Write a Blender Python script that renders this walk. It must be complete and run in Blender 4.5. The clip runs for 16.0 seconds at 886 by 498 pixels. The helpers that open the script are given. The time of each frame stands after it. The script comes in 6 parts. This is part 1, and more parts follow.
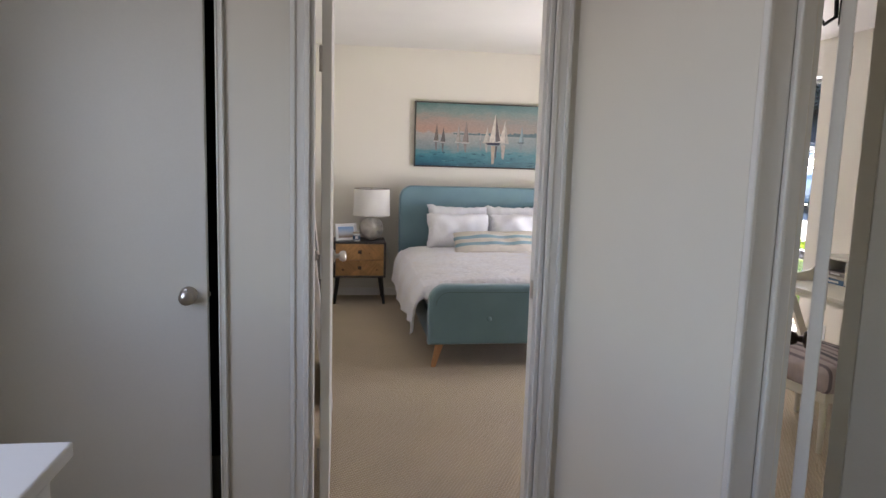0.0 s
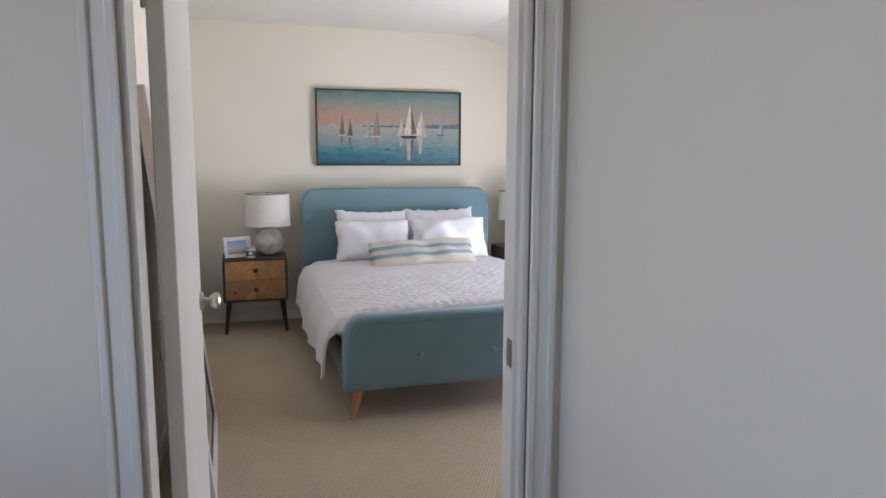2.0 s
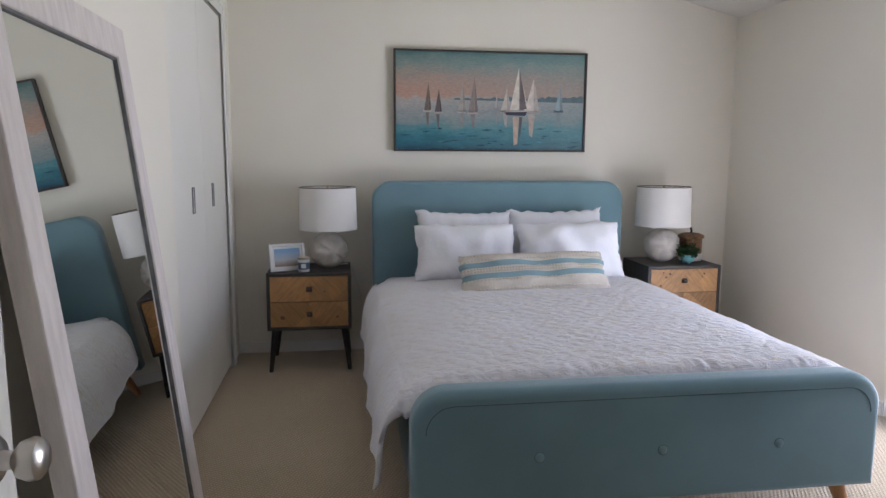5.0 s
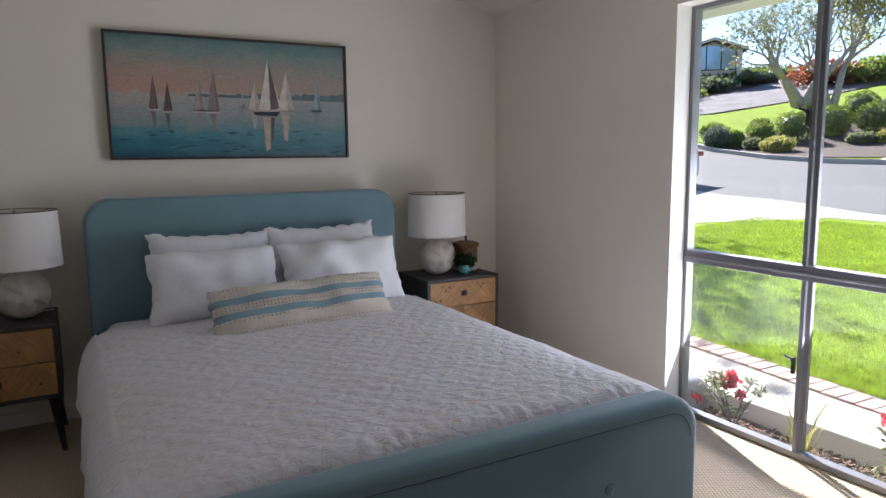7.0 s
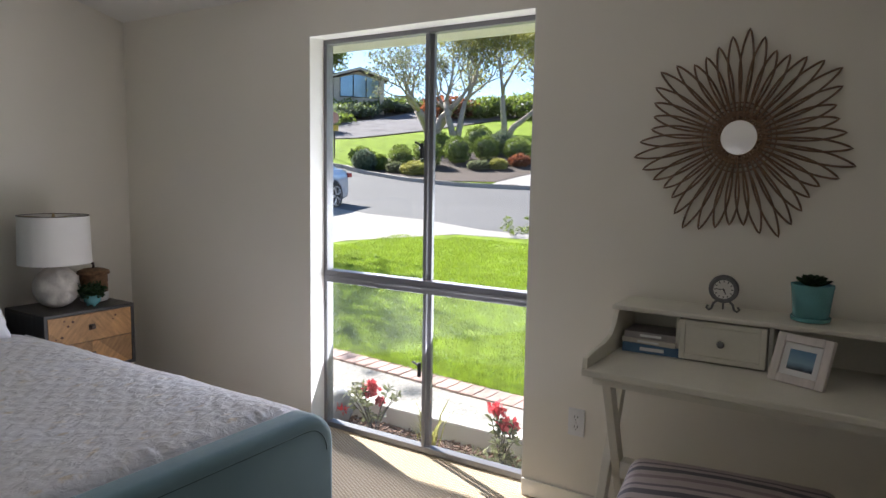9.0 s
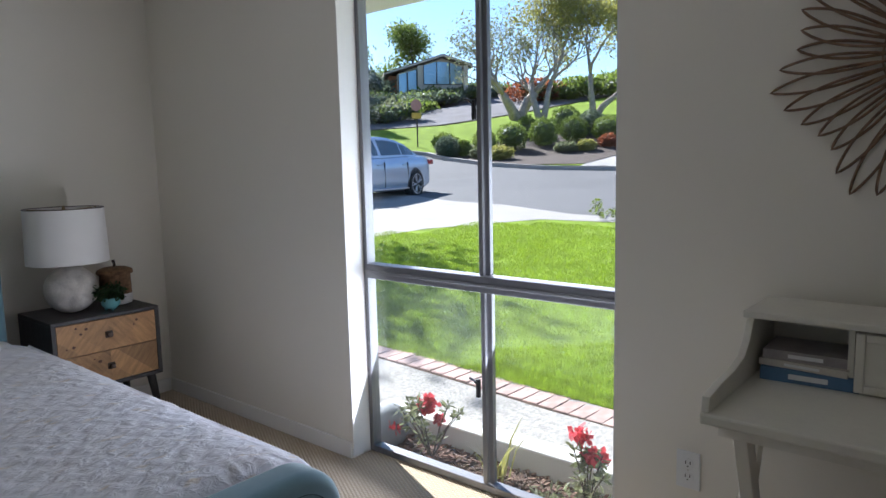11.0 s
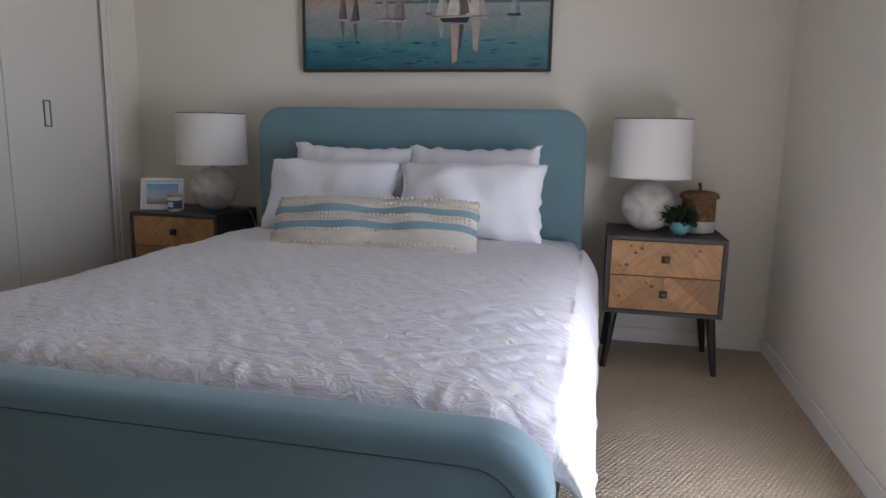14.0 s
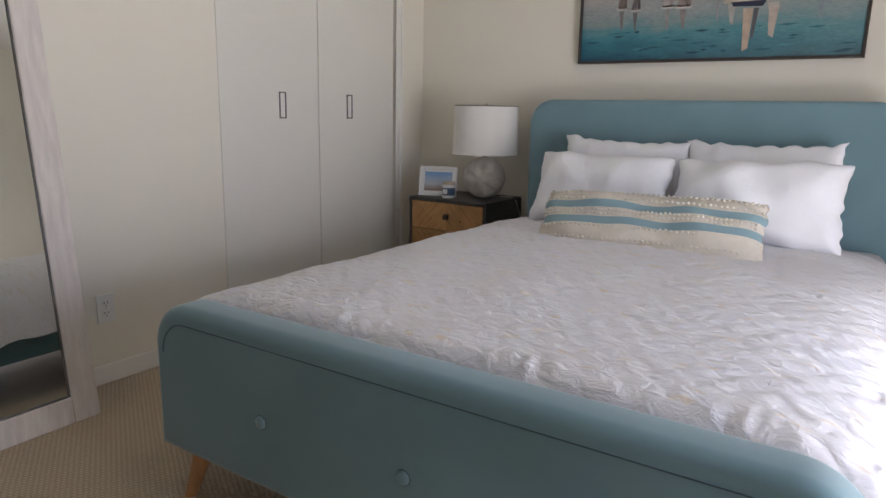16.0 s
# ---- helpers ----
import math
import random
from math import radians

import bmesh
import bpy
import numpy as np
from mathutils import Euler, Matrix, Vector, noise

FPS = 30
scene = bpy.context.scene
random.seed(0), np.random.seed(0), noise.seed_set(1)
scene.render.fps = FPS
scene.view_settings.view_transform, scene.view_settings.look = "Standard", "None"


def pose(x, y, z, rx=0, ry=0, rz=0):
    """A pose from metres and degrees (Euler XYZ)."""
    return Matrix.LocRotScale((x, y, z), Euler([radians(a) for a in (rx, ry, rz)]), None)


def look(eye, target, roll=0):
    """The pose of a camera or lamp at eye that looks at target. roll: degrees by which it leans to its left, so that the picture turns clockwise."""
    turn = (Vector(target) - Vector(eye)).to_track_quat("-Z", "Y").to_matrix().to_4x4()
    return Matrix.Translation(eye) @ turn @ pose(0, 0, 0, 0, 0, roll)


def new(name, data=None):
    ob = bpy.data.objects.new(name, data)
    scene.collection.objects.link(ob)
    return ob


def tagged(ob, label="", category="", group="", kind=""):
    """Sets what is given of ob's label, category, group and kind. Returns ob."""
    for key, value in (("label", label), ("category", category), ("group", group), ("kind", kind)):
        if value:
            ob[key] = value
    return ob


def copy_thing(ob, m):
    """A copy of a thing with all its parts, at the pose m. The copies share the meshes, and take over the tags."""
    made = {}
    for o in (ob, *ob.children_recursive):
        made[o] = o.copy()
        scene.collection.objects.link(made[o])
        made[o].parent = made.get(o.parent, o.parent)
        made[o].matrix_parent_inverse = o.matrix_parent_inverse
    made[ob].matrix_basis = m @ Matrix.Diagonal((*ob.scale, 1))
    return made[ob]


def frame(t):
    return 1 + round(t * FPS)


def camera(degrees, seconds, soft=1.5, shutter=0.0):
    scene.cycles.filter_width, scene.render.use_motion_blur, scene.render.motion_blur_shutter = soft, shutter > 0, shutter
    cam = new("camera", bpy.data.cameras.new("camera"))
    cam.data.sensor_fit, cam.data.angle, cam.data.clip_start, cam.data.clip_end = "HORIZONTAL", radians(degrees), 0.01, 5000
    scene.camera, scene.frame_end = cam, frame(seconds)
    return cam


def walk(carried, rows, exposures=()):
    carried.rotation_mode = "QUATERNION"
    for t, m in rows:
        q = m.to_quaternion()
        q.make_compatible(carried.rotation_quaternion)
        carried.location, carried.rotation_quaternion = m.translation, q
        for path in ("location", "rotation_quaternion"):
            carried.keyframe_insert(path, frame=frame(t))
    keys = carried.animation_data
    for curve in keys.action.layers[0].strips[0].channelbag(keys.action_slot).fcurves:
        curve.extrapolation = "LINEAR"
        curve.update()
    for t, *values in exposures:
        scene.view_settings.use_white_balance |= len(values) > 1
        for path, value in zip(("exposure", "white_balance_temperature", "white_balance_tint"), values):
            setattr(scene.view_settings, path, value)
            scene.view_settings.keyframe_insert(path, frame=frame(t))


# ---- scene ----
cam = camera(66.6, 16.0)
PATH = [
    (0, (0.319, -0.01, 1.411), (0.614, 1.95, 1.145), 1.7),
    (0.5, (0.291, 0.199, 1.405), (0.97, 2.062, 1.142), 1.7),
    (1, (0.36, 0.461, 1.374), (1.166, 2.273, 1.116), 1.0),
    (1.5, (0.433, 0.7, 1.405), (1.139, 2.552, 1.136), 0.4),
    (2, (0.425, 0.933, 1.402), (0.983, 2.834, 1.131), 0.2),
    (2.5, (0.435, 1.13, 1.394), (0.888, 3.059, 1.12), 0.1),
    (3, (0.559, 1.384, 1.387), (0.897, 3.336, 1.109), -0.1),
    (3.2, (0.578, 1.487, 1.364), (0.866, 3.447, 1.088), -0.1),
    (5.3, (0.707, 2.514, 1.303), (0.996, 4.474, 1.025), 0.4),
    (5.5, (0.706, 2.603, 1.305), (1.04, 4.555, 1.026), 0.3),
    (6, (0.727, 2.784, 1.287), (1.327, 4.672, 1.012), -0.3),
    (6.5, (0.811, 2.898, 1.297), (1.687, 4.674, 1.018), -0.2),
    (7, (0.809, 2.955, 1.323), (1.773, 4.686, 1.051), -0.7),
    (7.5, (0.916, 2.896, 1.383), (1.945, 4.588, 1.106), 0.4),
    (8, (0.836, 2.918, 1.344), (2.283, 4.28, 1.122), 1.5),
    (8.5, (0.84, 2.905, 1.344), (2.463, 4.054, 1.129), 1.3),
    (8.7, (0.848, 2.887, 1.349), (2.528, 3.95, 1.132), 1.0),
    (10.8, (1.315, 3.109, 1.31), (2.894, 4.314, 1.076), -1.0),
    (11, (1.495, 3.167, 1.272), (3.014, 4.442, 1.019), -1.3),
    (11.5, (1.753, 3.222, 1.202), (3.118, 4.657, 0.925), -0.3),
    (12, (2.107, 3.216, 1.161), (3.014, 4.978, 0.886), 0.8),
    (12.5, (2.348, 3.328, 1.125), (2.704, 5.273, 0.828), 0.8),
    (13, (2.509, 3.391, 1.071), (2.396, 5.365, 0.768), 1.0),
    (13.5, (2.565, 3.388, 1.058), (2.215, 5.331, 0.734), 0.9),
    (14, (2.561, 3.405, 1.038), (2.123, 5.325, 0.69), 1.0),
    (14.5, (2.57, 3.432, 1.055), (1.877, 5.269, 0.674), 0.8),
    (15, (2.546, 3.406, 1.065), (1.646, 5.147, 0.668), 0.9),
    (15.5, (2.527, 3.392, 1.072), (1.535, 5.082, 0.675), 1.1),
    (16, (2.468, 3.363, 1.068), (1.386, 4.997, 0.668), 1.1),
]
EXPOSURES = [
    (0, 3.42, 6450, 19), (1.5, 3.42, 6100, 17), (3.0, 3.38, 6150, 18), (5.5, 2.8, 5850, 17), (7.0, 2.2, 6050, 17), (8.5, 2.05, 6250, 15), (11.0, 1.85, 5700, 13),
    (12.0, 1.75, 5550, 13), (12.5, 1.6, 5450, 15), (13.0, 1.74, 5850, 17), (13.5, 2.05, 5950, 18), (14.5, 2.55, 6150, 18), (16.0, 2.85, 6400, 17)]
walk(cam, [(t, look(eye, target, roll)) for t, eye, target, roll in PATH], EXPOSURES)

# ---- light ----
SUN_AZ, SUN_EL = math.radians(67), math.radians(37)      # angle from +x towards +y, height
world = bpy.data.worlds.new("sky")
world.use_nodes = True
scene.world = world
wn = world.node_tree
sky = wn.nodes.new("ShaderNodeTexSky")
sky.sky_type = 'NISHITA'
sky.sun_disc = False
sky.sun_elevation = SUN_EL
sky.sun_rotation = math.pi / 2 - SUN_AZ
sky.air_density, sky.dust_density, sky.ozone_density = 0.9, 0.15, 3.0
wn.links.new(sky.outputs[0], wn.nodes["Background"].inputs[0])
wn.nodes["Background"].inputs[1].default_value = 0.06
sun = bpy.data.lights.new("sun", 'SUN')
sun.energy, sun.angle, sun.color = 4.0, math.radians(0.6), (1.0, 0.95, 0.86)
sv = Vector((math.cos(SUN_AZ) * math.cos(SUN_EL), math.sin(SUN_AZ) * math.cos(SUN_EL), math.sin(SUN_EL)))
new("sun", sun).matrix_world = look((10, 20, 30), Vector((10, 20, 30)) - sv)


def area(name, eye, target, w, h, watts, color, spread=180):
    a = bpy.data.lights.new(name, 'AREA')
    a.spread = math.radians(spread)
    a.shape, a.size, a.size_y, a.energy, a.color = 'RECTANGLE', w, h, watts, color
    new(name, a).matrix_world = look(eye, target)


area("sky_window_light", (3.60, 4.68, 0.72), (0.5, 5.0, 2.2), 1.15, 1.25, 7.2, (0.95, 0.94, 1.0))
# added fill lamp for the hall's bluish light; its source is unseen
area("hall_window_light", (-0.885, 0.98, 1.45), (1.18, 1.35, 1.3), 0.95, 1.0, 0.72, (0.88, 0.92, 1.0), 160)
# warm fill lamp added to lift the alcove and its doors
area("alcove_window_light", (2.2, -2.315, 1.45), (2.0, 2.0, 1.2), 0.8, 1.0, 0.6, (1.0, 0.95, 0.86))

# ---- materials ----
MATS = {}


def mat(name, c, rough=0.6, metal=0.0, var=0.12, scale=6.0, fine=220.0, bump=0.15, depth=0.002, island=0.0, rand=0.0, spec=0.5, sheen=0.0,
        c2=None, stretch=(1, 1, 1)):
    """A surface: base colour with a broad and a fine variation and fine relief."""
    if name in MATS:
        return MATS[name]
    m = bpy.data.materials.new(name)
    m.use_nodes = True
    n, l = m.node_tree.nodes, m.node_tree.links
    p = n["Principled BSDF"]
    tc = n.new("ShaderNodeTexCoord")
    mp = n.new("ShaderNodeMapping")
    mp.inputs["Scale"].default_value = stretch
    l.new(tc.outputs["Object"], mp.inputs[0])
    a = n.new("ShaderNodeTexNoise")
    a.inputs["Scale"].default_value, a.inputs["Detail"].default_value = scale, 5
    b = n.new("ShaderNodeTexNoise")
    b.inputs["Scale"].default_value, b.inputs["Detail"].default_value = fine, 3
    l.new(mp.outputs[0], a.inputs[0]), l.new(mp.outputs[0], b.inputs[0])
    add = n.new("ShaderNodeMath")
    add.operation = 'MULTIPLY_ADD'
    add.inputs[1].default_value = 0.35
    l.new(b.outputs[0], add.inputs[0]), l.new(a.outputs[0], add.inputs[2])
    ramp = n.new("ShaderNodeValToRGB")
    k = c2 or tuple(v * (1 - 2 * var) for v in c)
    ramp.color_ramp.elements[0].position, ramp.color_ramp.elements[1].position = 0.42, 0.92
    ramp.color_ramp.elements[0].color, ramp.color_ramp.elements[1].color = (*k, 1), (*[min(1, v * (1 + var * 0.4)) for v in c], 1)
    l.new(add.outputs[0], ramp.inputs[0])
    out = ramp.outputs[0]
    if island or rand:
        src = n.new("ShaderNodeNewGeometry" if island else "ShaderNodeObjectInfo")
        val = src.outputs["Random Per Island" if island else "Random"]
        hsv = n.new("ShaderNodeHueSaturation")
        mr = n.new("ShaderNodeMapRange")
        mr.inputs[3].default_value, mr.inputs[4].default_value = 1 - (island or rand), 1 + (island or rand)
        l.new(val, mr.inputs[0]), l.new(mr.outputs[0], hsv.inputs["Value"]), l.new(out, hsv.inputs["Color"])
        out = hsv.outputs[0]
    l.new(out, p.inputs["Base Color"])
    p.inputs["Roughness"].default_value, p.inputs["Metallic"].default_value = rough, metal
    p.inputs["Specular IOR Level"].default_value = spec
    if sheen:
        p.inputs["Sheen Weight"].default_value = sheen
        p.inputs["Sheen Roughness"].default_value = 0.4
    if bump:
        bu = n.new("ShaderNodeBump")
        bu.inputs["Strength"].default_value, bu.inputs["Distance"].default_value = bump, depth
        l.new(b.outputs[0], bu.inputs["Height"]), l.new(bu.outputs[0], p.inputs["Normal"])
    MATS[name] = m
    return m


def leafy(name, c, var=0.35):
    m = mat(name, c, 0.55, var=0.25, scale=9, fine=60, island=var, bump=0)
    p = m.node_tree.nodes["Principled BSDF"]
    # thin leaves let some light through
    n, l = m.node_tree.nodes, m.node_tree.links
    t, mix = n.new("ShaderNodeBsdfTranslucent"), n.new("ShaderNodeMixShader")
    l.new(p.inputs["Base Color"].links[0].from_socket, t.inputs[0])
    mix.inputs[0].default_value = 0.5
    l.new(p.outputs[0], mix.inputs[1]), l.new(t.outputs[0], mix.inputs[2])
    l.new(mix.outputs[0], n["Material Output"].inputs[0])
    return m


WALL = mat("wall_paint", (0.815, 0.775, 0.68), 0.75, var=0.02, scale=1.3, fine=420, bump=0.25, depth=0.0012)
TRIM = mat("trim_paint", (0.80, 0.78, 0.73), 0.38, var=0.02, scale=2, fine=90, bump=0.05)
DOORP = mat("door_paint", (0.79, 0.77, 0.71), 0.42, var=0.03, scale=1.5, fine=130, bump=0.06)
CEIL = mat("ceiling_paint", (0.80, 0.78, 0.73), 0.85, var=0.02, scale=2, fine=300, bump=0.3)
NICKEL = mat("satin_nickel", (0.55, 0.52, 0.48), 0.28, 1.0, var=0.05, bump=0.02)
ALU = mat("anodised_aluminium", (0.23, 0.23, 0.24), 0.45, 0.6, var=0.06, scale=4, fine=160, bump=0.05)
BLACK = mat("black_plastic", (0.015, 0.015, 0.017), 0.4, var=0.1, bump=0.05)
# darkened copy of the velvet, shade painted for the seam and button edges
VELVETD = mat("shaded_velvet_seam", (0.06, 0.10, 0.12), 0.9, var=0.1, scale=9, bump=0.2)
VELVET = mat("blue_velvet", (0.172, 0.283, 0.325), 0.85, var=0.10, scale=3.2, fine=700, bump=0.25, sheen=0.5, c2=(0.138, 0.238, 0.27))
OAKLEG = mat("beech_leg", (0.50, 0.25, 0.105), 0.45, var=0.2, scale=5, fine=60, bump=0.08, stretch=(8, 8, 1))
WHITELINEN = mat("white_cotton", (0.81, 0.815, 0.85), 0.9, var=0.02, scale=7, fine=34, bump=0.32, depth=0.008, sheen=0.15)
MATTRESS = mat("mattress_cloth", (0.72, 0.73, 0.76), 0.9, var=0.04, bump=0.2)
SLATEWOOD = mat("charcoal_wood", (0.055, 0.050, 0.048), 0.5, var=0.25, scale=4, fine=70, bump=0.2, stretch=(1, 12, 1))
DARKLEG = mat("black_wood", (0.016, 0.014, 0.013), 0.42, var=0.2, bump=0.08)
PINE = mat("knotty_pine", (0.50, 0.27, 0.105), 0.5, var=0.22, scale=9, fine=70, bump=0.12, rand=0.24, stretch=(1.0, 1.0, 7.0))
KNOT = mat("pine_knot", (0.13, 0.055, 0.025), 0.55, var=0.3, bump=0.1)
BRONZE = mat("aged_bronze", (0.10, 0.075, 0.06), 0.42, 0.8, var=0.3, scale=30, bump=0.1)
PLASTER = mat("whitewashed_plaster", (0.66, 0.62, 0.56), 0.85, var=0.16, scale=14, fine=130, bump=0.6, depth=0.003)
SHADE = mat("white_linen_shade", (0.80, 0.78, 0.74), 0.9, var=0.02, scale=6, fine=600, bump=0.25)
BRASS = mat("brushed_brass", (0.45, 0.34, 0.20), 0.35, 1.0, var=0.1, bump=0.03)
WHITEPAINT = mat("white_lacquer", (0.78, 0.78, 0.77), 0.35, var=0.02, bump=0.03)
CREAM = mat("cream_painted_wood", (0.74, 0.71, 0.61), 0.45, var=0.05, scale=5, fine=90, bump=0.06)
WASHED = mat("whitewashed_wood", (0.72, 0.66, 0.62), 0.6, var=0.10, scale=8, fine=90, bump=0.25, stretch=(6, 6, 1))
RATTAN = mat("rattan_cane", (0.26, 0.155, 0.085), 0.55, var=0.3, scale=40, bump=0.15)
TEAL = mat("teal_glaze", (0.16, 0.42, 0.44), 0.22, var=0.12, scale=18, bump=0.04)
GREYMETAL = mat("pewter", (0.20, 0.20, 0.20), 0.4, 0.7, var=0.2, scale=30, bump=0.08)
DIAL = mat("clock_dial", (0.78, 0.77, 0.72), 0.5, var=0.03, bump=0)
STONEW = mat("white_stone_pot", (0.68, 0.67, 0.63), 0.8, var=0.08, scale=30, bump=0.3)
JUTE = mat("brown_woven_fibre", (0.23, 0.125, 0.06), 0.8, var=0.35, scale=45, fine=160, bump=0.6, depth=0.004)
BRONZEFRAME = mat("dark_pewter_frame", (0.075, 0.065, 0.055), 0.4, 0.35, var=0.2, scale=12, bump=0.1)
CONCRETE = mat("pale_concrete", (0.36, 0.33, 0.305), 0.9, var=0.10, scale=1.5, fine=90, bump=0.5, depth=0.004)
AGGREGATE = mat("exposed_aggregate", (0.47, 0.44, 0.40), 0.9, var=0.30, scale=60, fine=160, bump=0.9, depth=0.008)
WHITESTUCCO = mat("white_stucco", (0.62, 0.60, 0.57), 0.9, var=0.05, scale=5, fine=140, bump=0.7, depth=0.004)
BRICK = mat("salmon_brick", (0.52, 0.36, 0.31), 0.9, var=0.2, scale=14, fine=120, bump=0.6, depth=0.004, rand=0.16)
SOIL = mat("garden_soil", (0.085, 0.055, 0.04), 0.95, var=0.3, scale=20, fine=90, bump=0.9, depth=0.01)
CHIP = mat("bark_chip", (0.17, 0.09, 0.06), 0.9, var=0.3, island=0.5, bump=0.2)
ASPHALT = mat("grey_asphalt", (0.115, 0.11, 0.112), 0.92, var=0.10, scale=0.7, fine=70, bump=0.5, depth=0.006)
TURF = mat("turf", (0.235, 0.33, 0.03), 0.95, var=0.25, scale=2.2, fine=60, bump=0.6, depth=0.02, spec=0.1)
BLADE = leafy("grass_blade", (0.31, 0.43, 0.03), 0.35)
LEAF = leafy("shrub_leaf", (0.22, 0.29, 0.05))
LEAFD = leafy("dark_leaf", (0.15, 0.19, 0.12), 0.5)
LEAFC = leafy("cedar_needle", (0.22, 0.28, 0.265), 0.45)
LEAFY = leafy("yellow_green_leaf", (0.42, 0.40, 0.10))
LEAFG = leafy("grey_green_leaf", (0.25, 0.27, 0.14))
LEAFR = leafy("rust_leaf", (0.36, 0.12, 0.055))
LEAFP = leafy("pot_leaf", (0.03, 0.075, 0.022))
PETAL = leafy("coral_petal", (0.75, 0.09, 0.11), 0.25)
BARK = mat("pale_bark", (0.42, 0.35, 0.29), 0.9, var=0.25, scale=6, fine=40, bump=0.6, depth=0.01)
BARKD = mat("dark_bark", (0.08, 0.06, 0.05), 0.9, var=0.25, bump=0.5)
CARPAINT = mat("silver_blue_paint", (0.55, 0.61, 0.69), 0.22, 0.5, var=0.02, scale=2, bump=0)
RUBBER = mat("tyre_rubber", (0.02, 0.02, 0.02), 0.8, var=0.1, bump=0.1)
ALLOY = mat("alloy_rim", (0.62, 0.63, 0.65), 0.3, 0.9, var=0.03, bump=0)
HILLSOIL = mat("grey_slope", (0.17, 0.155, 0.165), 0.95, var=0.25, scale=0.8, fine=8, bump=0.7, depth=0.05)
HOUSEW = mat("cream_stucco_wall", (0.68, 0.60, 0.48), 0.9, var=0.05, scale=1, fine=30, bump=0.2)
ROOFM = mat("brown_roof", (0.20, 0.14, 0.10), 0.9, var=0.2, scale=2, fine=20, bump=0.3)
RUST = mat("rust_fascia", (0.42, 0.17, 0.08), 0.8, var=0.1, bump=0.1)
# near black: the darkness inside the closets is put into the wall colour
CLOSETSHADE = mat("painted_closet_shade", (0.03, 0.028, 0.025), 0.9, var=0.1, bump=0)
PAPER = mat("book_paper", (0.62, 0.58, 0.50), 0.85, var=0.08, scale=4, fine=300, bump=0.2)
BLUEBOOK = mat("blue_book_cloth", (0.10, 0.20, 0.34), 0.7, var=0.12, bump=0.2)
GREYBOOK = mat("grey_book_cover", (0.36, 0.33, 0.32), 0.6, var=0.15, scale=20, bump=0.1)
WAX = mat("candle_wax", (0.70, 0.72, 0.70), 0.5, var=0.03, bump=0)
NAVY = mat("navy_label", (0.05, 0.10, 0.17), 0.5, var=0.05, bump=0)


def glass(name, tint=(1, 1, 1), rough=0.0):
    m = bpy.data.materials.new(name)
    m.use_nodes = True
    n, l = m.node_tree.nodes, m.node_tree.links
    n.remove(n["Principled BSDF"])
    t, g, mix, fr = n.new("ShaderNodeBsdfTransparent"), n.new("ShaderNodeBsdfGlossy"), n.new("ShaderNodeMixShader"), n.new("ShaderNodeMapRange")
    lw, pw = n.new("ShaderNodeLayerWeight"), n.new("ShaderNodeMath")
    lw.inputs[0].default_value = 0.5
    pw.operation, pw.inputs[1].default_value = 'POWER', 4.0
    fr.inputs[3].default_value, fr.inputs[4].default_value = 0.025, 0.55
    l.new(lw.outputs["Facing"], pw.inputs[0]), l.new(pw.outputs[0], fr.inputs[0])
    t.inputs[0].default_value = (*tint, 1)
    g.inputs["Roughness"].default_value = rough
    l.new(fr.outputs[0], mix.inputs[0]), l.new(t.outputs[0], mix.inputs[1]), l.new(g.outputs[0], mix.inputs[2])
    l.new(mix.outputs[0], n["Material Output"].inputs[0])
    return m


GLASS = glass("window_glass", (0.97, 0.985, 0.98))


def dusty_glass():
    """Window glass with a thin uneven film of dried spray."""
    m = glass("dusty_window_glass", (0.97, 0.985, 0.98))
    n, l = m.node_tree.nodes, m.node_tree.links
    out = n["Material Output"]
    old = out.inputs[0].links[0].from_socket
    d, mix, nz, mr, tc = n.new("ShaderNodeBsdfTranslucent"), n.new("ShaderNodeMixShader"), n.new("ShaderNodeTexNoise"), n.new("ShaderNodeMapRange"), n.new("ShaderNodeTexCoord")
    d.inputs[0].default_value = (0.8, 0.82, 0.84, 1)
    nz.inputs["Scale"].default_value, nz.inputs["Detail"].default_value = 2.0, 5
    mr.inputs[1].default_value, mr.inputs[2].default_value, mr.inputs[3].default_value, mr.inputs[4].default_value = 0.4, 0.75, 0.004, 0.02
    l.new(tc.outputs["Object"], nz.inputs[0]), l.new(nz.outputs[0], mr.inputs[0]), l.new(mr.outputs[0], mix.inputs[0])
    l.new(old, mix.inputs[1]), l.new(d.outputs[0], mix.inputs[2]), l.new(mix.outputs[0], out.inputs[0])
    return m


DUSTY = dusty_glass()
CARGLASS = mat("car_glass", (0.05, 0.075, 0.095), 0.04, 0.0, var=0.1, bump=0, spec=1.0)
DARKGLASS = mat("dark_glass", (0.03, 0.045, 0.055), 0.05, 0.0, var=0.1, bump=0, spec=1.0)
# blue base colour stands in for the sky mirrored in the house panes
SKYGLASS = mat("painted_sky_glass", (0.30, 0.46, 0.60), 0.12, 0.3, var=0.15, scale=1, bump=0)
MIRROR = mat("mirror_silver", (0.80, 0.82, 0.80), 0.008, 1.0, var=0.0, bump=0)


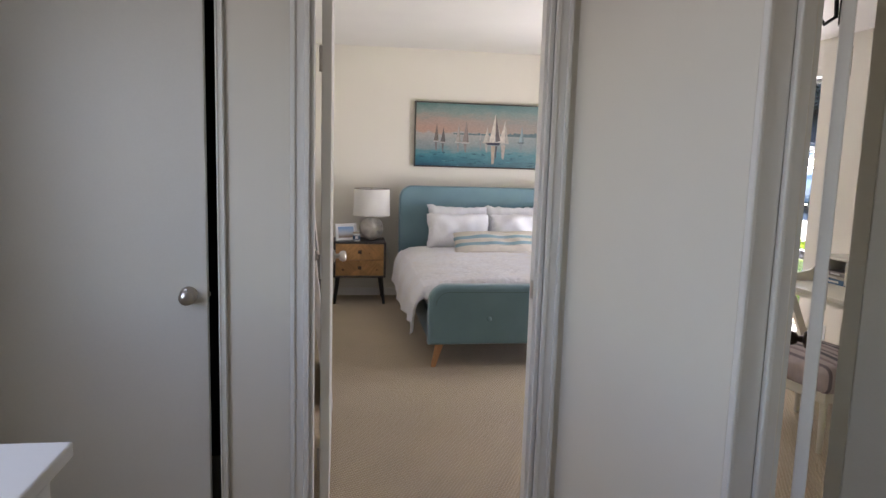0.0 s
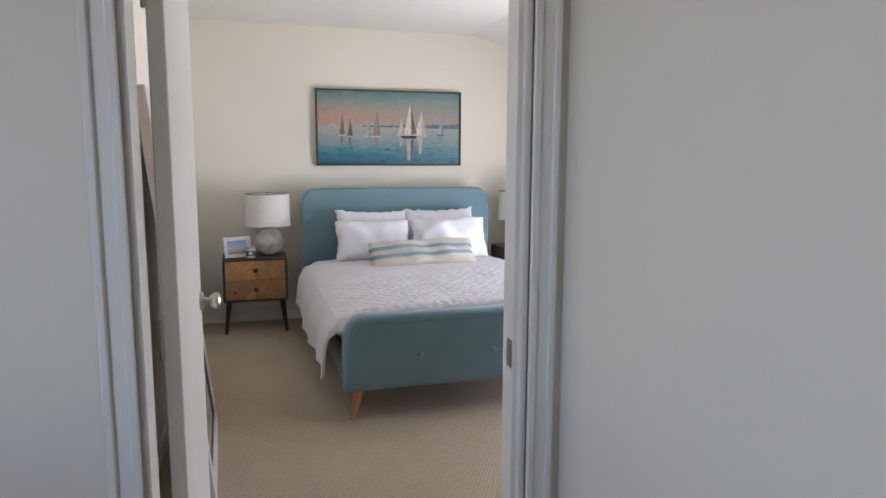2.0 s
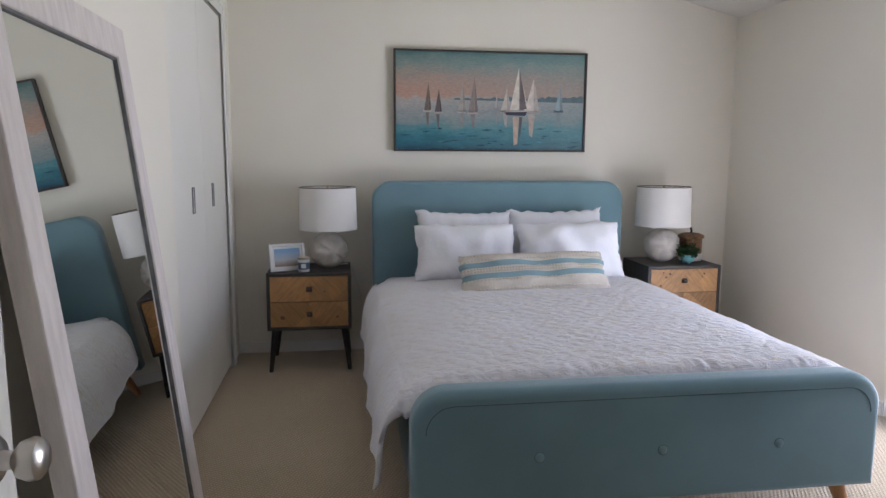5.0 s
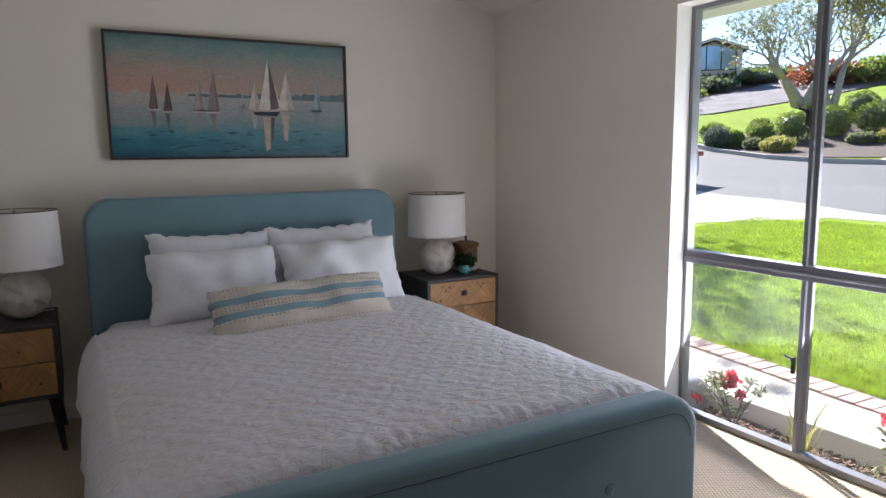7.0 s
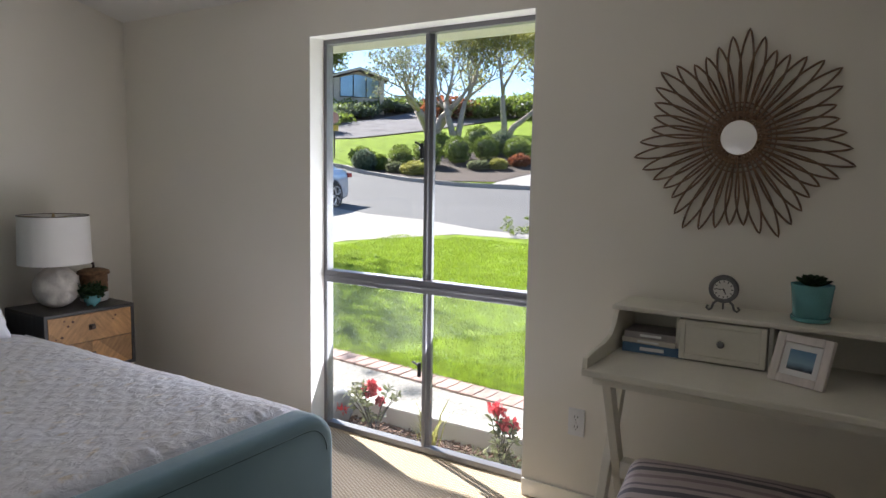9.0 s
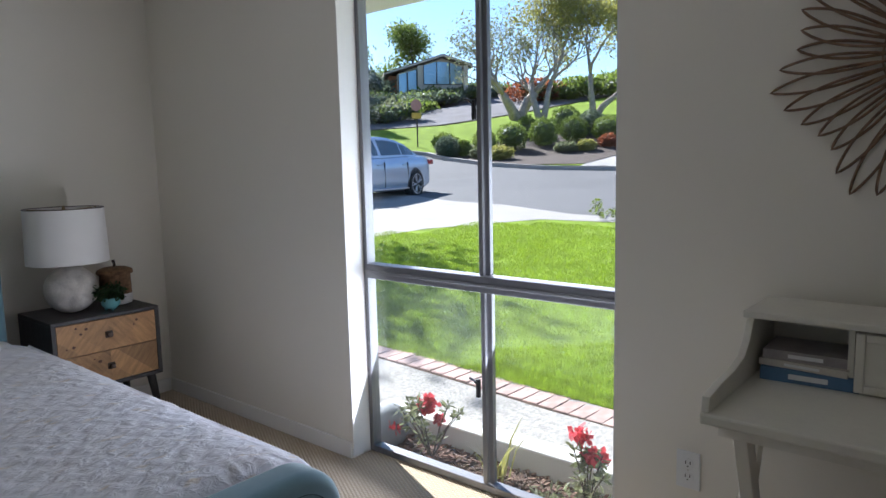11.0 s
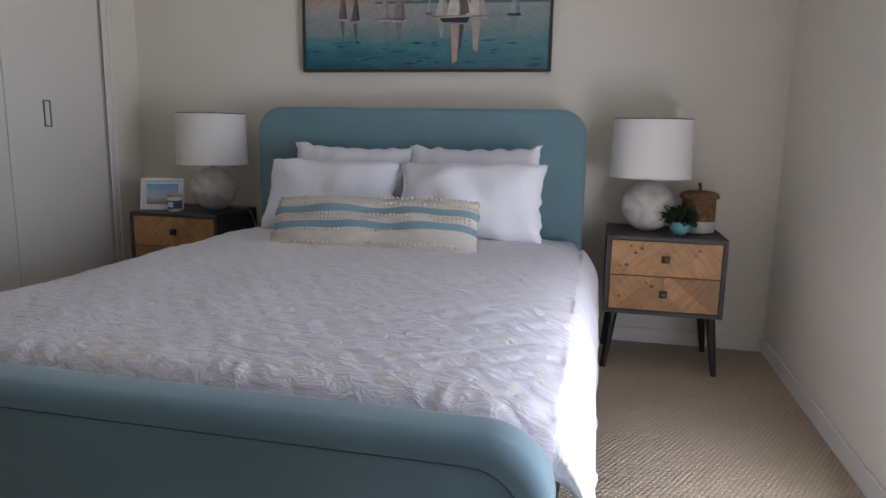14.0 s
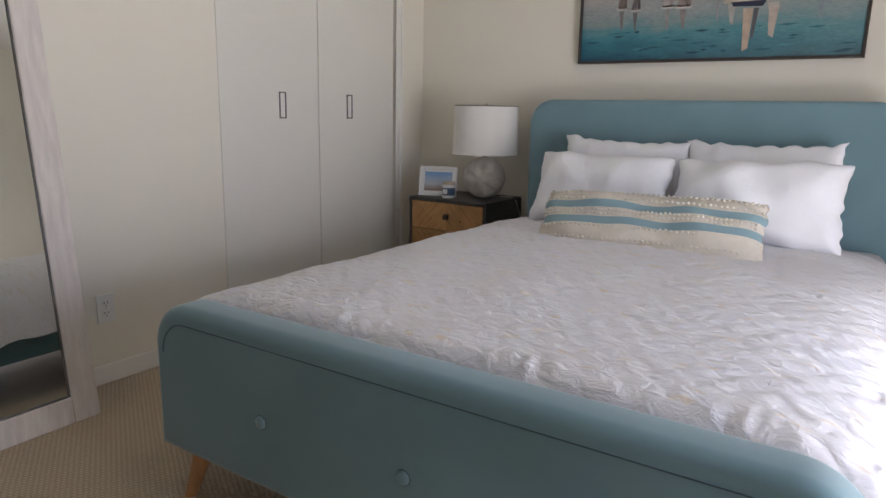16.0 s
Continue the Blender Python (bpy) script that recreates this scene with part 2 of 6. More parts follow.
def carpet_material():
    """Cut-and-loop carpet: small diagonal ribs with a soft mottling."""
    m = mat("beige_carpet", (0.60, 0.485, 0.33), 0.95, var=0.10, scale=1.1, fine=260, bump=0.5, depth=0.004, sheen=0.2)
    n, l = m.node_tree.nodes, m.node_tree.links
    tc = n["Texture Coordinate"]
    hs = []
    for ang, sc in ((0.5, 62.0), (2.1, 62.0)):
        mp = n.new("ShaderNodeMapping")
        mp.inputs["Rotation"].default_value = (0, 0, ang)
        w = n.new("ShaderNodeTexWave")
        w.inputs["Scale"].default_value, w.inputs["Distortion"].default_value, w.inputs["Detail Scale"].default_value = sc / 6.283 * 2.2, 1.6, 3.0
        l.new(tc.outputs["Object"], mp.inputs[0]), l.new(mp.outputs[0], w.inputs[0])
        hs.append(w)
    mul = n.new("ShaderNodeMath")
    mul.operation = 'MULTIPLY'
    l.new(hs[0].outputs["Fac"], mul.inputs[0]), l.new(hs[1].outputs["Fac"], mul.inputs[1])
    bu = n["Bump"]
    bu.inputs["Strength"].default_value, bu.inputs["Distance"].default_value = 0.9, 0.006
    l.new(mul.outputs[0], bu.inputs["Height"])
    p = n["Principled BSDF"]
    old = p.inputs["Base Color"].links[0].from_socket
    mx = n.new("ShaderNodeMix")
    mx.data_type, mx.blend_type = 'RGBA', 'MULTIPLY'
    mr = n.new("ShaderNodeMapRange")
    mr.inputs[3].default_value, mr.inputs[4].default_value = 0.80, 1.08
    l.new(mul.outputs[0], mr.inputs[0])
    mx.inputs[0].default_value = 1.0
    l.new(old, mx.inputs[6]), l.new(mr.outputs[0], mx.inputs[7]), l.new(mx.outputs[2], p.inputs["Base Color"])
    return m


CARPET = carpet_material()


def quilt_material():
    """White pinch-pleat cotton with diagonal puckers."""
    m = mat("white_pintuck_cotton", (0.76, 0.765, 0.82), 0.9, var=0.03, scale=5, fine=260, bump=0.4, depth=0.003, sheen=0.15, c2=(0.74, 0.72, 0.735))
    n, l = m.node_tree.nodes, m.node_tree.links
    tc = n["Texture Coordinate"]
    mp = n.new("ShaderNodeMapping")
    mp.inputs["Scale"].default_value = (22, 38, 22)
    mp.inputs["Rotation"].default_value = (0, 0, 0.22)
    v = n.new("ShaderNodeTexNoise")
    v.inputs["Scale"].default_value, v.inputs["Detail"].default_value, v.inputs["Distortion"].default_value = 1.0, 5, 0.7
    l.new(tc.outputs["Object"], mp.inputs[0]), l.new(mp.outputs[0], v.inputs[0])
    b = n.new("ShaderNodeBump")
    b.inputs["Strength"].default_value, b.inputs["Distance"].default_value = 0.55, 0.025
    l.new(v.outputs[0], b.inputs["Height"])
    l.new(n["Bump"].outputs[0], b.inputs["Normal"])
    l.new(b.outputs[0], n["Principled BSDF"].inputs["Normal"])
    # beige flecks: the warm shade of the pleats painted into the cotton colour
    p = n["Principled BSDF"]
    fl, mr, mx = n.new("ShaderNodeTexNoise"), n.new("ShaderNodeMapRange"), n.new("ShaderNodeMix")
    mf = n.new("ShaderNodeMapping")
    mf.inputs["Scale"].default_value = (14, 30, 14)
    mf.inputs["Rotation"].default_value = (0, 0, 0.6)
    fl.inputs["Scale"].default_value, fl.inputs["Detail"].default_value = 1.0, 3
    mr.inputs[1].default_value, mr.inputs[2].default_value, mr.inputs[3].default_value, mr.inputs[4].default_value = 0.62, 0.72, 0.0, 0.75
    mx.data_type = 'RGBA'
    mx.inputs[7].default_value = (0.74, 0.64, 0.52, 1)
    l.new(tc.outputs["Object"], mf.inputs[0]), l.new(mf.outputs[0], fl.inputs[0]), l.new(fl.outputs[0], mr.inputs[0])
    l.new(mr.outputs[0], mx.inputs[0]), l.new(p.inputs["Base Color"].links[0].from_socket, mx.inputs[6]), l.new(mx.outputs[2], p.inputs["Base Color"])
    return m


QUILT = quilt_material()


def stripes(name, bands, axis, base, rough=0.9):
    """Cloth with bands across one object axis: rows of (from, to, colour), in metres."""
    m = mat(name, base, rough, var=0.06, scale=30, fine=420, bump=0.5, depth=0.003)
    n, l = m.node_tree.nodes, m.node_tree.links
    sep = n.new("ShaderNodeSeparateXYZ")
    l.new(n["Texture Coordinate"].outputs["Object"], sep.inputs[0])
    p = n["Principled BSDF"]
    out = p.inputs["Base Color"].links[0].from_socket
    for lo, hi, c in bands:
        cmp = n.new("ShaderNodeMath")
        cmp.operation = 'COMPARE'
        cmp.inputs[1].default_value, cmp.inputs[2].default_value = (lo + hi) / 2, (hi - lo) / 2
        l.new(sep.outputs[axis], cmp.inputs[0])
        mx = n.new("ShaderNodeMix")
        mx.data_type = 'RGBA'
        l.new(cmp.outputs[0], mx.inputs[0]), l.new(out, mx.inputs[6])
        mx.inputs[7].default_value = (*c, 1)
        out = mx.outputs[2]
    l.new(out, p.inputs["Base Color"])
    return m


BLUEST = (0.22, 0.34, 0.38)
LUMBAR = stripes("cream_and_blue_weave", [(0.038, 0.070, BLUEST), (-0.031, 0.001, BLUEST), (0.128, 0.2, BLUEST), (-0.2, -0.130, BLUEST)], 2, (0.66, 0.61, 0.53))
TICKING = stripes("mauve_striped_cloth", [(-0.2 + i * 0.055, -0.185 + i * 0.055 + 0.008 * (i % 3), ((0.20, 0.17, 0.19), (0.30, 0.24, 0.25), (0.13, 0.12, 0.14))[i % 3]) for i in range(9)],
                  0, (0.50, 0.43, 0.42))


def picture_material():
    """Painted sea at dusk: teal sky, peach glow, pale water, dark teal swell."""
    m = bpy.data.materials.new("oil_paint_sea")
    m.use_nodes = True
    n, l = m.node_tree.nodes, m.node_tree.links
    p = n["Principled BSDF"]
    tc, sep = n.new("ShaderNodeTexCoord"), n.new("ShaderNodeSeparateXYZ")
    l.new(tc.outputs["Object"], sep.inputs[0])
    nz, nf = n.new("ShaderNodeTexNoise"), n.new("ShaderNodeTexNoise")
    mp = n.new("ShaderNodeMapping")
    mp.inputs["Scale"].default_value = (3, 1, 9)
    l.new(tc.outputs["Object"], mp.inputs[0]), l.new(mp.outputs[0], nz.inputs[0]), l.new(mp.outputs[0], nf.inputs[0])
    nz.inputs["Scale"].default_value, nz.inputs["Detail"].default_value = 2.2, 6
    nf.inputs["Scale"].default_value, nf.inputs["Detail"].default_value = 14.0, 4
    off = n.new("ShaderNodeMath")
    off.operation = 'MULTIPLY_ADD'
    off.inputs[1].default_value = 0.16
    l.new(nz.outputs[0], off.inputs[0]), l.new(sep.outputs[2], off.inputs[2])
    ramp = n.new("ShaderNodeValToRGB")
    mr = n.new("ShaderNodeMapRange")
    mr.inputs[1].default_value, mr.inputs[2].default_value = -0.24, 0.40
    l.new(off.outputs[0], mr.inputs[0]), l.new(mr.outputs[0], ramp.inputs[0])
    cr = ramp.color_ramp
    stops = [(0.0, (0.012, 0.07, 0.12)), (0.10, (0.02, 0.14, 0.19)), (0.22, (0.06, 0.23, 0.27)), (0.30, (0.22, 0.28, 0.28)), (0.46, (0.36, 0.35, 0.34)),
             (0.52, (0.40, 0.37, 0.35)), (0.56, (0.46, 0.29, 0.22)), (0.72, (0.40, 0.29, 0.24)), (0.86, (0.22, 0.28, 0.26)), (1.0, (0.09, 0.19, 0.19))]
    cr.elements[0].position, cr.elements[0].color = stops[0][0], (*stops[0][1], 1)
    cr.elements[1].position, cr.elements[1].color = 1.0, (*stops[-1][1], 1)
    for pos, c in stops[1:-1]:
        cr.elements.new(pos).color = (*c, 1)
    side = n.new("ShaderNodeMapRange")
    side.inputs[1].default_value, side.inputs[2].default_value, side.inputs[3].default_value, side.inputs[4].default_value = -0.5, 0.6, 0.0, 0.42
    l.new(sep.outputs[0], side.inputs[0])
    mx = n.new("ShaderNodeMix")
    mx.data_type = 'RGBA'
    mx.inputs[7].default_value = (0.16, 0.27, 0.28, 1)
    l.new(side.outputs[0], mx.inputs[0]), l.new(ramp.outputs[0], mx.inputs[6])
    hsv = n.new("ShaderNodeHueSaturation")
    m2 = n.new("ShaderNodeMapRange")
    m2.inputs[3].default_value, m2.inputs[4].default_value = 0.7, 1.3
    l.new(nf.outputs[0], m2.inputs[0]), l.new(m2.outputs[0], hsv.inputs["Value"]), l.new(mx.outputs[2], hsv.inputs["Color"])
    l.new(hsv.outputs[0], p.inputs["Base Color"])
    p.inputs["Roughness"].default_value = 0.55
    bu = n.new("ShaderNodeBump")
    bu.inputs["Strength"].default_value, bu.inputs["Distance"].default_value = 0.3, 0.002
    l.new(nf.outputs[0], bu.inputs["Height"]), l.new(bu.outputs[0], p.inputs["Normal"])
    return m


SEA = picture_material()


def beach_material(name, sky_c, mid, sand):
    m = bpy.data.materials.new(name)
    m.use_nodes = True
    n, l = m.node_tree.nodes, m.node_tree.links
    tc, sep, ramp = n.new("ShaderNodeTexCoord"), n.new("ShaderNodeSeparateXYZ"), n.new("ShaderNodeValToRGB")
    nz, ad = n.new("ShaderNodeTexNoise"), n.new("ShaderNodeMath")
    nz.inputs["Scale"].default_value = 30
    ad.operation, ad.inputs[1].default_value = 'MULTIPLY_ADD', 0.25
    l.new(tc.outputs["Generated"], sep.inputs[0]), l.new(tc.outputs["Object"], nz.inputs[0])
    l.new(nz.outputs[0], ad.inputs[0]), l.new(sep.outputs[2], ad.inputs[2]), l.new(ad.outputs[0], ramp.inputs[0])
    e = ramp.color_ramp.elements
    e[0].position, e[0].color = 0.15, (*sand, 1)
    e[1].position, e[1].color = 1.0, (*sky_c, 1)
    e.new(0.5).color = (*mid, 1)
    l.new(ramp.outputs[0], n["Principled BSDF"].inputs["Base Color"])
    n["Principled BSDF"].inputs["Roughness"].default_value = 0.25
    return m


BEACH = beach_material("beach_print", (0.22, 0.38, 0.62), (0.50, 0.55, 0.60), (0.30, 0.22, 0.17))
DEEPSEA = beach_material("night_sea_print", (0.10, 0.22, 0.36), (0.22, 0.36, 0.46), (0.01, 0.02, 0.04))

# ---- building helpers ----


def obj(name, bm, material, parent=None, label="", smooth=False):
    me = bpy.data.meshes.new(name)
    bm.normal_update()
    bm.to_mesh(me)
    bm.free()
    if smooth:
        me.polygons.foreach_set("use_smooth", [True] * len(me.polygons))
        if smooth != 1:
            me.set_sharp_from_angle(angle=math.radians(smooth))
    for k in (material if isinstance(material, (list, tuple)) else [material]):
        me.materials.append(k)
    ob = new(name, me)
    if parent:
        ob.parent = parent
    if label:
        tagged(ob, label)
    return ob


def part(name, bm, material, parent, label="", smooth=False):
    return obj(name, bm, material, parent, label, smooth)


def thing(name, m, label, category, group="", kind=""):
    e = new(name)
    e.empty_display_size = 0.1
    e.matrix_basis = m
    return tagged(e, label, category, group, kind)


def box(x0, x1, y0, y1, z0, z1, bevel=0.0, seg=2, bm=None):
    b = bmesh.new()
    bmesh.ops.create_cube(b, size=1)
    for v in b.verts:
        v.co = Vector(((x0 + x1) / 2 + v.co.x * (x1 - x0), (y0 + y1) / 2 + v.co.y * (y1 - y0), (z0 + z1) / 2 + v.co.z * (z1 - z0)))
    if bevel:
        bmesh.ops.bevel(b, geom=b.edges[:], offset=bevel, segments=seg, profile=0.5, affect='EDGES')
    return merge(bm, b) if bm else b


def merge(a, b):
    me = bpy.data.meshes.new("tmp")
    b.to_mesh(me)
    b.free()
    a.from_mesh(me)
    bpy.data.meshes.remove(me)
    return a


def lathe(profile, n=32, cx=0.0, cy=0.0, cap=True):
    b = bmesh.new()
    rings = []
    for r, z in profile:
        rings.append([b.verts.new((cx + r * math.cos(2 * math.pi * i / n), cy + r * math.sin(2 * math.pi * i / n), z)) for i in range(n)])
    for p, q in zip(rings, rings[1:]):
        for i in range(n):
            b.faces.new((p[i], p[(i + 1) % n], q[(i + 1) % n], q[i]))
    if cap:
        b.faces.new(list(reversed(rings[0]))), b.faces.new(rings[-1])
    return b


def tube(points, r, n=8, closed=False):
    """A round rod along points; r: one radius or one a point."""
    b = bmesh.new()
    pts = [Vector(p) for p in points]
    rings = []
    for i, p in enumerate(pts):
        a = pts[i - 1] if i or closed else pts[0]
        c = pts[(i + 1) % len(pts)] if i + 1 < len(pts) or closed else pts[-1]
        t = (c - a).normalized()
        u = t.orthogonal().normalized() if not rings else (last - t * last.dot(t)).normalized()
        last = u
        w, rr = t.cross(u), r[i] if isinstance(r, (list, tuple)) else r
        rings.append([b.verts.new(p + rr * (math.cos(2 * math.pi * k / n) * u + math.sin(2 * math.pi * k / n) * w)) for k in range(n)])
    for p, q in list(zip(rings, rings[1:])) + ([(rings[-1], rings[0])] if closed else []):
        for k in range(n):
            b.faces.new((p[k], p[(k + 1) % n], q[(k + 1) % n], q[k]))
    if not closed:
        b.faces.new(list(reversed(rings[0]))), b.faces.new(rings[-1])
    return b


def prism(poly, axis, lo, hi, bevel=0.0, rim=False):
    """A polygon in the two other axes, thickened along one."""
    b = bmesh.new()

    def at(p, d):
        return {"x": (d, *p), "y": (p[0], d, p[1]), "z": (*p, d)}[axis]

    f = b.faces.new([b.verts.new(at(p, lo)) for p in poly])
    e = bmesh.ops.extrude_face_region(b, geom=[f])
    mv = Vector(at((0, 0), hi)) - Vector(at((0, 0), lo))
    for v in e["geom"]:
        if isinstance(v, bmesh.types.BMVert):
            v.co += mv
    bmesh.ops.recalc_face_normals(b, faces=b.faces[:])
    if bevel:
        k = "xyz".index(axis)
        geom = [e for e in b.edges if not rim or abs(e.verts[0].co[k] - e.verts[1].co[k]) < 1e-5]
        bmesh.ops.bevel(b, geom=geom, offset=bevel, segments=5 if rim else 3, profile=0.5, affect='EDGES')
    return b


def rounded_rect(x0, x1, z0, z1, r, n=8, corners="tl tr"):
    pts = []
    for key, cx, cz, a0 in (("br", x1 - r, z0 + r, -90), ("tr", x1 - r, z1 - r, 0), ("tl", x0 + r, z1 - r, 90), ("bl", x0 + r, z0 + r, 180)):
        if key in corners:
            pts += [(cx + r * math.cos(math.radians(a0 + 90 * i / n)), cz + r * math.sin(math.radians(a0 + 90 * i / n))) for i in range(n + 1)]
        else:
            pts.append({"br": (x1, z0), "tr": (x1, z1), "tl": (x0, z1), "bl": (x0, z0)}[key])
    return pts


def structure(name, bm, material, label, category, smooth=False):
    return tagged(obj(name, bm, material, None, "", smooth), label, category, "", "structure")


# ---- the rooms ----
XW, XE, YN, YS = 0.0, 3.385, 6.83, 2.47         # bedroom: west, east, north wall and the wall with the door
HY = 2.36                                       # hall side of that wall
WY0, WY1, WZ = 4.067, 5.29, 2.02                # window opening
DX0, DX1, DZ = 0.205, 1.05, 2.03                # bedroom doorway
CZ, CE, CX = 2.48, 2.24, 2.4                    # ceiling: flat height, height at the east wall, where the slope begins

structure("floor", box(-1.3, 3.5, -2.3, 6.95, -0.2, 0), CARPET, "beige patterned loop-pile carpet over the whole floor", "carpet")
structure("wall_north", box(-0.8, 3.62, YN, YN + 0.14, 0, 2.8), WALL, "cream painted wall behind the bed", "wall")
b = box(XE, 3.55, WY1, YN, 0, 2.5)
box(XE, 3.55, 1.85, WY0, 0, 2.5, bm=b)
box(XE, 3.62, WY0, WY1, WZ, 2.5, bm=b)
box(3.551, 3.62, WY1 + 0.22, YN, 0, 2.5, bm=b)
box(3.551, 3.62, 1.85, WY0 - 0.22, 0, 2.5, bm=b)
box(3.551, 3.62, WY1, WY1 + 0.22, WZ, 2.5, bm=b)
box(3.551, 3.62, WY0 - 0.22, WY0, WZ, 2.5, bm=b)
structure("wall_east", b, WALL, "cream painted wall with the tall window", "wall")
b = box(-0.12, XW, YS, 5.31, 0, 2.7)
box(-0.12, XW, 6.545, YN, 0, 2.7, bm=b)
box(-0.12, XW, 5.31, 6.545, 2.09, 2.7, bm=b)
structure("wall_west", b, WALL, "cream painted wall with the closet", "wall")
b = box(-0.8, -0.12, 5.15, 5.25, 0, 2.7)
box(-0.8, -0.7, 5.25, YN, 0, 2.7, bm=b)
structure("wall_closet", b, CLOSETSHADE, "closet inner walls coloured near black for shade", "wall")
b = box(DX1, 1.14, HY, YS, 0, 2.7)
box(-0.10, DX0, HY, YS, 0, 2.7, bm=b)
box(DX0, DX1, HY, YS, DZ, 2.7, bm=b)
box(-1.3, -0.84, HY, YS, 0, 2.7, bm=b)
box(-0.84, -0.10, HY, YS, DZ, 2.7, bm=b)
structure("wall_south", b, WALL, "cream painted wall at the end of the hall", "wall")
# the wall runs slightly askew to a corner, where the side doorway faces the hall
b = prism([(1.14, YS), (1.14, HY), (1.222, 1.40), (1.345, 1.388), (1.345, 1.43), (1.28, YS)], "z", 0, 2.7)
box(1.14, 1.18, -2.3, 0.30, 0, 2.7, bm=b)
box(1.14, 1.222, 0.30, 1.385, DZ + 0.06, 2.7, bm=b)
structure("wall_hall_east", b, WALL, "pale painted wall along the hall", "wall")
b = box(-1.0, -0.90, -2.3, HY, 0, 0.9)
box(-1.0, -0.90, -2.3, HY, 2.0, 2.7, bm=b)
box(-1.0, -0.90, -2.3, 0.46, 0.9, 2.0, bm=b)
box(-1.0, -0.90, 1.50, HY, 0.9, 2.0, bm=b)
structure("wall_hall_west", b, WALL, "pale painted wall along the hall", "wall")
b = box(-0.90, 3.5, -2.4, -2.3, 0, 0.9)
box(-0.90, 3.5, -2.4, -2.3, 2.0, 2.7, bm=b)
for x0, x1 in ((-0.90, 1.75), (2.65, 3.5)):
    box(x0, x1, -2.4, -2.3, 0.9, 2.0, bm=b)
structure("wall_hall_south", b, WALL, "pale painted wall closing the hall", "wall")
b = box(1.87, XE, 1.78, 1.85, 0, 2.7)
box(1.29, 1.87, 1.78, 1.85, DZ + 0.06, 2.7, bm=b)
structure("wall_partition", b, WALL, "pale painted partition beside the open door", "wall")
structure("wall_alcove_east", box(2.9, 3.0, -2.3, 1.78, 0, 2.7), WALL, "pale painted wall beyond the hall", "wall")
# hall closet lining, its shade given by the near-black colour
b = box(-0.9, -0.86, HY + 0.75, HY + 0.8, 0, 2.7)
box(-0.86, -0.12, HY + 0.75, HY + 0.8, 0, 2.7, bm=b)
structure("wall_linen_closet", b, CLOSETSHADE, "hall closet inner wall coloured near black for shade", "wall")

b = bmesh.new()
for poly in ([(-0.8, CZ), (CX, CZ), (CX, CZ + 0.1), (-0.8, CZ + 0.1)], [(CX, CZ), (3.62, CE - 0.055), (3.62, CE + 0.08), (CX, CZ + 0.1)]):
    merge(b, prism(poly, "y", 1.8, YN + 0.1))
bmesh.ops.recalc_face_normals(b, faces=b.faces[:])
structure("ceiling", b, CEIL, "white painted ceiling sloping down over the window", "ceiling")
structure("ceiling_hall", box(-1.3, 3.0, -2.4, HY + 0.8, 2.44, 2.55), CEIL, "white painted hall ceiling", "ceiling")


def baseboard(x0, x1, y0, y1):
    return structure("baseboard", box(x0, x1, y0, y1, 0.0, 0.075, 0.004), TRIM, "low cream painted baseboard", "baseboard")


baseboard(XW + 0.004, XE - 0.014, YN - 0.012, YN - 0.0005)
baseboard(XE - 0.012, XE - 0.0005, WY1 + 0.002, YN - 0.013)
baseboard(XE - 0.012, XE - 0.0005, 1.87, WY0 - 0.002)
baseboard(XW + 0.0005, XW + 0.014, YS + 0.02, 5.24)


def casing(name, run, depth, axis, at, out, label):
    """Moulded door trim: a stepped board along a run of corner points; out: the way it stands off its wall."""
    bm = bmesh.new()
    for lo, hi, t in ((0.0, 0.075, 0.012), (0.0, 0.022, 0.018), (0.055, 0.075, 0.021)):
        for (a0, a1, z0, z1) in run(lo, hi):
            s = sorted((at, at + out * t))
            if axis == "y":
                box(a0, a1, s[0], s[1], z0, z1, 0.003, 1, bm)
            else:
                box(s[0], s[1], a0, a1, z0, z1, 0.003, 1, bm)
    return structure(name, bm, TRIM, label, "door trim")


def around(a0, a1, top):
    return lambda lo, hi: [(a0 - hi, a0 - lo, 0, top + hi), (a1 + lo, a1 + hi, 0, top + hi), (a0 - lo, a1 + lo, top + lo, top + hi)]


LAB = "white painted moulded door casing"
casing("trim_bedroom_door_hall", lambda lo, hi: around(DX0, DX1, DZ)(lo * 0.85, hi * 0.85), 0, "y", HY, -1, LAB)
casing("trim_bedroom_door_room", around(DX0, DX1, DZ), 0, "y", YS, 1, LAB)
casing("trim_hall_closet", lambda lo, hi: around(-0.84, -0.10, DZ)(lo * 0.35, hi * 0.35), 0, "y", HY, -1, LAB)
b = bmesh.new()
for x0, x1, y0 in ((1.2215, 1.234, 1.376), (1.234, 1.296, 1.389), (1.296, 1.309, 1.374), (1.309, 1.340, 1.382)):
    box(x0, x1, y0, 1.4005 - 0.1 * (x0 - 1.222), 0, DZ, 0.003, 1, b)
structure("trim_side_door", b, TRIM, LAB, "door trim")


def jamb(name, b):
    structure(name, b, TRIM, "white painted door jamb with its stop", "door jamb")


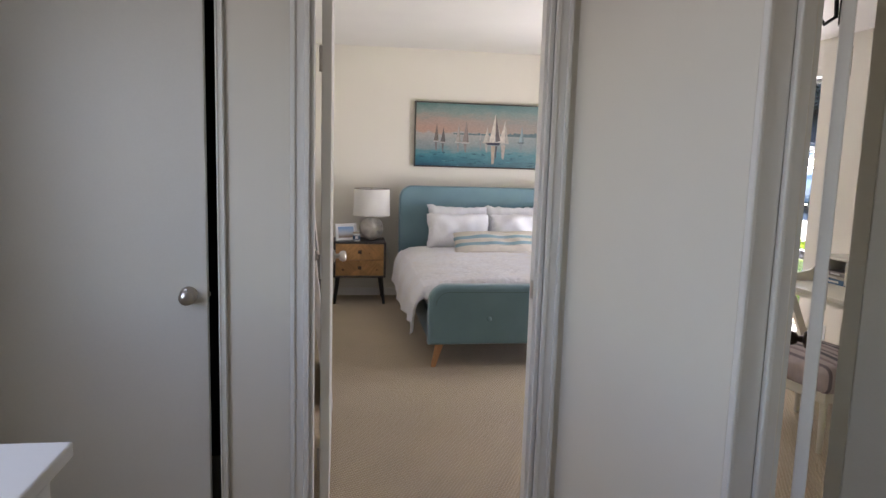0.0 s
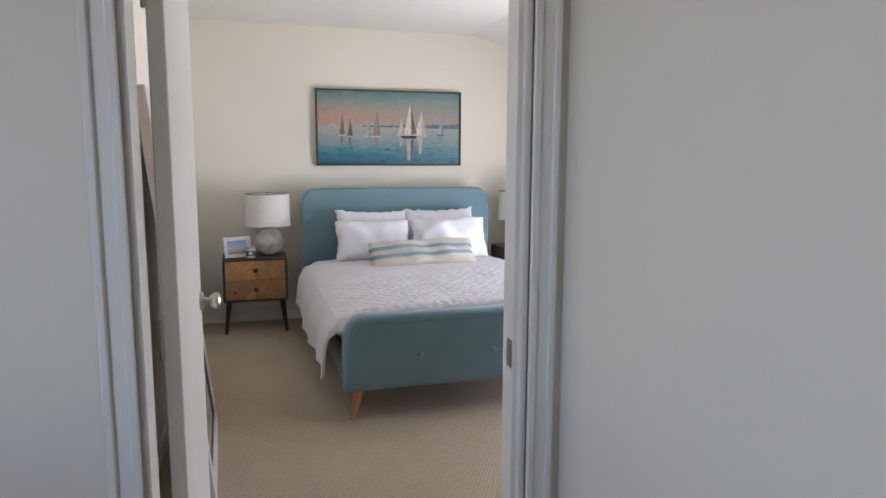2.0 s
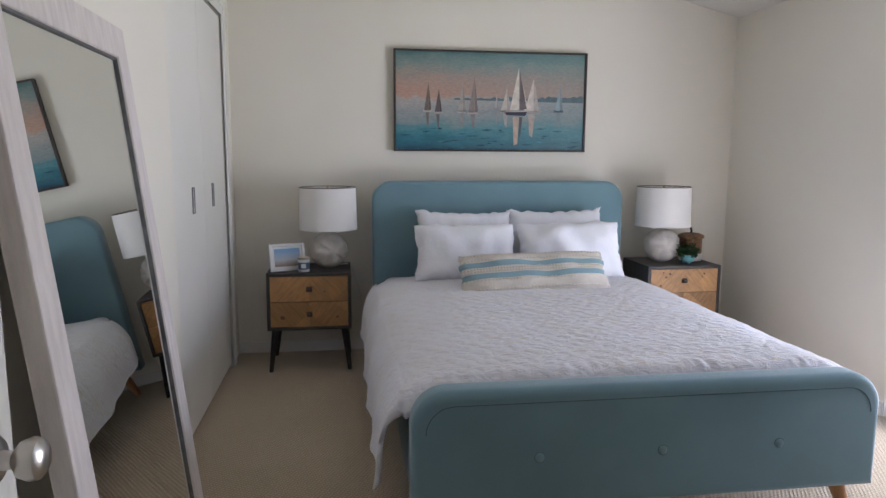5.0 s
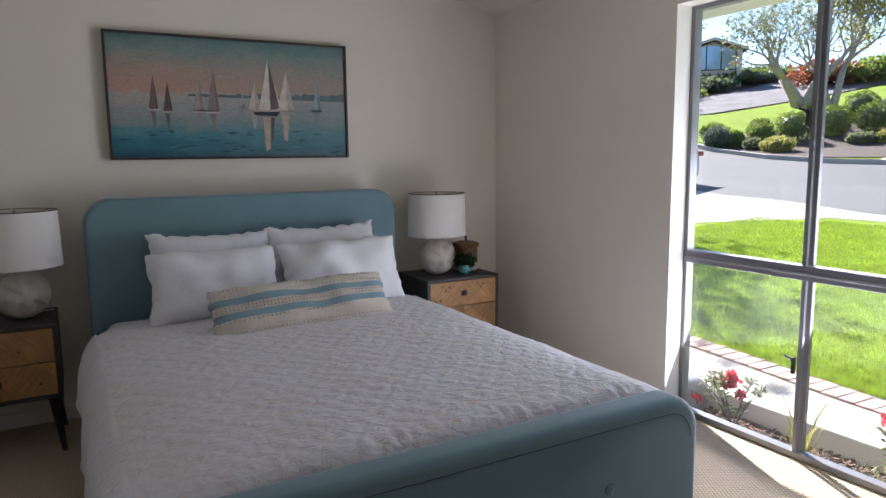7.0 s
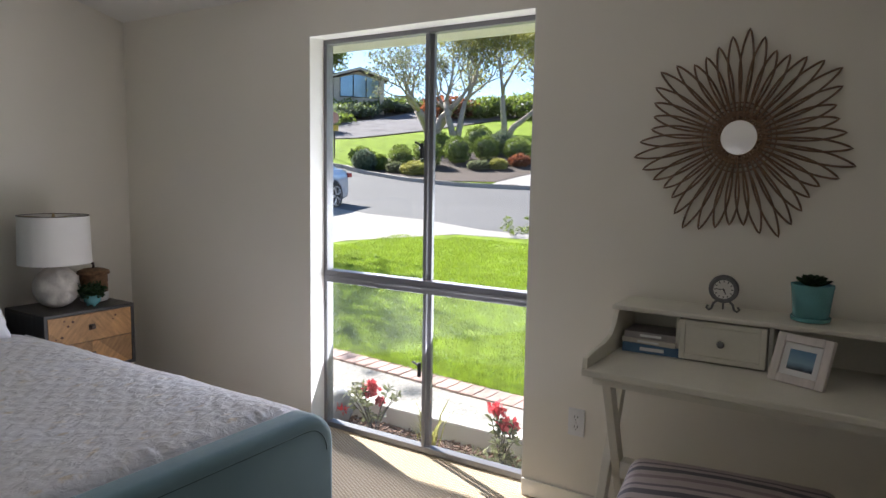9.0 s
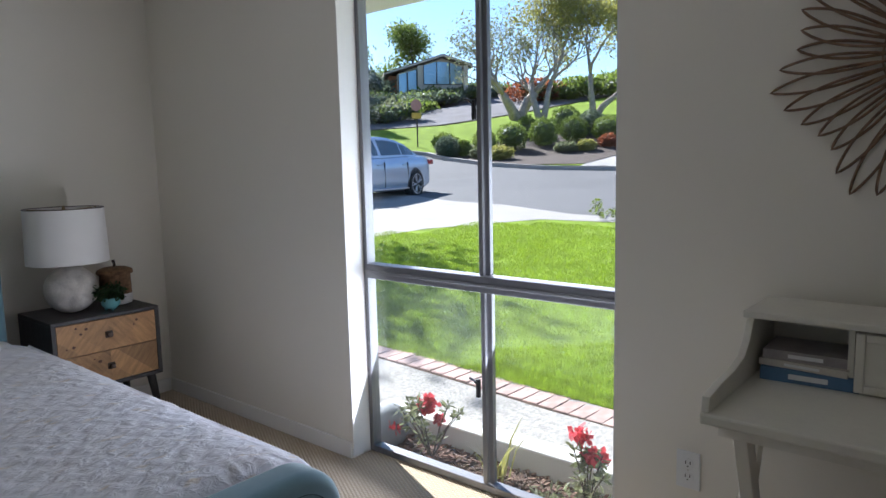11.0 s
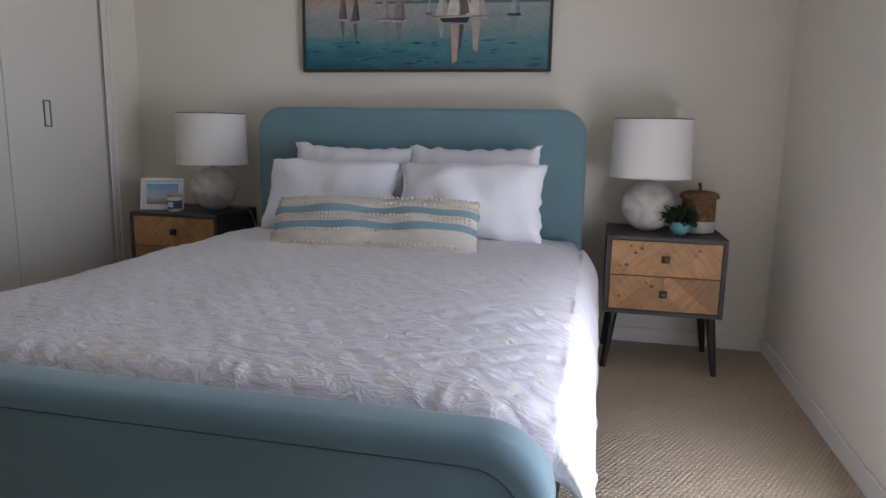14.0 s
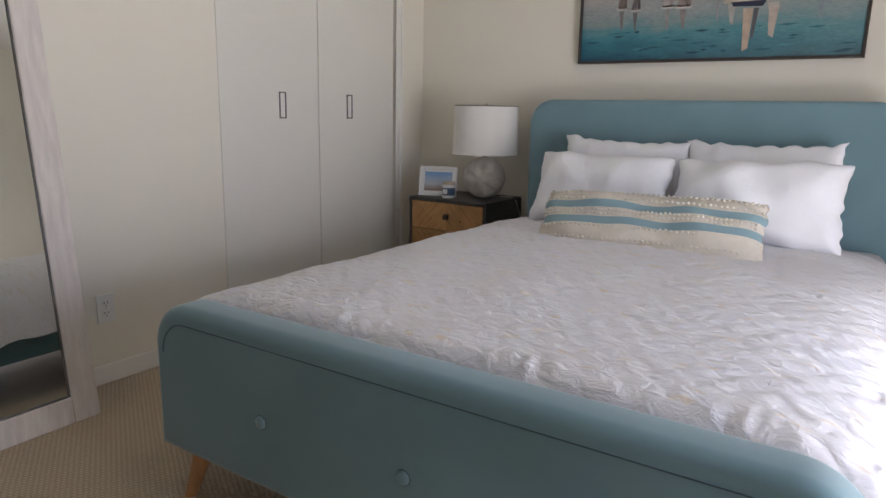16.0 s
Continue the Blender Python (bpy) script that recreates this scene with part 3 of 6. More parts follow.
b = box(DX0, DX0 + 0.015, HY - 0.001, YS + 0.001, 0, DZ)
box(DX1 - 0.015, DX1, HY - 0.001, YS + 0.001, 0, DZ, bm=b)
box(DX0 + 0.015, DX1 - 0.015, HY, YS, DZ - 0.015, DZ, bm=b)
box(DX1 - 0.026, DX1 - 0.015, HY + 0.02, HY + 0.06, 0, DZ - 0.015, bm=b)
jamb("door_jamb_1", b)
b = box(1.3455, 1.358, 1.39, 1.44, 0, DZ)
box(1.358, 1.366, 1.405, 1.425, 0, DZ, bm=b)
jamb("door_jamb_2", b)
strike = structure("strike_plate", box(DX1 - 0.0285, DX1 - 0.0265, HY + 0.025, HY + 0.055, 0.90, 0.97, 0.0008, 1), NICKEL, "small nickel strike plate on the door jamb", "strike plate")


def knob(parent, x, y, z, side, axis="x", material=None):
    """A round satin knob with its rose."""
    prof = [(0.031, 0.0), (0.031, 0.006), (0.026, 0.011), (0.012, 0.014), (0.011, 0.028), (0.022, 0.036), (0.0265, 0.048), (0.025, 0.058), (0.017, 0.064), (0.004, 0.0655)]
    o = part("door_knob", lathe(prof, 28), material or NICKEL, parent, "round metal door knob", 40)
    turn = {("x", 1): (0, 90, 0), ("x", -1): (0, -90, 0), ("y", -1): (90, 0, 0), ("y", 1): (-90, 0, 0)}[(axis, side)]
    o.matrix_basis = pose(x, y, z, *turn)
    return o


def door(name, m, width, label, height=2.0, knob_sides=(1, -1), knob_z=0.93, thick=0.036, knob_m=None, latch=True):
    """A flush door; hinge edge at the origin, leaf along +x, thickness along y."""
    d = thing(name, m, label, "door", "", "structure")
    part("door_leaf", box(0, width, -thick / 2, thick / 2, 0.012, height, 0.0025, 1), DOORP, d)
    for s in knob_sides:
        knob(d, width - 0.062, s * thick / 2, knob_z, s, "y", knob_m)
    if latch:
        part("latch_plate", box(width - 0.0005, width + 0.0015, -0.012, 0.012, knob_z - 0.028, knob_z + 0.028, 0.0005, 1), NICKEL, d)
        part("latch_bolt", box(width, width + 0.008, -0.006, 0.006, knob_z - 0.008, knob_z + 0.008, 0.002, 1), NICKEL, d)
    for z in (0.25, 1.0, 1.75):
        part("hinge", tube([(-0.004, thick / 2 + 0.003, z - 0.045), (-0.004, thick / 2 + 0.003, z + 0.045)], 0.006), NICKEL, d)
    return d


door("door_1", pose(0.258, 2.500, 0, 0, 0, 90.2), 0.775, "white flush bedroom door standing wide open", knob_z=0.935)
door("door_2", pose(-0.835, HY + 0.022, 0, 0, 0, 2.5), 0.69, "white flush hall closet door standing slightly ajar", knob_sides=(-1,), knob_z=0.915)
d3 = door("door_3", pose(1.862, 1.955, 0, 0, 0, 231.9), 0.73, "white flush door standing open seen along its edge", knob_sides=(-1,), knob_z=1.0, thick=0.030, knob_m=BRONZE, latch=False)
for c in d3.children:
    if c.name.startswith("door_knob"):
        c.scale = (0.66, 0.66, 0.66)
b = tube([(0.66, -0.026, 1.80), (0.66, -0.024, 1.76), (0.66, -0.046, 1.745), (0.66, -0.062, 1.765)], 0.005)
box(0.65, 0.67, -0.019, -0.015, 1.74, 1.82, bm=b)
part("coat_hook", b, BLACK, d3, "small black coat hook", 40)
door("door_4", pose(1.86, 1.76, 0, 0, 0, -52), 0.36, "narrow cream flush cupboard door standing open", knob_z=0.95, knob_m=GREYMETAL)

# closet doors in the west wall
cd = thing("closet_doors", pose(0, 0, 0), "pair of tall white flush closet doors standing shut", "closet door", "", "structure")
for y0, y1, py in ((5.316, 5.926, 5.681), (5.931, 6.540, 6.159)):
    leaf = part("closet_leaf", box(-0.035, -0.004, y0, y1, 0.02, 2.083, 0.002, 1), DOORP, cd)
    b = bmesh.new()
    for (p, q, u, v) in ((py - 0.021, py - 0.016, 1.02, 1.145), (py + 0.016, py + 0.021, 1.02, 1.145), (py - 0.016, py + 0.016, 1.02, 1.026), (py - 0.016, py + 0.016, 1.139, 1.145)):
        box(-0.005, 0.002, p, q, u, v, 0.001, 1, b)
    pull = part("flush_pull", b, GREYMETAL, leaf, "oblong recessed metal pull")
    part("pull_cup", box(-0.0042, -0.0030, py - 0.016, py + 0.016, 1.026, 1.139), TRIM, leaf)
casing("trim_closet", lambda lo, hi: [(6.545 + lo * 0.8, 6.545 + hi * 0.8, 0, 2.09 + hi), (5.25, 6.545 + lo * 0.8, 2.09 + lo, 2.09 + hi)], 0, "x", XW, 1, "narrow white closet trim")

# the window
win = thing("window_1", pose(0, 0, 0), "tall four-pane aluminium sliding window reaching the floor", "window", "", "structure")
FX0, FX1 = 3.485, 3.535
b = box(FX0, FX1, WY0 + 0.001, WY0 + 0.024, 0.004, WZ - 0.002, 0.002, 1)
box(FX0, FX1, WY1 - 0.024, WY1 - 0.001, 0.004, WZ - 0.002, 0.002, 1, b)
box(FX0, FX1, WY0 + 0.024, WY1 - 0.024, 0.004, 0.032, 0.002, 1, b)
box(FX0, FX1, WY0 + 0.024, WY1 - 0.024, WZ - 0.026, WZ - 0.002, 0.002, 1, b)
part("window_frame", b, ALU, win)
b = box(FX0 - 0.008, FX1 + 0.006, WY0 + 0.024, WY1 - 0.024, 0.788, 0.850, 0.004, 2)
box(FX0 - 0.016, FX0 - 0.008, WY0 + 0.024, WY1 - 0.024, 0.812, 0.826, 0.002, 1, b)
part("transom", b, ALU, win)
MID = 4.652
for z0, z1, yy in ((0.851, WZ - 0.027, MID), (0.033, 0.787, MID - 0.004)):
    part("meeting_stile", box(FX0 + 0.002, FX0 + 0.018, yy - 0.006, yy + 0.014, z0, z1, 0.002, 1), ALU, win)
    part("meeting_stile", box(FX0 + 0.024, FX1 - 0.004, yy - 0.022, yy + 0.004, z0, z1, 0.002, 1), ALU, win)
    for y0, y1, x in ((WY0 + 0.025, yy, FX0 + 0.034), (yy, WY1 - 0.025, FX0 + 0.010)):
        g = part("pane", box(x, x + 0.004, y0, y1, z0, z1), GLASS if z0 > 0.5 else DUSTY, win)
        g.visible_shadow = False
for z in (1.46, 0.415):
    latch = part("latch", box(FX0 - 0.012, FX0 + 0.002, MID + 0.012, MID + 0.028, z - 0.036, z + 0.036, 0.003, 2), BLACK, win, "black window latch")
    part("latch_lever", tube([(FX0 - 0.012, MID + 0.02, z + 0.02), (FX0 - 0.022, MID + 0.03, z + 0.035), (FX0 - 0.02, MID + 0.05, z + 0.04)], 0.005), BLACK, latch)
b = box(XE - 0.001, FX0 - 0.001, WY0 - 0.001, WY0 + 0.004, 0.011, WZ)
box(XE - 0.001, FX0 - 0.001, WY1 - 0.004, WY1 + 0.001, 0.011, WZ, bm=b)
box(XE - 0.001, FX0 - 0.001, WY0 + 0.004, WY1 - 0.004, WZ - 0.004, WZ + 0.001, bm=b)
structure("window_reveal", b, TRIM, "white painted window reveal", "window reveal")
b = prism([(3.62, 2.30), (4.30, 2.14), (4.34, 2.14), (4.34, 2.30), (3.62, 2.46)], "y", 0.5, 9.0)
structure("roof_eave", b, TRIM, "white painted underside of the roof eave", "eave")
structure("roof", box(-1.4, 3.62, -2.5, 7.1, 2.82, 2.92), ROOFM, "flat roof over the house", "roof")
b = box(-1.4, -1.3, 1.8, 7.1, -0.2, 2.82)
structure("wall_outer_west", b, WHITESTUCCO, "white stucco outer wall", "wall")
# unseen window made up behind the hall, to go with the alcove fill lamp
for x0, x1, nm in ((1.75, 2.65, "window_3"),):
    w = thing(nm, pose(0, 0, 0), "assumed unseen white framed window behind the hall", "window", "", "structure")
    b = box(x0, x0 + 0.04, -2.38, -2.33, 0.9, 2.0)
    box(x1 - 0.04, x1, -2.38, -2.33, 0.9, 2.0, bm=b)
    box(x0 + 0.04, x1 - 0.04, -2.38, -2.33, 0.9, 0.94, bm=b)
    box(x0 + 0.04, x1 - 0.04, -2.38, -2.33, 1.96, 2.0, bm=b)
    part("window_frame", b, TRIM, w)
    part("pane", box(x0 + 0.04, x1 - 0.04, -2.358, -2.354, 0.94, 1.96), GLASS, w).visible_shadow = False
# assumed window, never in view, added to go with the hall fill lamp
w = thing("window_2", pose(0, 0, 0), "assumed unseen white framed window in the hall", "window", "", "structure")
b = box(-0.98, -0.93, 0.46, 0.50, 0.9, 2.0)
box(-0.98, -0.93, 1.46, 1.50, 0.9, 2.0, bm=b)
box(-0.98, -0.93, 0.50, 1.46, 0.9, 0.94, bm=b)
box(-0.98, -0.93, 0.50, 1.46, 1.96, 2.0, bm=b)
part("window_frame", b, TRIM, w)
part("pane", box(-0.958, -0.954, 0.50, 1.46, 0.94, 1.96), GLASS, w).visible_shadow = False

# ---- the bed ----
BX0, BX1 = 0.90, 2.51
bed = thing("bed", pose(1.70, 5.5, 0), "blue velvet upholstered bed with rounded head and foot boards", "bed")
O = Matrix.Translation((-1.70, -5.5, 0))


def bedpart(name, bm, m, label="", smooth=35, parent=None):
    bm.transform(O)
    return part(name, bm, m, parent or bed, label, smooth)


bedpart("headboard", prism(rounded_rect(0.868, 2.500, 0.16, 1.138, 0.125, 14), "y", 6.565, 6.70, 0.022, True), VELVET)
fb = bedpart("footboard", prism(rounded_rect(BX0 - 0.005, BX1 + 0.012, 0.162, 0.572, 0.12, 14), "y", 4.356, 4.470, 0.030, True), VELVET)
for i, x in enumerate((1.307, 1.725, 2.142)):
    btn = lathe([(0.0165, -0.004), (0.017, 0.0), (0.0145, 0.005), (0.008, 0.0075), (0.001, 0.008)], 20)
    o = part("button", btn, VELVET, fb, "covered tufting button", 1)
    o.matrix_basis = pose(x - 1.70, 4.357 - 5.5, 0.344, 90)
    # dark ring painted as the shade round the sunk button
    ring = tube([(0.0165 * math.cos(a * math.pi / 10), 0.0165 * math.sin(a * math.pi / 10), 0) for a in range(20)], 0.0016, 6, True)
    o = part("button_dimple", ring, VELVETD, fb, "", 1)
    o.matrix_basis = pose(x - 1.70, 4.3565 - 5.5, 0.344, 90)
seam = [(x, 4.3552, z) for x, z in rounded_rect(BX0 + 0.040, BX1 - 0.033, 0.175, 0.527, 0.09, 8)]
bedpart("seam", tube(seam[1:-1], 0.0013, 6), VELVETD, "stitched seam round the panel", 1, fb)
for x0, x1 in ((BX0 + 0.005, BX0 + 0.05), (BX1 - 0.045, BX1)):
    bedpart("side_rail", box(x0, x1, 4.468, 6.566, 0.165, 0.36, 0.015), VELVET)
bedpart("slat_base", box(BX0 + 0.052, BX1 - 0.047, 4.472, 6.56, 0.24, 0.27), DARKLEG)
bedpart("mattress", box(BX0 + 0.03, BX1 - 0.02, 4.475, 6.555, 0.271, 0.545, 0.05, 3), MATTRESS)
for x, y, sx, sy in ((0.985, 4.44, -1, -1), (2.43, 4.44, 1, -1), (0.985, 6.6, -1, 1), (2.43, 6.6, 1, 1)):
    leg = tube([(x, y, 0.235), (x, y, 0.16), (x + sx * 0.045, y + sy * 0.028, 0.0)], [0.032, 0.030, 0.018], 20)
    for v in leg.verts:
        if v.co.z < 0.03:
            v.co.z = 0.0
    bedpart("leg", leg, OAKLEG, "tapered beech wood leg")


def duvet():
    """A pin-tucked duvet over the mattress: it hangs down both sides and is tucked in at the foot."""
    bm = bmesh.new()
    ny, cols = 190, []
    # across: (fraction) hanging left side, top, hanging right side
    ns, nt = 30, 170
    for j in range(ny + 1):
        v = j / ny
        y = 4.458 + v ** 1.15 * (6.36 - 4.458)
        row = []
        hemL = 0.235 + 0.035 * math.sin(v * 7.0 + 0.6) + 0.02 * noise.noise((v * 9, 1, 0)) - 0.045 * max(0, 1 - v * 9) + 0.05 * max(0, v - 0.75)
        hemR = 0.20 + 0.03 * math.sin(v * 6.0 + 2) + 0.02 * noise.noise((v * 9, 7, 0)) + 0.06 * max(0, v - 0.8)
        for i in range(2 * ns + nt + 1):
            if i < ns:
                s = 1 - i / ns
                a = s
                x = 0.885 - 0.072 * math.sin(min(1, a * 1.5) * math.pi / 2) - 0.02 * a - 0.015 * a * max(0, 1 - v * 5)
                z = 0.540 - (0.540 - hemL) * a ** 1.25
                fold = 0.010 * a * math.sin(y * 13 + 2.0 * noise.noise((y * 3, 2, 0))) + 0.007 * a * noise.noise((y * 6, z * 5, 3))
                x += fold
            elif i <= ns + nt:
                u = (i - ns) / nt
                x = 0.885 + u * (2.505 - 0.885)
                edge = min(u, 1 - u)
                z = 0.540 + 0.055 * (1 - math.exp(-edge * 16)) + 0.006 * math.sin(u * math.pi)
            else:
                a = (i - ns - nt) / ns
                x = 2.505 + 0.070 * math.sin(min(1, a * 1.6) * math.pi / 2) + 0.012 * a
                z = 0.540 - (0.540 - hemR) * a ** 1.25
                x += 0.008 * a * math.sin(y * 19 + 2.0 * noise.noise((y * 3, 5, 0))) + 0.006 * a * noise.noise((y * 9, z * 5, 9))
            if i < ns or i > ns + nt:
                z -= 0.10 * (1 - a) ** 2 * math.exp(-(y - 4.455) / 0.016)
            if ns <= i <= ns + nt:
                z -= 0.10 * math.exp(-(y - 4.455) / 0.016)
                head = max(0.0, (v - 0.86) / 0.14)
                z -= 0.012 * head
                p = Vector((x, y, 0))
                w1, w2 = 0.25 * noise.noise(p * 5), 0.25 * noise.noise(p * 5 + Vector((9, 0, 0)))
                tuck = abs(math.sin(math.pi * ((x + 0.75 * y) / 0.082 + w1)) * math.sin(math.pi * ((x - 0.75 * y) / 0.082 + w2))) ** 0.7
                z += 0.0036 * tuck + 0.008 * noise.noise(p * 4.0) + 0.003 * noise.noise(Vector((p.x * 26, p.y * 36, 1))) * (1.2 - tuck) + 0.002 * noise.noise(p * 38) - 0.004
                ruffle = max(0.0, 1 - abs(v - 0.035) / 0.035)
                z += 0.005 * ruffle * math.sin(x * 115 + 5 * noise.noise((x * 9, 0, 4))) * (0.4 + noise.noise((x * 5, 3, 3)))
            row.append(bm.verts.new((x, y if ns <= i <= ns + nt else max(y, 4.476), z)))
        cols.append(row)
    for p, q in zip(cols, cols[1:]):
        for i in range(len(p) - 1):
            bm.faces.new((p[i], p[i + 1], q[i + 1], q[i]))
    hems = [[r[k].co + Vector((-1.70, -5.5, 0.002)) for r in cols] for k in (0, -1)]
    bm.transform(Matrix.Translation((-1.70, -5.5, 0)))
    o = obj("duvet", bm, QUILT, None, "", 1)
    mod = o.modifiers.new("thickness", 'SOLIDIFY')
    mod.thickness, mod.offset = 0.018, -1
    o.matrix_basis = pose(1.70, 5.5, 0)
    for h in hems:
        part("hem", tube(h, 0.0045, 6), QUILT, o, "stitched hem of the duvet", 1)
    tagged(o, "white pin-tucked cotton duvet spread over the mattress", "duvet")


duvet()


def cushion(w, h, d, n=44, pinch=0.085, ruffle=0.0, wrinkle=0.015, seed=0):
    """A stuffed cushion: upright in x and z, thick in y, with drawn-in edges and corner ears."""
    bm = bmesh.new()
    sheets = []
    for s in (1, -1):
        g = []
        for j in range(n + 1):
            row = []
            for i in range(n + 1):
                u, v = 2 * i / n - 1, 2 * j / n - 1
                x = u * w / 2 * (1 - pinch * (1 - v * v) * abs(u) ** 3)
                z = v * h / 2 * (1 - pinch * (1 - u * u) * abs(v) ** 3)
                c4 = (abs(u) * abs(v)) ** 5
                x *= 1 - (0.045 if not ruffle else -0.01) * c4
                z *= 1 - (0.055 if not ruffle else -0.05) * c4
                x += math.copysign(0.007, u) * abs(u) ** 8 * noise.noise((v * 5, seed * 3, 0.3)) * 2
                z += math.copysign(0.005, v) * abs(v) ** 8 * noise.noise((u * 9, seed * 3, 7.3)) * 2
                t = max(0.0, (1 - u ** 4) * (1 - v ** 4)) ** 0.62
                y = s * d / 2 * t
                p = Vector((x * 7, z * 7, s * 3 + seed * 11))
                y += s * wrinkle * t * 2 * noise.noise(p) + wrinkle * noise.noise(p * 0.6 + Vector((seed, 0, 0)))
                if ruffle:
                    y += s * ruffle * t * max(0, math.sin(u * 21))
                    z += (1 if v > 0 else 0) * ruffle * abs(v) ** 3 * math.sin(u * 21)
                z += 0.012 * abs(v) ** 5 * noise.noise((u * 3, seed, v))
                row.append(bm.verts.new((x, y, z)))
            g.append(row)
        sheets.append(g)
        for j in range(n):
            for i in range(n):
                f = (g[j][i], g[j][i + 1], g[j + 1][i + 1], g[j + 1][i])
                bm.faces.new(f if s < 0 else tuple(reversed(f)))
    bmesh.ops.remove_doubles(bm, verts=bm.verts[:], dist=0.0004)
    return bm


def pillow(name, m, w, h, d, material, label, group="", **k):
    o = obj(name, cushion(w, h, d, **k), material, None, "", 1)
    o.matrix_basis = m
    return tagged(o, label, "pillow", group)


G = "pillows on the bed"
pillow("pillow", pose(1.425, 6.42, 0.785, -16, 1, 1), 0.60, 0.36, 0.17, WHITELINEN, "white ribbed cotton pillow leaning on the headboard", G, ruffle=0.004, seed=1)
pillow("pillow", pose(2.005, 6.42, 0.79, -16, -1, -1), 0.62, 0.36, 0.17, WHITELINEN, "white ribbed cotton pillow leaning on the headboard", G, ruffle=0.004, seed=2)
pillow("pillow", pose(1.40, 6.22, 0.735, -24, 0.5, 1.5), 0.63, 0.36, 0.19, WHITELINEN, "plump white cotton pillow in the front row", G, seed=3, wrinkle=0.02)
pillow("pillow", pose(2.03, 6.22, 0.735, -24, -0.5, -1), 0.66, 0.37, 0.19, WHITELINEN, "plump white cotton pillow in the front row", G, seed=4, wrinkle=0.02)
lum = pillow("lumbar_pillow", pose(1.715, 5.878, 0.655, -36, -1.0, 2.5), 0.84, 0.275, 0.13, LUMBAR, "long cream lumbar cushion with blue stripes and pompom rows", "", pinch=0.03, seed=5)
beads = bmesh.new()
for z0, step in ((0.112, 0.019), (0.080, 0.019), (0.027, 0.016), (0.011, 0.016), (-0.041, 0.019), (-0.092, 0.019)):
    x = -0.40
    while x < 0.40:
        u, v = x / 0.42, z0 / 0.138
        t = max(0.0, (1 - u ** 4) * (1 - v ** 4)) ** 0.62
        bmesh.ops.create_icosphere(beads, subdivisions=1, radius=0.0058, matrix=Matrix.Translation((x, -0.065 * t - 0.002, z0 + 0.002 * math.sin(x * 90))))
        x += step
part("pompom_trim", beads, mat("cream_wool", (0.70, 0.66, 0.58), 0.95, var=0.08, bump=0.4), lum, "rows of small cream wool loops", 1)["kind"] = "stuff"


# ---- nightstands and what stands on them ----
def clip(poly, axis, lim, keep):
    out = []
    for p, q in zip(poly, poly[1:] + poly[:1]):
        a, b2 = (p[axis] - lim) * keep >= 0, (q[axis] - lim) * keep >= 0
        if a:
            out.append(p)
        if a != b2:
            t = (lim - p[axis]) / (q[axis] - p[axis])
            out.append((p[0] + t * (q[0] - p[0]), p[1] + t * (q[1] - p[1])))
    return out


def drawer_planks(drawer, x0, x1, z0, z1, y, slope):
    """Diagonal boards laid over a drawer front, mirrored about its middle."""
    mid = (x0 + x1) / 2
    for side, lo, hi in ((1, x0, mid), (-1, mid, x1)):
        w = 0.105
        for k in range(-5, 9):
            base = z0 - 0.30 + k * w * 0.9
            s = slope * side
            c = (lo + hi) / 2
            poly = [(lo, base + s * (lo - c)), (hi, base + s * (hi - c)), (hi, base + 0.9 * w + s * (hi - c)), (lo, base + 0.9 * w + s * (lo - c))]
            for ax, lim, keep in ((1, z0, 1), (1, z1, -1)):
                if poly:
                    poly = clip(poly, ax, lim, keep)
            if len(poly) < 3:
                continue
            area2 = abs(sum(p[0] * q[1] - q[0] * p[1] for p, q in zip(poly, poly[1:] + poly[:1]))) / 2
            if area2 < 2e-4:
                continue
            c2 = Vector((sum(p[0] for p in poly) / len(poly), sum(p[1] for p in poly) / len(poly)))
            poly = [tuple(c2 + (Vector(p) - c2) * 0.996) for p in poly]
            bm = prism(poly, "y", y - 0.004, y)
            # grain runs along the board: turn the mesh so that its own z lies along it
            ang = math.atan2(s, 1)
            r = Matrix.Rotation(ang - math.pi / 2, 4, 'Y')
            bm.transform(r)
            o = part("plank", bm, PINE, drawer)
            o.matrix_basis = r.inverted()


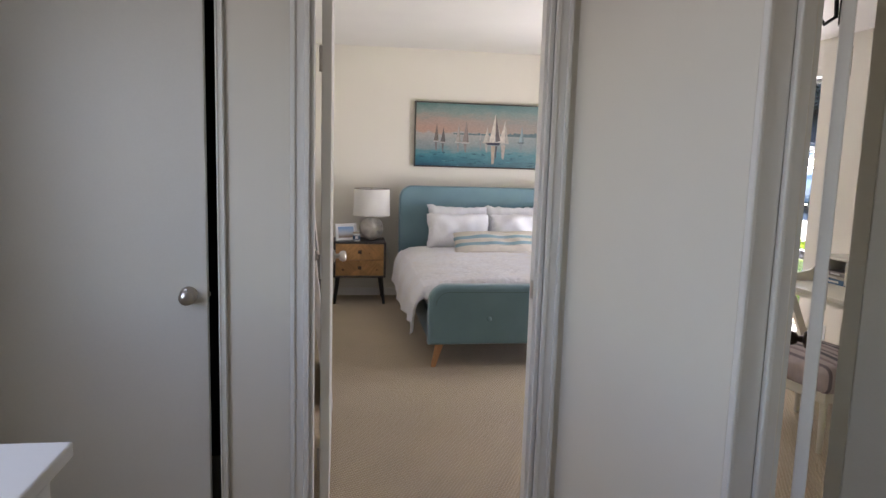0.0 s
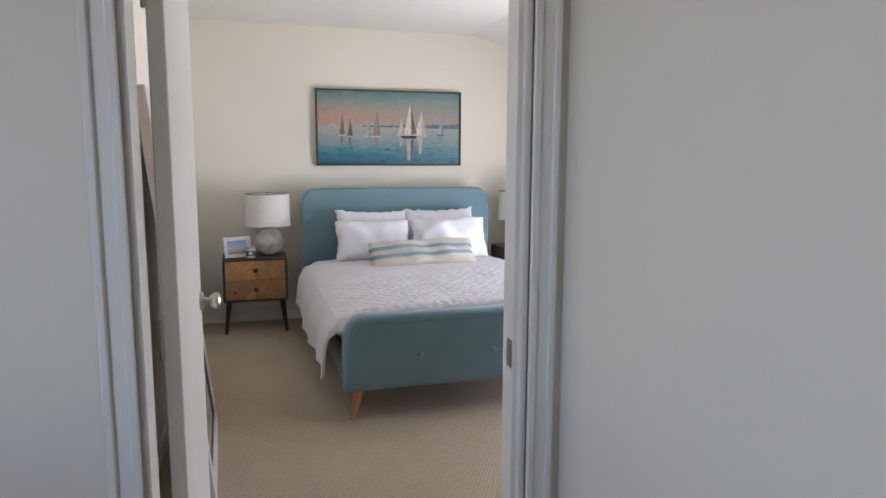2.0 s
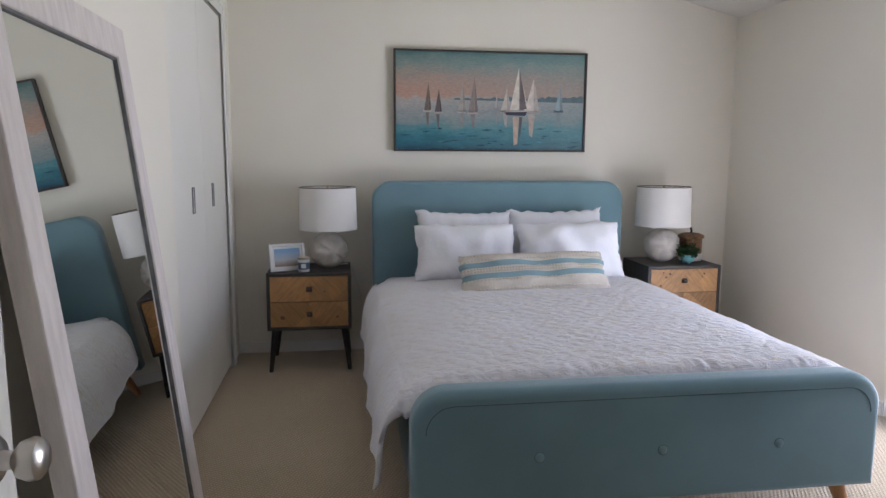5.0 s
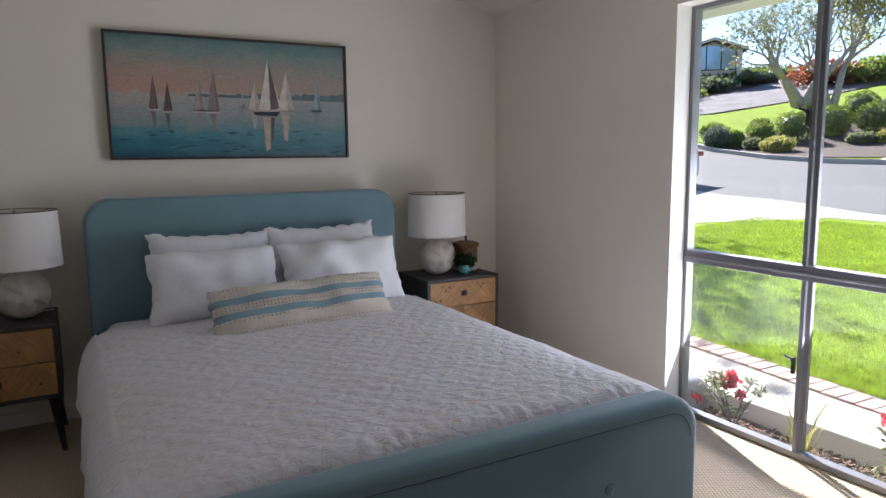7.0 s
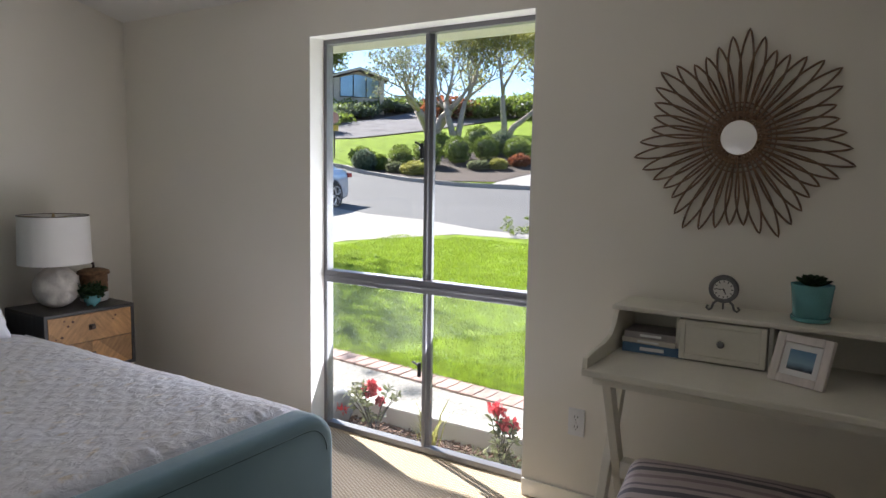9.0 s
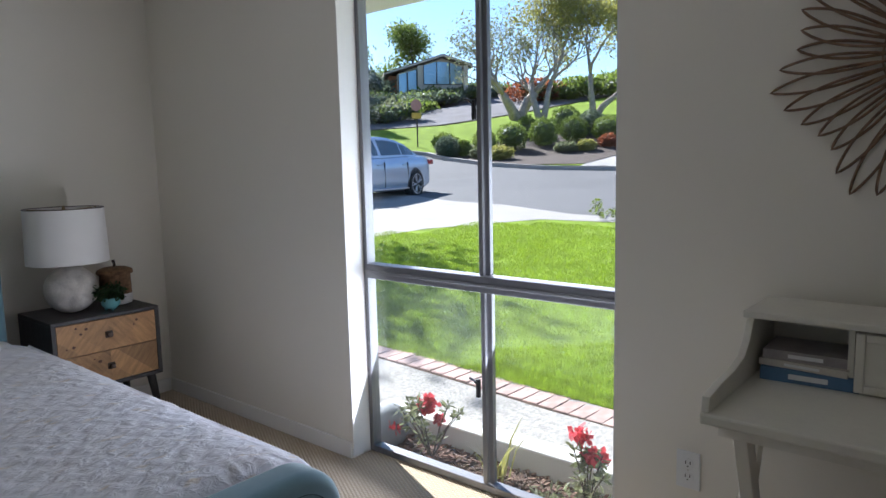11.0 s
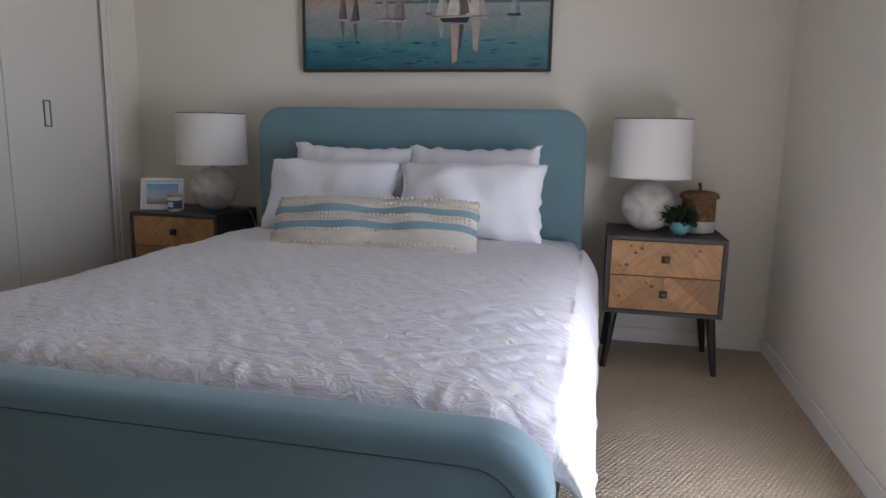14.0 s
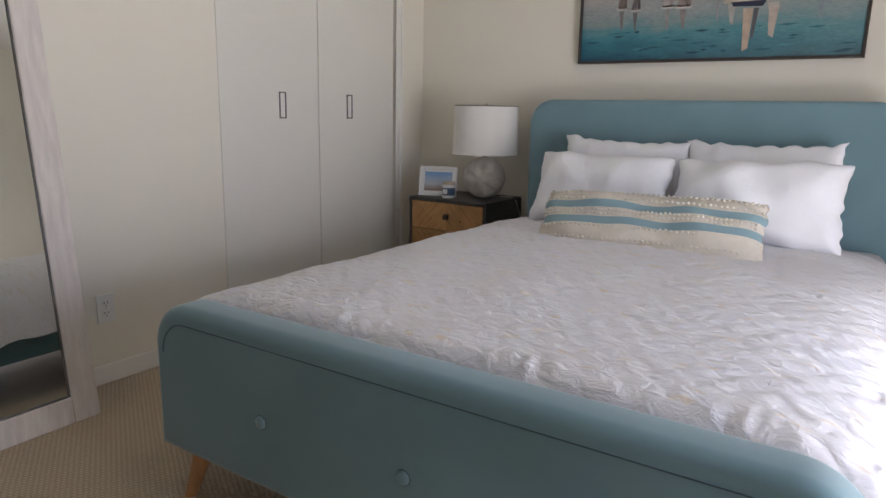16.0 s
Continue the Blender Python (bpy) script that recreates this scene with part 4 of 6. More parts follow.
def nightstand(m, label):
    """Local: front at y = 0, depth to +y, centred in x, on the floor."""
    t = thing("nightstand", m, label, "nightstand", "pair of nightstands")
    W, D, Z0, Z1 = 0.496, 0.40, 0.258, 0.602
    b = box(-W / 2, W / 2, 0, D, Z1 - 0.018, Z1, 0.002, 1)
    box(-W / 2, W / 2, 0, D, Z0, Z0 + 0.018, 0.002, 1, b)
    box(-W / 2, -W / 2 + 0.018, 0.0005, D, Z0 + 0.018, Z1 - 0.018, bm=b)
    box(W / 2 - 0.018, W / 2, 0.0005, D, Z0 + 0.018, Z1 - 0.018, bm=b)
    box(-W / 2 + 0.018, W / 2 - 0.018, D - 0.01, D - 0.002, Z0 + 0.018, Z1 - 0.018, bm=b)
    part("body", b, SLATEWOOD, t)
    zm = (Z0 + Z1) / 2
    for z0, z1, slope in ((zm + 0.002, Z1 - 0.021, -0.85), (Z0 + 0.021, zm - 0.002, 0.85)):
        d = part("drawer", box(-W / 2 + 0.021, W / 2 - 0.021, 0.006, D - 0.03, z0, z1), PINE, t)
        drawer_planks(d, -W / 2 + 0.021, W / 2 - 0.021, z0, z1, 0.006, slope)
        zc = (z0 + z1) / 2
        b = box(-0.017, 0.017, -0.002, 0.0025, zc - 0.016, zc + 0.016, 0.003, 2)
        box(-0.013, 0.013, -0.020, -0.002, zc - 0.012, zc + 0.012, 0.006, 3, b)
        part("drawer_knob", b, BRONZE, d, "square aged bronze knob", 40)
    for x, y in ((-0.205, 0.045), (0.205, 0.045), (-0.205, 0.345), (0.205, 0.345)):
        sx, sy = (1 if x > 0 else -1), (-1 if y < 0.2 else 1)
        leg = tube([(x, y, Z0), (x + sx * 0.030, y + sy * 0.022, 0.0)], [0.022, 0.0125], 16)
        for v in leg.verts:
            v.co.z = 0.0 if v.co.z < 0.05 else Z0
        part("leg", leg, DARKLEG, t, "tapered black wooden leg", 40)
    return t


def knots(t, spots):
    for x, z, r in spots:
        b = lathe([(r, -0.0006), (r * 0.9, 0.0008), (r * 0.4, 0.0004)], 12)
        for v in b.verts:
            v.co.x *= 1.25
        o = part("wood_knot", b, KNOT, t)
        o.matrix_basis = pose(x, 0.002, z, 90)


nl = nightstand(pose(0.483, 6.382, 0), "charcoal nightstand with two chevron pine drawers and black legs")
nr = copy_thing(nl, pose(2.860, 6.382, 0))
tagged(nr, "charcoal nightstand with two knotty pine drawers near the window wall")
knots(nl, ((-0.158, 0.335, 0.012), (0.165, 0.335, 0.007), (0.09, 0.49, 0.005)))
knots(nr, ((-0.10, 0.55, 0.007), (-0.145, 0.56, 0.005), (-0.125, 0.53, 0.006), (0.135, 0.55, 0.006), (0.12, 0.53, 0.004), (-0.16, 0.475, 0.007), (-0.19, 0.47, 0.004), (-0.05, 0.385, 0.008), (-0.185, 0.335, 0.006), (-0.075, 0.40, 0.004)))


def table_lamp(m, label):
    t = thing("table_lamp", m, label, "table lamp", "pair of table lamps")
    bm = bmesh.new()
    bmesh.ops.create_uvsphere(bm, u_segments=64, v_segments=40, radius=1.0)
    for v in bm.verts:
        c = v.co.copy()
        az, el = math.atan2(c.x, -c.y), math.asin(max(-1, min(1, c.z)))
        # five-petal relief round the front
        fx, fz = az * 0.9, el * 1.05
        rr, th = math.hypot(fx, fz), math.atan2(fz, fx)
        dent = 0.0
        if abs(az) < 1.5:
            k = ((th - math.pi / 2) / (2 * math.pi / 5)) % 1.0
            off = abs(k - 0.5) * 2
            petal = max(0, 1 - ((1 - off) / 0.62) ** 2) * max(0, 1 - ((rr - 0.58) / 0.45) ** 2)
            rim = max(0, 1 - abs((1 - off) - 0.60) / 0.12) * max(0, 1 - ((rr - 0.58) / 0.5) ** 2)
            dent = -0.010 * petal + 0.007 * rim
        n3 = 0.0025 * noise.noise(c * 6)
        r = 1 + (dent + n3) / 0.115
        v.co = Vector((c.x * 0.116 * r, c.y * 0.108 * r, 0.113 + c.z * 0.114 * r))
        v.co.z = max(v.co.z, 0.0)
    part("lamp_base", bm, PLASTER, t, "round whitewashed base with a carved sand-dollar flower", 1)
    part("neck", lathe([(0.016, 0.222), (0.016, 0.236), (0.010, 0.238), (0.010, 0.30), (0.019, 0.302), (0.019, 0.345), (0.013, 0.35)], 20), BRASS, t, "", 40)
    sh = bmesh.new()
    rings = []
    for r, z in ((0.178, 0.243), (0.171, 0.499), (0.169, 0.499), (0.176, 0.243)):
        rings.append([sh.verts.new((r * math.cos(2 * math.pi * i / 64), r * math.sin(2 * math.pi * i / 64), z)) for i in range(64)])
    for k in range(4):
        p, q = rings[k], rings[(k + 1) % 4]
        for i in range(64):
            sh.faces.new((p[i], p[(i + 1) % 64], q[(i + 1) % 64], q[i]))
    shade = part("shade", sh, SHADE, t, "white linen drum shade", 40)
    for z, r in ((0.4985, 0.1705), (0.2435, 0.1775)):
        part("shade_rim", tube([(r * math.cos(a * math.pi / 32), r * math.sin(a * math.pi / 32), z) for a in range(64)], 0.0022, 6, True), BRONZE if z > 0.4 else SHADE, shade, "", 1)
    b = bmesh.new()
    for a in (0.3, 2.4, 4.5):
        merge(b, tube([(0, 0, 0.485), (0.169 * math.cos(a), 0.169 * math.sin(a), 0.495)], 0.002, 6))
    merge(b, lathe([(0.008, 0.480), (0.008, 0.495), (0.005, 0.508), (0.001, 0.511)], 14))
    merge(b, tube([(0, 0, 0.345), (0.05, 0, 0.38), (0.055, 0, 0.43), (0.0, 0, 0.483)], 0.0018, 6))
    part("harp", b, BRASS, t, "", 40)
    return t


ll = table_lamp(pose(0.598, 6.585, 0.602, 0, 0, 18), "white drum-shade lamp on a carved round plaster base")
lr = copy_thing(ll, pose(2.785, 6.578, 0.602, 0, 0, -4))
cord = tube([(0.64, 6.69, 0.604), (0.71, 6.70, 0.606), (0.742, 6.70, 0.585), (0.76, 6.72, 0.50), (0.79, 6.76, 0.40), (0.80, 6.80, 0.33)], 0.003, 8)
tagged(obj("lamp_cord", cord, mat("white_cable", (0.7, 0.7, 0.68), 0.5, var=0.02, bump=0), None, "", 1), "thin white lamp cord hanging behind the nightstand", "cable")


def photo_frame(m, w, h, border, deep, frame_m, print_m, label):
    """A standing frame: picture in x and z, faces -y."""
    t = thing("photo_frame", m, label, "photo frame")
    b = bmesh.new()
    for x0, x1, z0, z1 in ((-w / 2, -w / 2 + border, 0, h), (w / 2 - border, w / 2, 0, h), (-w / 2 + border, w / 2 - border, 0, border), (-w / 2 + border, w / 2 - border, h - border, h)):
        box(x0, x1, 0, deep, z0, z1, 0.002, 1, b)
    part("frame", b, frame_m, t)
    mb = border * 0.7
    b = bmesh.new()
    iw, ih = w / 2 - border, h - border
    for x0, x1, z0, z1 in ((-iw, -iw + mb, border, ih), (iw - mb, iw, border, ih), (-iw + mb, iw - mb, border, border + mb), (-iw + mb, iw - mb, ih - mb, ih)):
        box(x0, x1, deep * 0.45, deep * 0.55, z0, z1, bm=b)
    part("mat_board", b, WHITEPAINT, t)
    part("photograph", box(-iw + mb, iw - mb, deep * 0.5, deep * 0.6, border + mb, ih - mb), print_m, t, "small seascape print")
    part("backing", box(-iw, iw, deep * 0.62, deep * 0.9, border, ih), GREYBOOK, t)
    part("strut", prism([(deep * 0.9, h * 0.7), (deep * 0.9 + 0.006, h * 0.7), (h * 0.42, 0.012), (h * 0.42 - 0.006, 0.008)], "x", -0.02, 0.02), BLACK, t)
    return t


photo_frame(pose(0.362, 6.47, 0.605, -14, 0, 20), 0.215, 0.165, 0.017, 0.016, WHITEPAINT, BEACH, "white photo frame with a pale beach print on the nightstand")
candle = thing("candle_jar", pose(0.452, 6.452, 0.603), "small glass candle jar with a navy label and wooden lid", "candle")
part("jar", lathe([(0.031, 0.0), (0.034, 0.004), (0.034, 0.070), (0.031, 0.074)], 32), WAX, candle, "", 40)
part("label_band", lathe([(0.0345, 0.016), (0.0348, 0.017), (0.0348, 0.056), (0.0345, 0.057)], 32, cap=False), NAVY, candle, "", 40)
lb = box(-0.014, 0.014, -0.0358, -0.0348, 0.024, 0.05)
box(-0.011, 0.011, -0.0364, -0.0358, 0.030, 0.044, bm=lb)
part("label_patch", lb, WHITEPAINT, candle)
part("lid", lathe([(0.035, 0.074), (0.0355, 0.076), (0.0355, 0.086), (0.034, 0.088)], 32), mat("pale_lid_wood", (0.50, 0.42, 0.33), 0.6, var=0.15, scale=30, bump=0.1), candle, "", 40)


def leaf_cloud(count, centre, size, leaf, seed, droop=0.0, shell=0.55, squash=1.0, aspect=2.2):
    """Many small leaves, each a folded diamond, filling an uneven ball."""
    r = random.Random(seed)
    vs, fs = [], []
    for _ in range(count):
        d = Vector((r.gauss(0, 1), r.gauss(0, 1), r.gauss(0, 1))).normalized()
        lump = 1 + 0.28 * noise.noise(d * 2.3 + Vector((seed, 0, 0)))
        p = Vector(centre) + Vector((d.x * size[0], d.y * size[1], d.z * size[2] * squash)) * lump * (shell + (1 - shell) * r.random() ** 0.5)
        a = Vector((r.gauss(0, 1), r.gauss(0, 1), r.gauss(0, 1) - droop)).normalized()
        side = a.cross(Vector((r.gauss(0, 1), r.gauss(0, 1), r.gauss(0, 1)))).normalized()
        up = a.cross(side)
        s = leaf * r.uniform(0.6, 1.3)
        k = len(vs)
        vs += [p, p + a * s * 0.5 + side * s / aspect * 0.5 + up * s * 0.06, p + a * s, p + a * s * 0.5 - side * s / aspect * 0.5 + up * s * 0.06]
        fs.append((k, k + 1, k + 2, k + 3))
    return vs, fs


def leaves(name, cloud, material, parent, label="", kind="stuff"):
    me = bpy.data.meshes.new(name)
    me.from_pydata([tuple(v) for v in cloud[0]], [], cloud[1])
    me.materials.append(material)
    o = new(name, me)
    if parent:
        o.parent = parent
    if label:
        tagged(o, label)
    if kind:
        o["kind"] = kind
    return o


pp = thing("potted_plant", pose(2.918, 6.47, 0.602), "small green plant in a footed teal glass bowl", "potted plant")
part("bowl", lathe([(0.014, 0.006), (0.030, 0.012), (0.043, 0.030), (0.042, 0.050), (0.037, 0.061), (0.033, 0.061), (0.036, 0.045), (0.012, 0.02)], 32), TEAL, pp, "", 40)
for a in (0.4, 2.5, 4.6):
    part("foot", lathe([(0.006, 0.0), (0.008, 0.006), (0.006, 0.014)], 12, 0.022 * math.cos(a), 0.022 * math.sin(a)), TEAL, pp, "", 40)
leaves("foliage", leaf_cloud(520, (0, 0.0, 0.085), (0.075, 0.06, 0.042), 0.026, 5, 0.2, 0.25), LEAFP, pp)

ac = thing("acorn_jar", pose(3.005, 6.60, 0.602), "brown woven acorn-shaped jar with a white base", "lidded jar")
part("jar_base", lathe([(0.050, 0.0), (0.072, 0.006), (0.076, 0.035), (0.074, 0.055)], 36), STONEW, ac, "", 40)
jar = part("jar_body", lathe([(0.0735, 0.055), (0.073, 0.10), (0.072, 0.158)], 36), JUTE, ac, "", 40)
lid = part("lid", lathe([(0.084, 0.156), (0.086, 0.164), (0.080, 0.176), (0.055, 0.186), (0.02, 0.190)], 36), JUTE, ac, "woven acorn cap lid", 40)
part("stem", tube([(0, 0, 0.188), (0.002, 0, 0.205), (-0.004, 0, 0.222)], [0.007, 0.006, 0.008], 10), BARKD, lid)

# ---- the painting ----
pt = thing("painting", pose(1.664, 6.807, 1.647), "framed painting of sailing boats on a calm sea at dusk", "painting")
W2, H2 = 0.642, 0.323
b = bmesh.new()
for x0, x1, z0, z1 in ((-W2, -W2 + 0.012, -H2, H2), (W2 - 0.012, W2, -H2, H2), (-W2 + 0.012, W2 - 0.012, -H2, -H2 + 0.012), (-W2 + 0.012, W2 - 0.012, H2 - 0.012, H2)):
    box(x0, x1, -0.022, 0.022, z0, z1, 0.001, 1, b)
part("picture_frame", b, BRONZEFRAME, pt, "thin dark pewter frame")
part("canvas", box(-W2 + 0.0125, W2 - 0.0125, -0.010, 0.018, -H2 + 0.0125, H2 - 0.0125), SEA, pt)


def stroke(poly, c, y=-0.0118, name="paint_stroke", rough=0.55):
    m = mat("paint_%d_%d_%d" % tuple(int(v * 255) for v in c), c, rough, var=0.15, scale=25, fine=150, bump=0.3)
    return part(name, prism(poly, "y", y, y + 0.0016), m, pt)


def px(x, z):
    return (-0.6235 + x * 1.247, -0.3075 + z * 0.615)


# far shore
r7 = random.Random(7)
shore = [px(0.30, 0.515)] + [px(0.30 + 0.70 * i / 40, 0.525 + 0.018 * abs(r7.gauss(0, 1)) * (0.4 + i / 40) + (0.02 if i > 28 else 0.004)) for i in range(41)] + [px(1.0, 0.50)]
stroke(shore, (0.12, 0.18, 0.20), -0.0108, "far_shore")
# boats: x, water line, mast top, hull width, sail colour, hull colour
BOATS = ((0.160, 0.40, 0.70, 0.020, (0.20, 0.16, 0.14), (0.60, 0.55, 0.50)), (0.215, 0.385, 0.635, 0.020, (0.13, 0.11, 0.11), (0.45, 0.40, 0.37)),
         (0.340, 0.39, 0.70, 0.022, (0.42, 0.38, 0.35), (0.55, 0.53, 0.50)), (0.400, 0.385, 0.76, 0.028, (0.30, 0.25, 0.23), (0.60, 0.55, 0.52)),
         (0.525, 0.43, 0.575, 0.012, (0.45, 0.43, 0.42), (0.3, 0.3, 0.3)), (0.575, 0.40, 0.655, 0.03, (0.62, 0.57, 0.50), (0.5, 0.42, 0.34)),
         (0.715, 0.40, 0.755, 0.045, (0.68, 0.62, 0.55), (0.55, 0.50, 0.45)), (0.865, 0.41, 0.69, 0.024, (0.28, 0.38, 0.42), (0.10, 0.13, 0.15)))
for x, z, top, w, sc, hc in BOATS:
    stroke([px(x - w * 0.9, z), px(x + w * 0.3, z), px(x + w * 0.25, top), px(x - w * 0.35, z + (top - z) * 0.45)], sc, name="sail")
    stroke([px(x + w * 0.36, z), px(x + w, z), px(x + w * 0.30, top - 0.03)], tuple(v * 0.75 for v in sc), name="sail")
    stroke([px(x - w, z - 0.012), px(x + w, z - 0.012), px(x + w * 1.15, z + 0.01), px(x - w * 1.15, z + 0.01)], hc, name="hull")
    stroke([px(x - w * 0.5, z - 0.02), px(x + w * 0.4, z - 0.02), px(x + w * 0.25, z - 0.17), px(x - w * 0.1, z - 0.15)], tuple(0.5 * v + 0.10 for v in sc), -0.0112, "reflection")
x, z = 0.655, 0.385
stroke([px(0.598, z + 0.03), px(0.648, z + 0.03), px(0.644, 0.865)], (0.72, 0.66, 0.58), -0.0122, "sail")
stroke([px(0.652, z + 0.03), px(0.690, z + 0.045), px(0.650, 0.83)], (0.16, 0.13, 0.13), -0.0122, "sail")
stroke([px(0.690, z + 0.03), px(0.700, z + 0.03), px(0.652, 0.80)], (0.66, 0.60, 0.52), -0.0122, "sail")
stroke([px(0.580, z - 0.022), px(0.680, z - 0.03), px(0.692, z + 0.014), px(0.570, z + 0.008)], (0.025, 0.03, 0.06), -0.0124, "hull")
stroke([px(0.575, z + 0.009), px(0.694, z + 0.015), px(0.690, z + 0.026), px(0.578, z + 0.022)], (0.62, 0.55, 0.47), -0.0124, "hull")
stroke([px(0.615, z - 0.04), px(0.648, z - 0.04), px(0.642, 0.06), px(0.622, 0.04)], (0.52, 0.40, 0.31), -0.0115, "reflection")
stroke([px(0.650, z - 0.04), px(0.668, z - 0.04), px(0.656, 0.14), px(0.648, 0.12)], (0.10, 0.10, 0.11), -0.0115, "reflection")
stroke([px(0.700, z - 0.03), px(0.735, z - 0.03), px(0.722, 0.13), px(0.706, 0.15)], (0.50, 0.42, 0.36), -0.0113, "reflection")
r8 = random.Random(8)
for _ in range(46):
    u, v = r8.random() * 0.94, r8.random() * 0.20 + 0.02
    w, hh = r8.uniform(0.02, 0.075), r8.uniform(0.004, 0.011)
    c = r8.choice(((0.012, 0.06, 0.09), (0.03, 0.16, 0.20), (0.07, 0.26, 0.30), (0.02, 0.10, 0.15)))
    stroke([px(u, v), px(u + w * 0.5, v - hh), px(u + w, v + hh * 0.4), px(u + w * 0.45, v + hh)], c, -0.0110, "wave")

# ---- leaning mirror ----
mr = thing("floor_mirror", pose(0.262, 4.100, 0.0, 0, -6.4, 1.7), "tall mirror in a whitewashed wooden frame leaning on the wall", "mirror")
MH, MWD, FB = 1.672, 0.90, 0.092
b = bmesh.new()
for y0, y1, z0, z1 in ((-MWD / 2, -MWD / 2 + FB, 0.0, MH), (MWD / 2 - FB, MWD / 2, 0.0, MH), (-MWD / 2 + FB, MWD / 2 - FB, 0.0, FB), (-MWD / 2 + FB, MWD / 2 - FB, MH - FB, MH)):
    box(-0.045, 0.0, y0, y1, z0, z1, 0.005, 2, b)
part("mirror_frame", b, WASHED, mr)
b = bmesh.new()
for y0, y1, z0, z1 in ((-MWD / 2 + FB, -MWD / 2 + FB + 0.0035, FB, MH - FB), (MWD / 2 - FB - 0.0035, MWD / 2 - FB, FB, MH - FB), (-MWD / 2 + FB + 0.006, MWD / 2 - FB - 0.006, FB, FB + 0.006),
                       (-MWD / 2 + FB + 0.006, MWD / 2 - FB - 0.006, MH - FB - 0.006, MH - FB)):
    box(-0.014, -0.006, y0, y1, z0, z1, bm=b)
part("inner_fillet", b, GREYMETAL, mr, "thin dark fillet round the glass")
part("mirror_glass", box(-0.016, -0.012, -MWD / 2 + FB + 0.002, MWD / 2 - FB - 0.002, FB + 0.002, MH - FB - 0.002), MIRROR, mr)


def outlet(m, label):
    t = thing("wall_outlet", m, label, "power outlet", "wall outlets")
    part("cover_plate", box(-0.035, 0.035, -0.006, 0.0, -0.057, 0.057, 0.003, 2), WHITEPAINT, t)
    for z in (0.020, -0.020):
        s = part("socket", lathe([(0.0165, 0.0), (0.0165, 0.002), (0.015, 0.0025)], 20), WHITEPAINT, t)
        s.matrix_basis = pose(0, -0.0055, z, 90)
        for x in (-0.0065, 0.0065):
            part("slot", box(x - 0.0014, x + 0.0014, -0.0086, -0.0078, z - 0.001, z + 0.008), BLACK, t)
        part("slot", box(-0.002, 0.002, -0.0086, -0.0078, z - 0.010, z - 0.006), BLACK, t)
    part("screw", box(-0.002, 0.002, -0.0072, -0.0058, -0.002, 0.002), NICKEL, t)
    return t


outlet(pose(0.0005, 4.732, 0.298, 0, 0, 90), "white double power outlet low on the wall")
outlet(pose(XE - 0.0005, 3.833, 0.366, 0, 0, -90), "white double power outlet low on the wall")

# ---- the desk ----
dk = thing("writing_desk", pose(0, 0, 0), "cream painted writing desk with a small hutch and crossed legs", "desk")
DY0, DY1, DF, DB = 2.53, 3.625, 2.845, 3.352
part("desktop", box(DF, DB, DY0, DY1, 0.728, 0.752, 0.005, 2), CREAM, dk)
part("apron", box(DF + 0.03, DB - 0.02, DY0 + 0.03, DY1 - 0.03, 0.70, 0.728), CREAM, dk)
side = [(DF + 0.006, 0.752), (DB - 0.002, 0.752), (DB - 0.002, 0.895), (3.165, 0.895), (3.150, 0.885), (3.125, 0.845), (3.09, 0.815), (3.02, 0.800), (2.93, 0.795), (DF + 0.012, 0.785)]
for y0, y1 in ((DY1 - 0.018, DY1 - 0.001), (DY0 + 0.001, DY0 + 0.018)):
    part("side_panel", prism(side, "y", y0, y1, 0.002), CREAM, dk)
part("hutch_top", box(3.135, DB, DY0 - 0.004, DY1 + 0.004, 0.8955, 0.912, 0.004, 2), CREAM, dk)
part("hutch_back", box(DB - 0.012, DB - 0.003, DY0 + 0.018, DY1 - 0.018, 0.752, 0.895), CREAM, dk)
for y in (3.402, 3.118, 2.80):
    part("divider", box(3.165, DB - 0.012, y, y + 0.012, 0.752, 0.8952), CREAM, dk)
dr = part("drawer", box(3.150, 3.33, 3.134, 3.398, 0.757, 0.889, 0.002, 1), CREAM, dk)
b = bmesh.new()
for y0, y1, z0, z1 in ((3.134, 3.152, 0.757, 0.889), (3.380, 3.398, 0.757, 0.889), (3.152, 3.380, 0.757, 0.775), (3.152, 3.380, 0.871, 0.889)):
    box(3.144, 3.1505, y0, y1, z0, z1, 0.0015, 1, b)
part("drawer_moulding", b, CREAM, dr)
o = part("drawer_knob", lathe([(0.005, 0), (0.005, 0.010), (0.011, 0.014), (0.012, 0.020), (0.008, 0.025), (0.001, 0.026)], 18), GREYMETAL, dr, "round pewter knob", 40)
o.matrix_basis = pose(3.149, 3.266, 0.823, 0, -90, 0)
for y in (DY1 - 0.075, DY0 + 0.045):
    for xa, xb, dy in ((2.925, 3.235, 0.0), (3.225, 2.905, 0.032)):
        d = Vector((xb - xa, 0, -0.73)).normalized()
        w = 0.024
        part("leg", prism([(xa - w, 0.729), (xa + w, 0.729), (xb + w, 0.0), (xb - w, 0.0)], "y", y + dy, y + dy + 0.03, 0.003), CREAM, dk)
    for z in (0.375, 0.355):
        part("bolt", tube([(3.068, y + 0.0, z), (3.068, y - 0.004, z)], 0.006, 10), GREYMETAL, dk)
part("stretcher", box(3.045, 3.095, DY0 + 0.11, DY1 - 0.077, 0.335, 0.395, 0.003, 1), CREAM, dk)


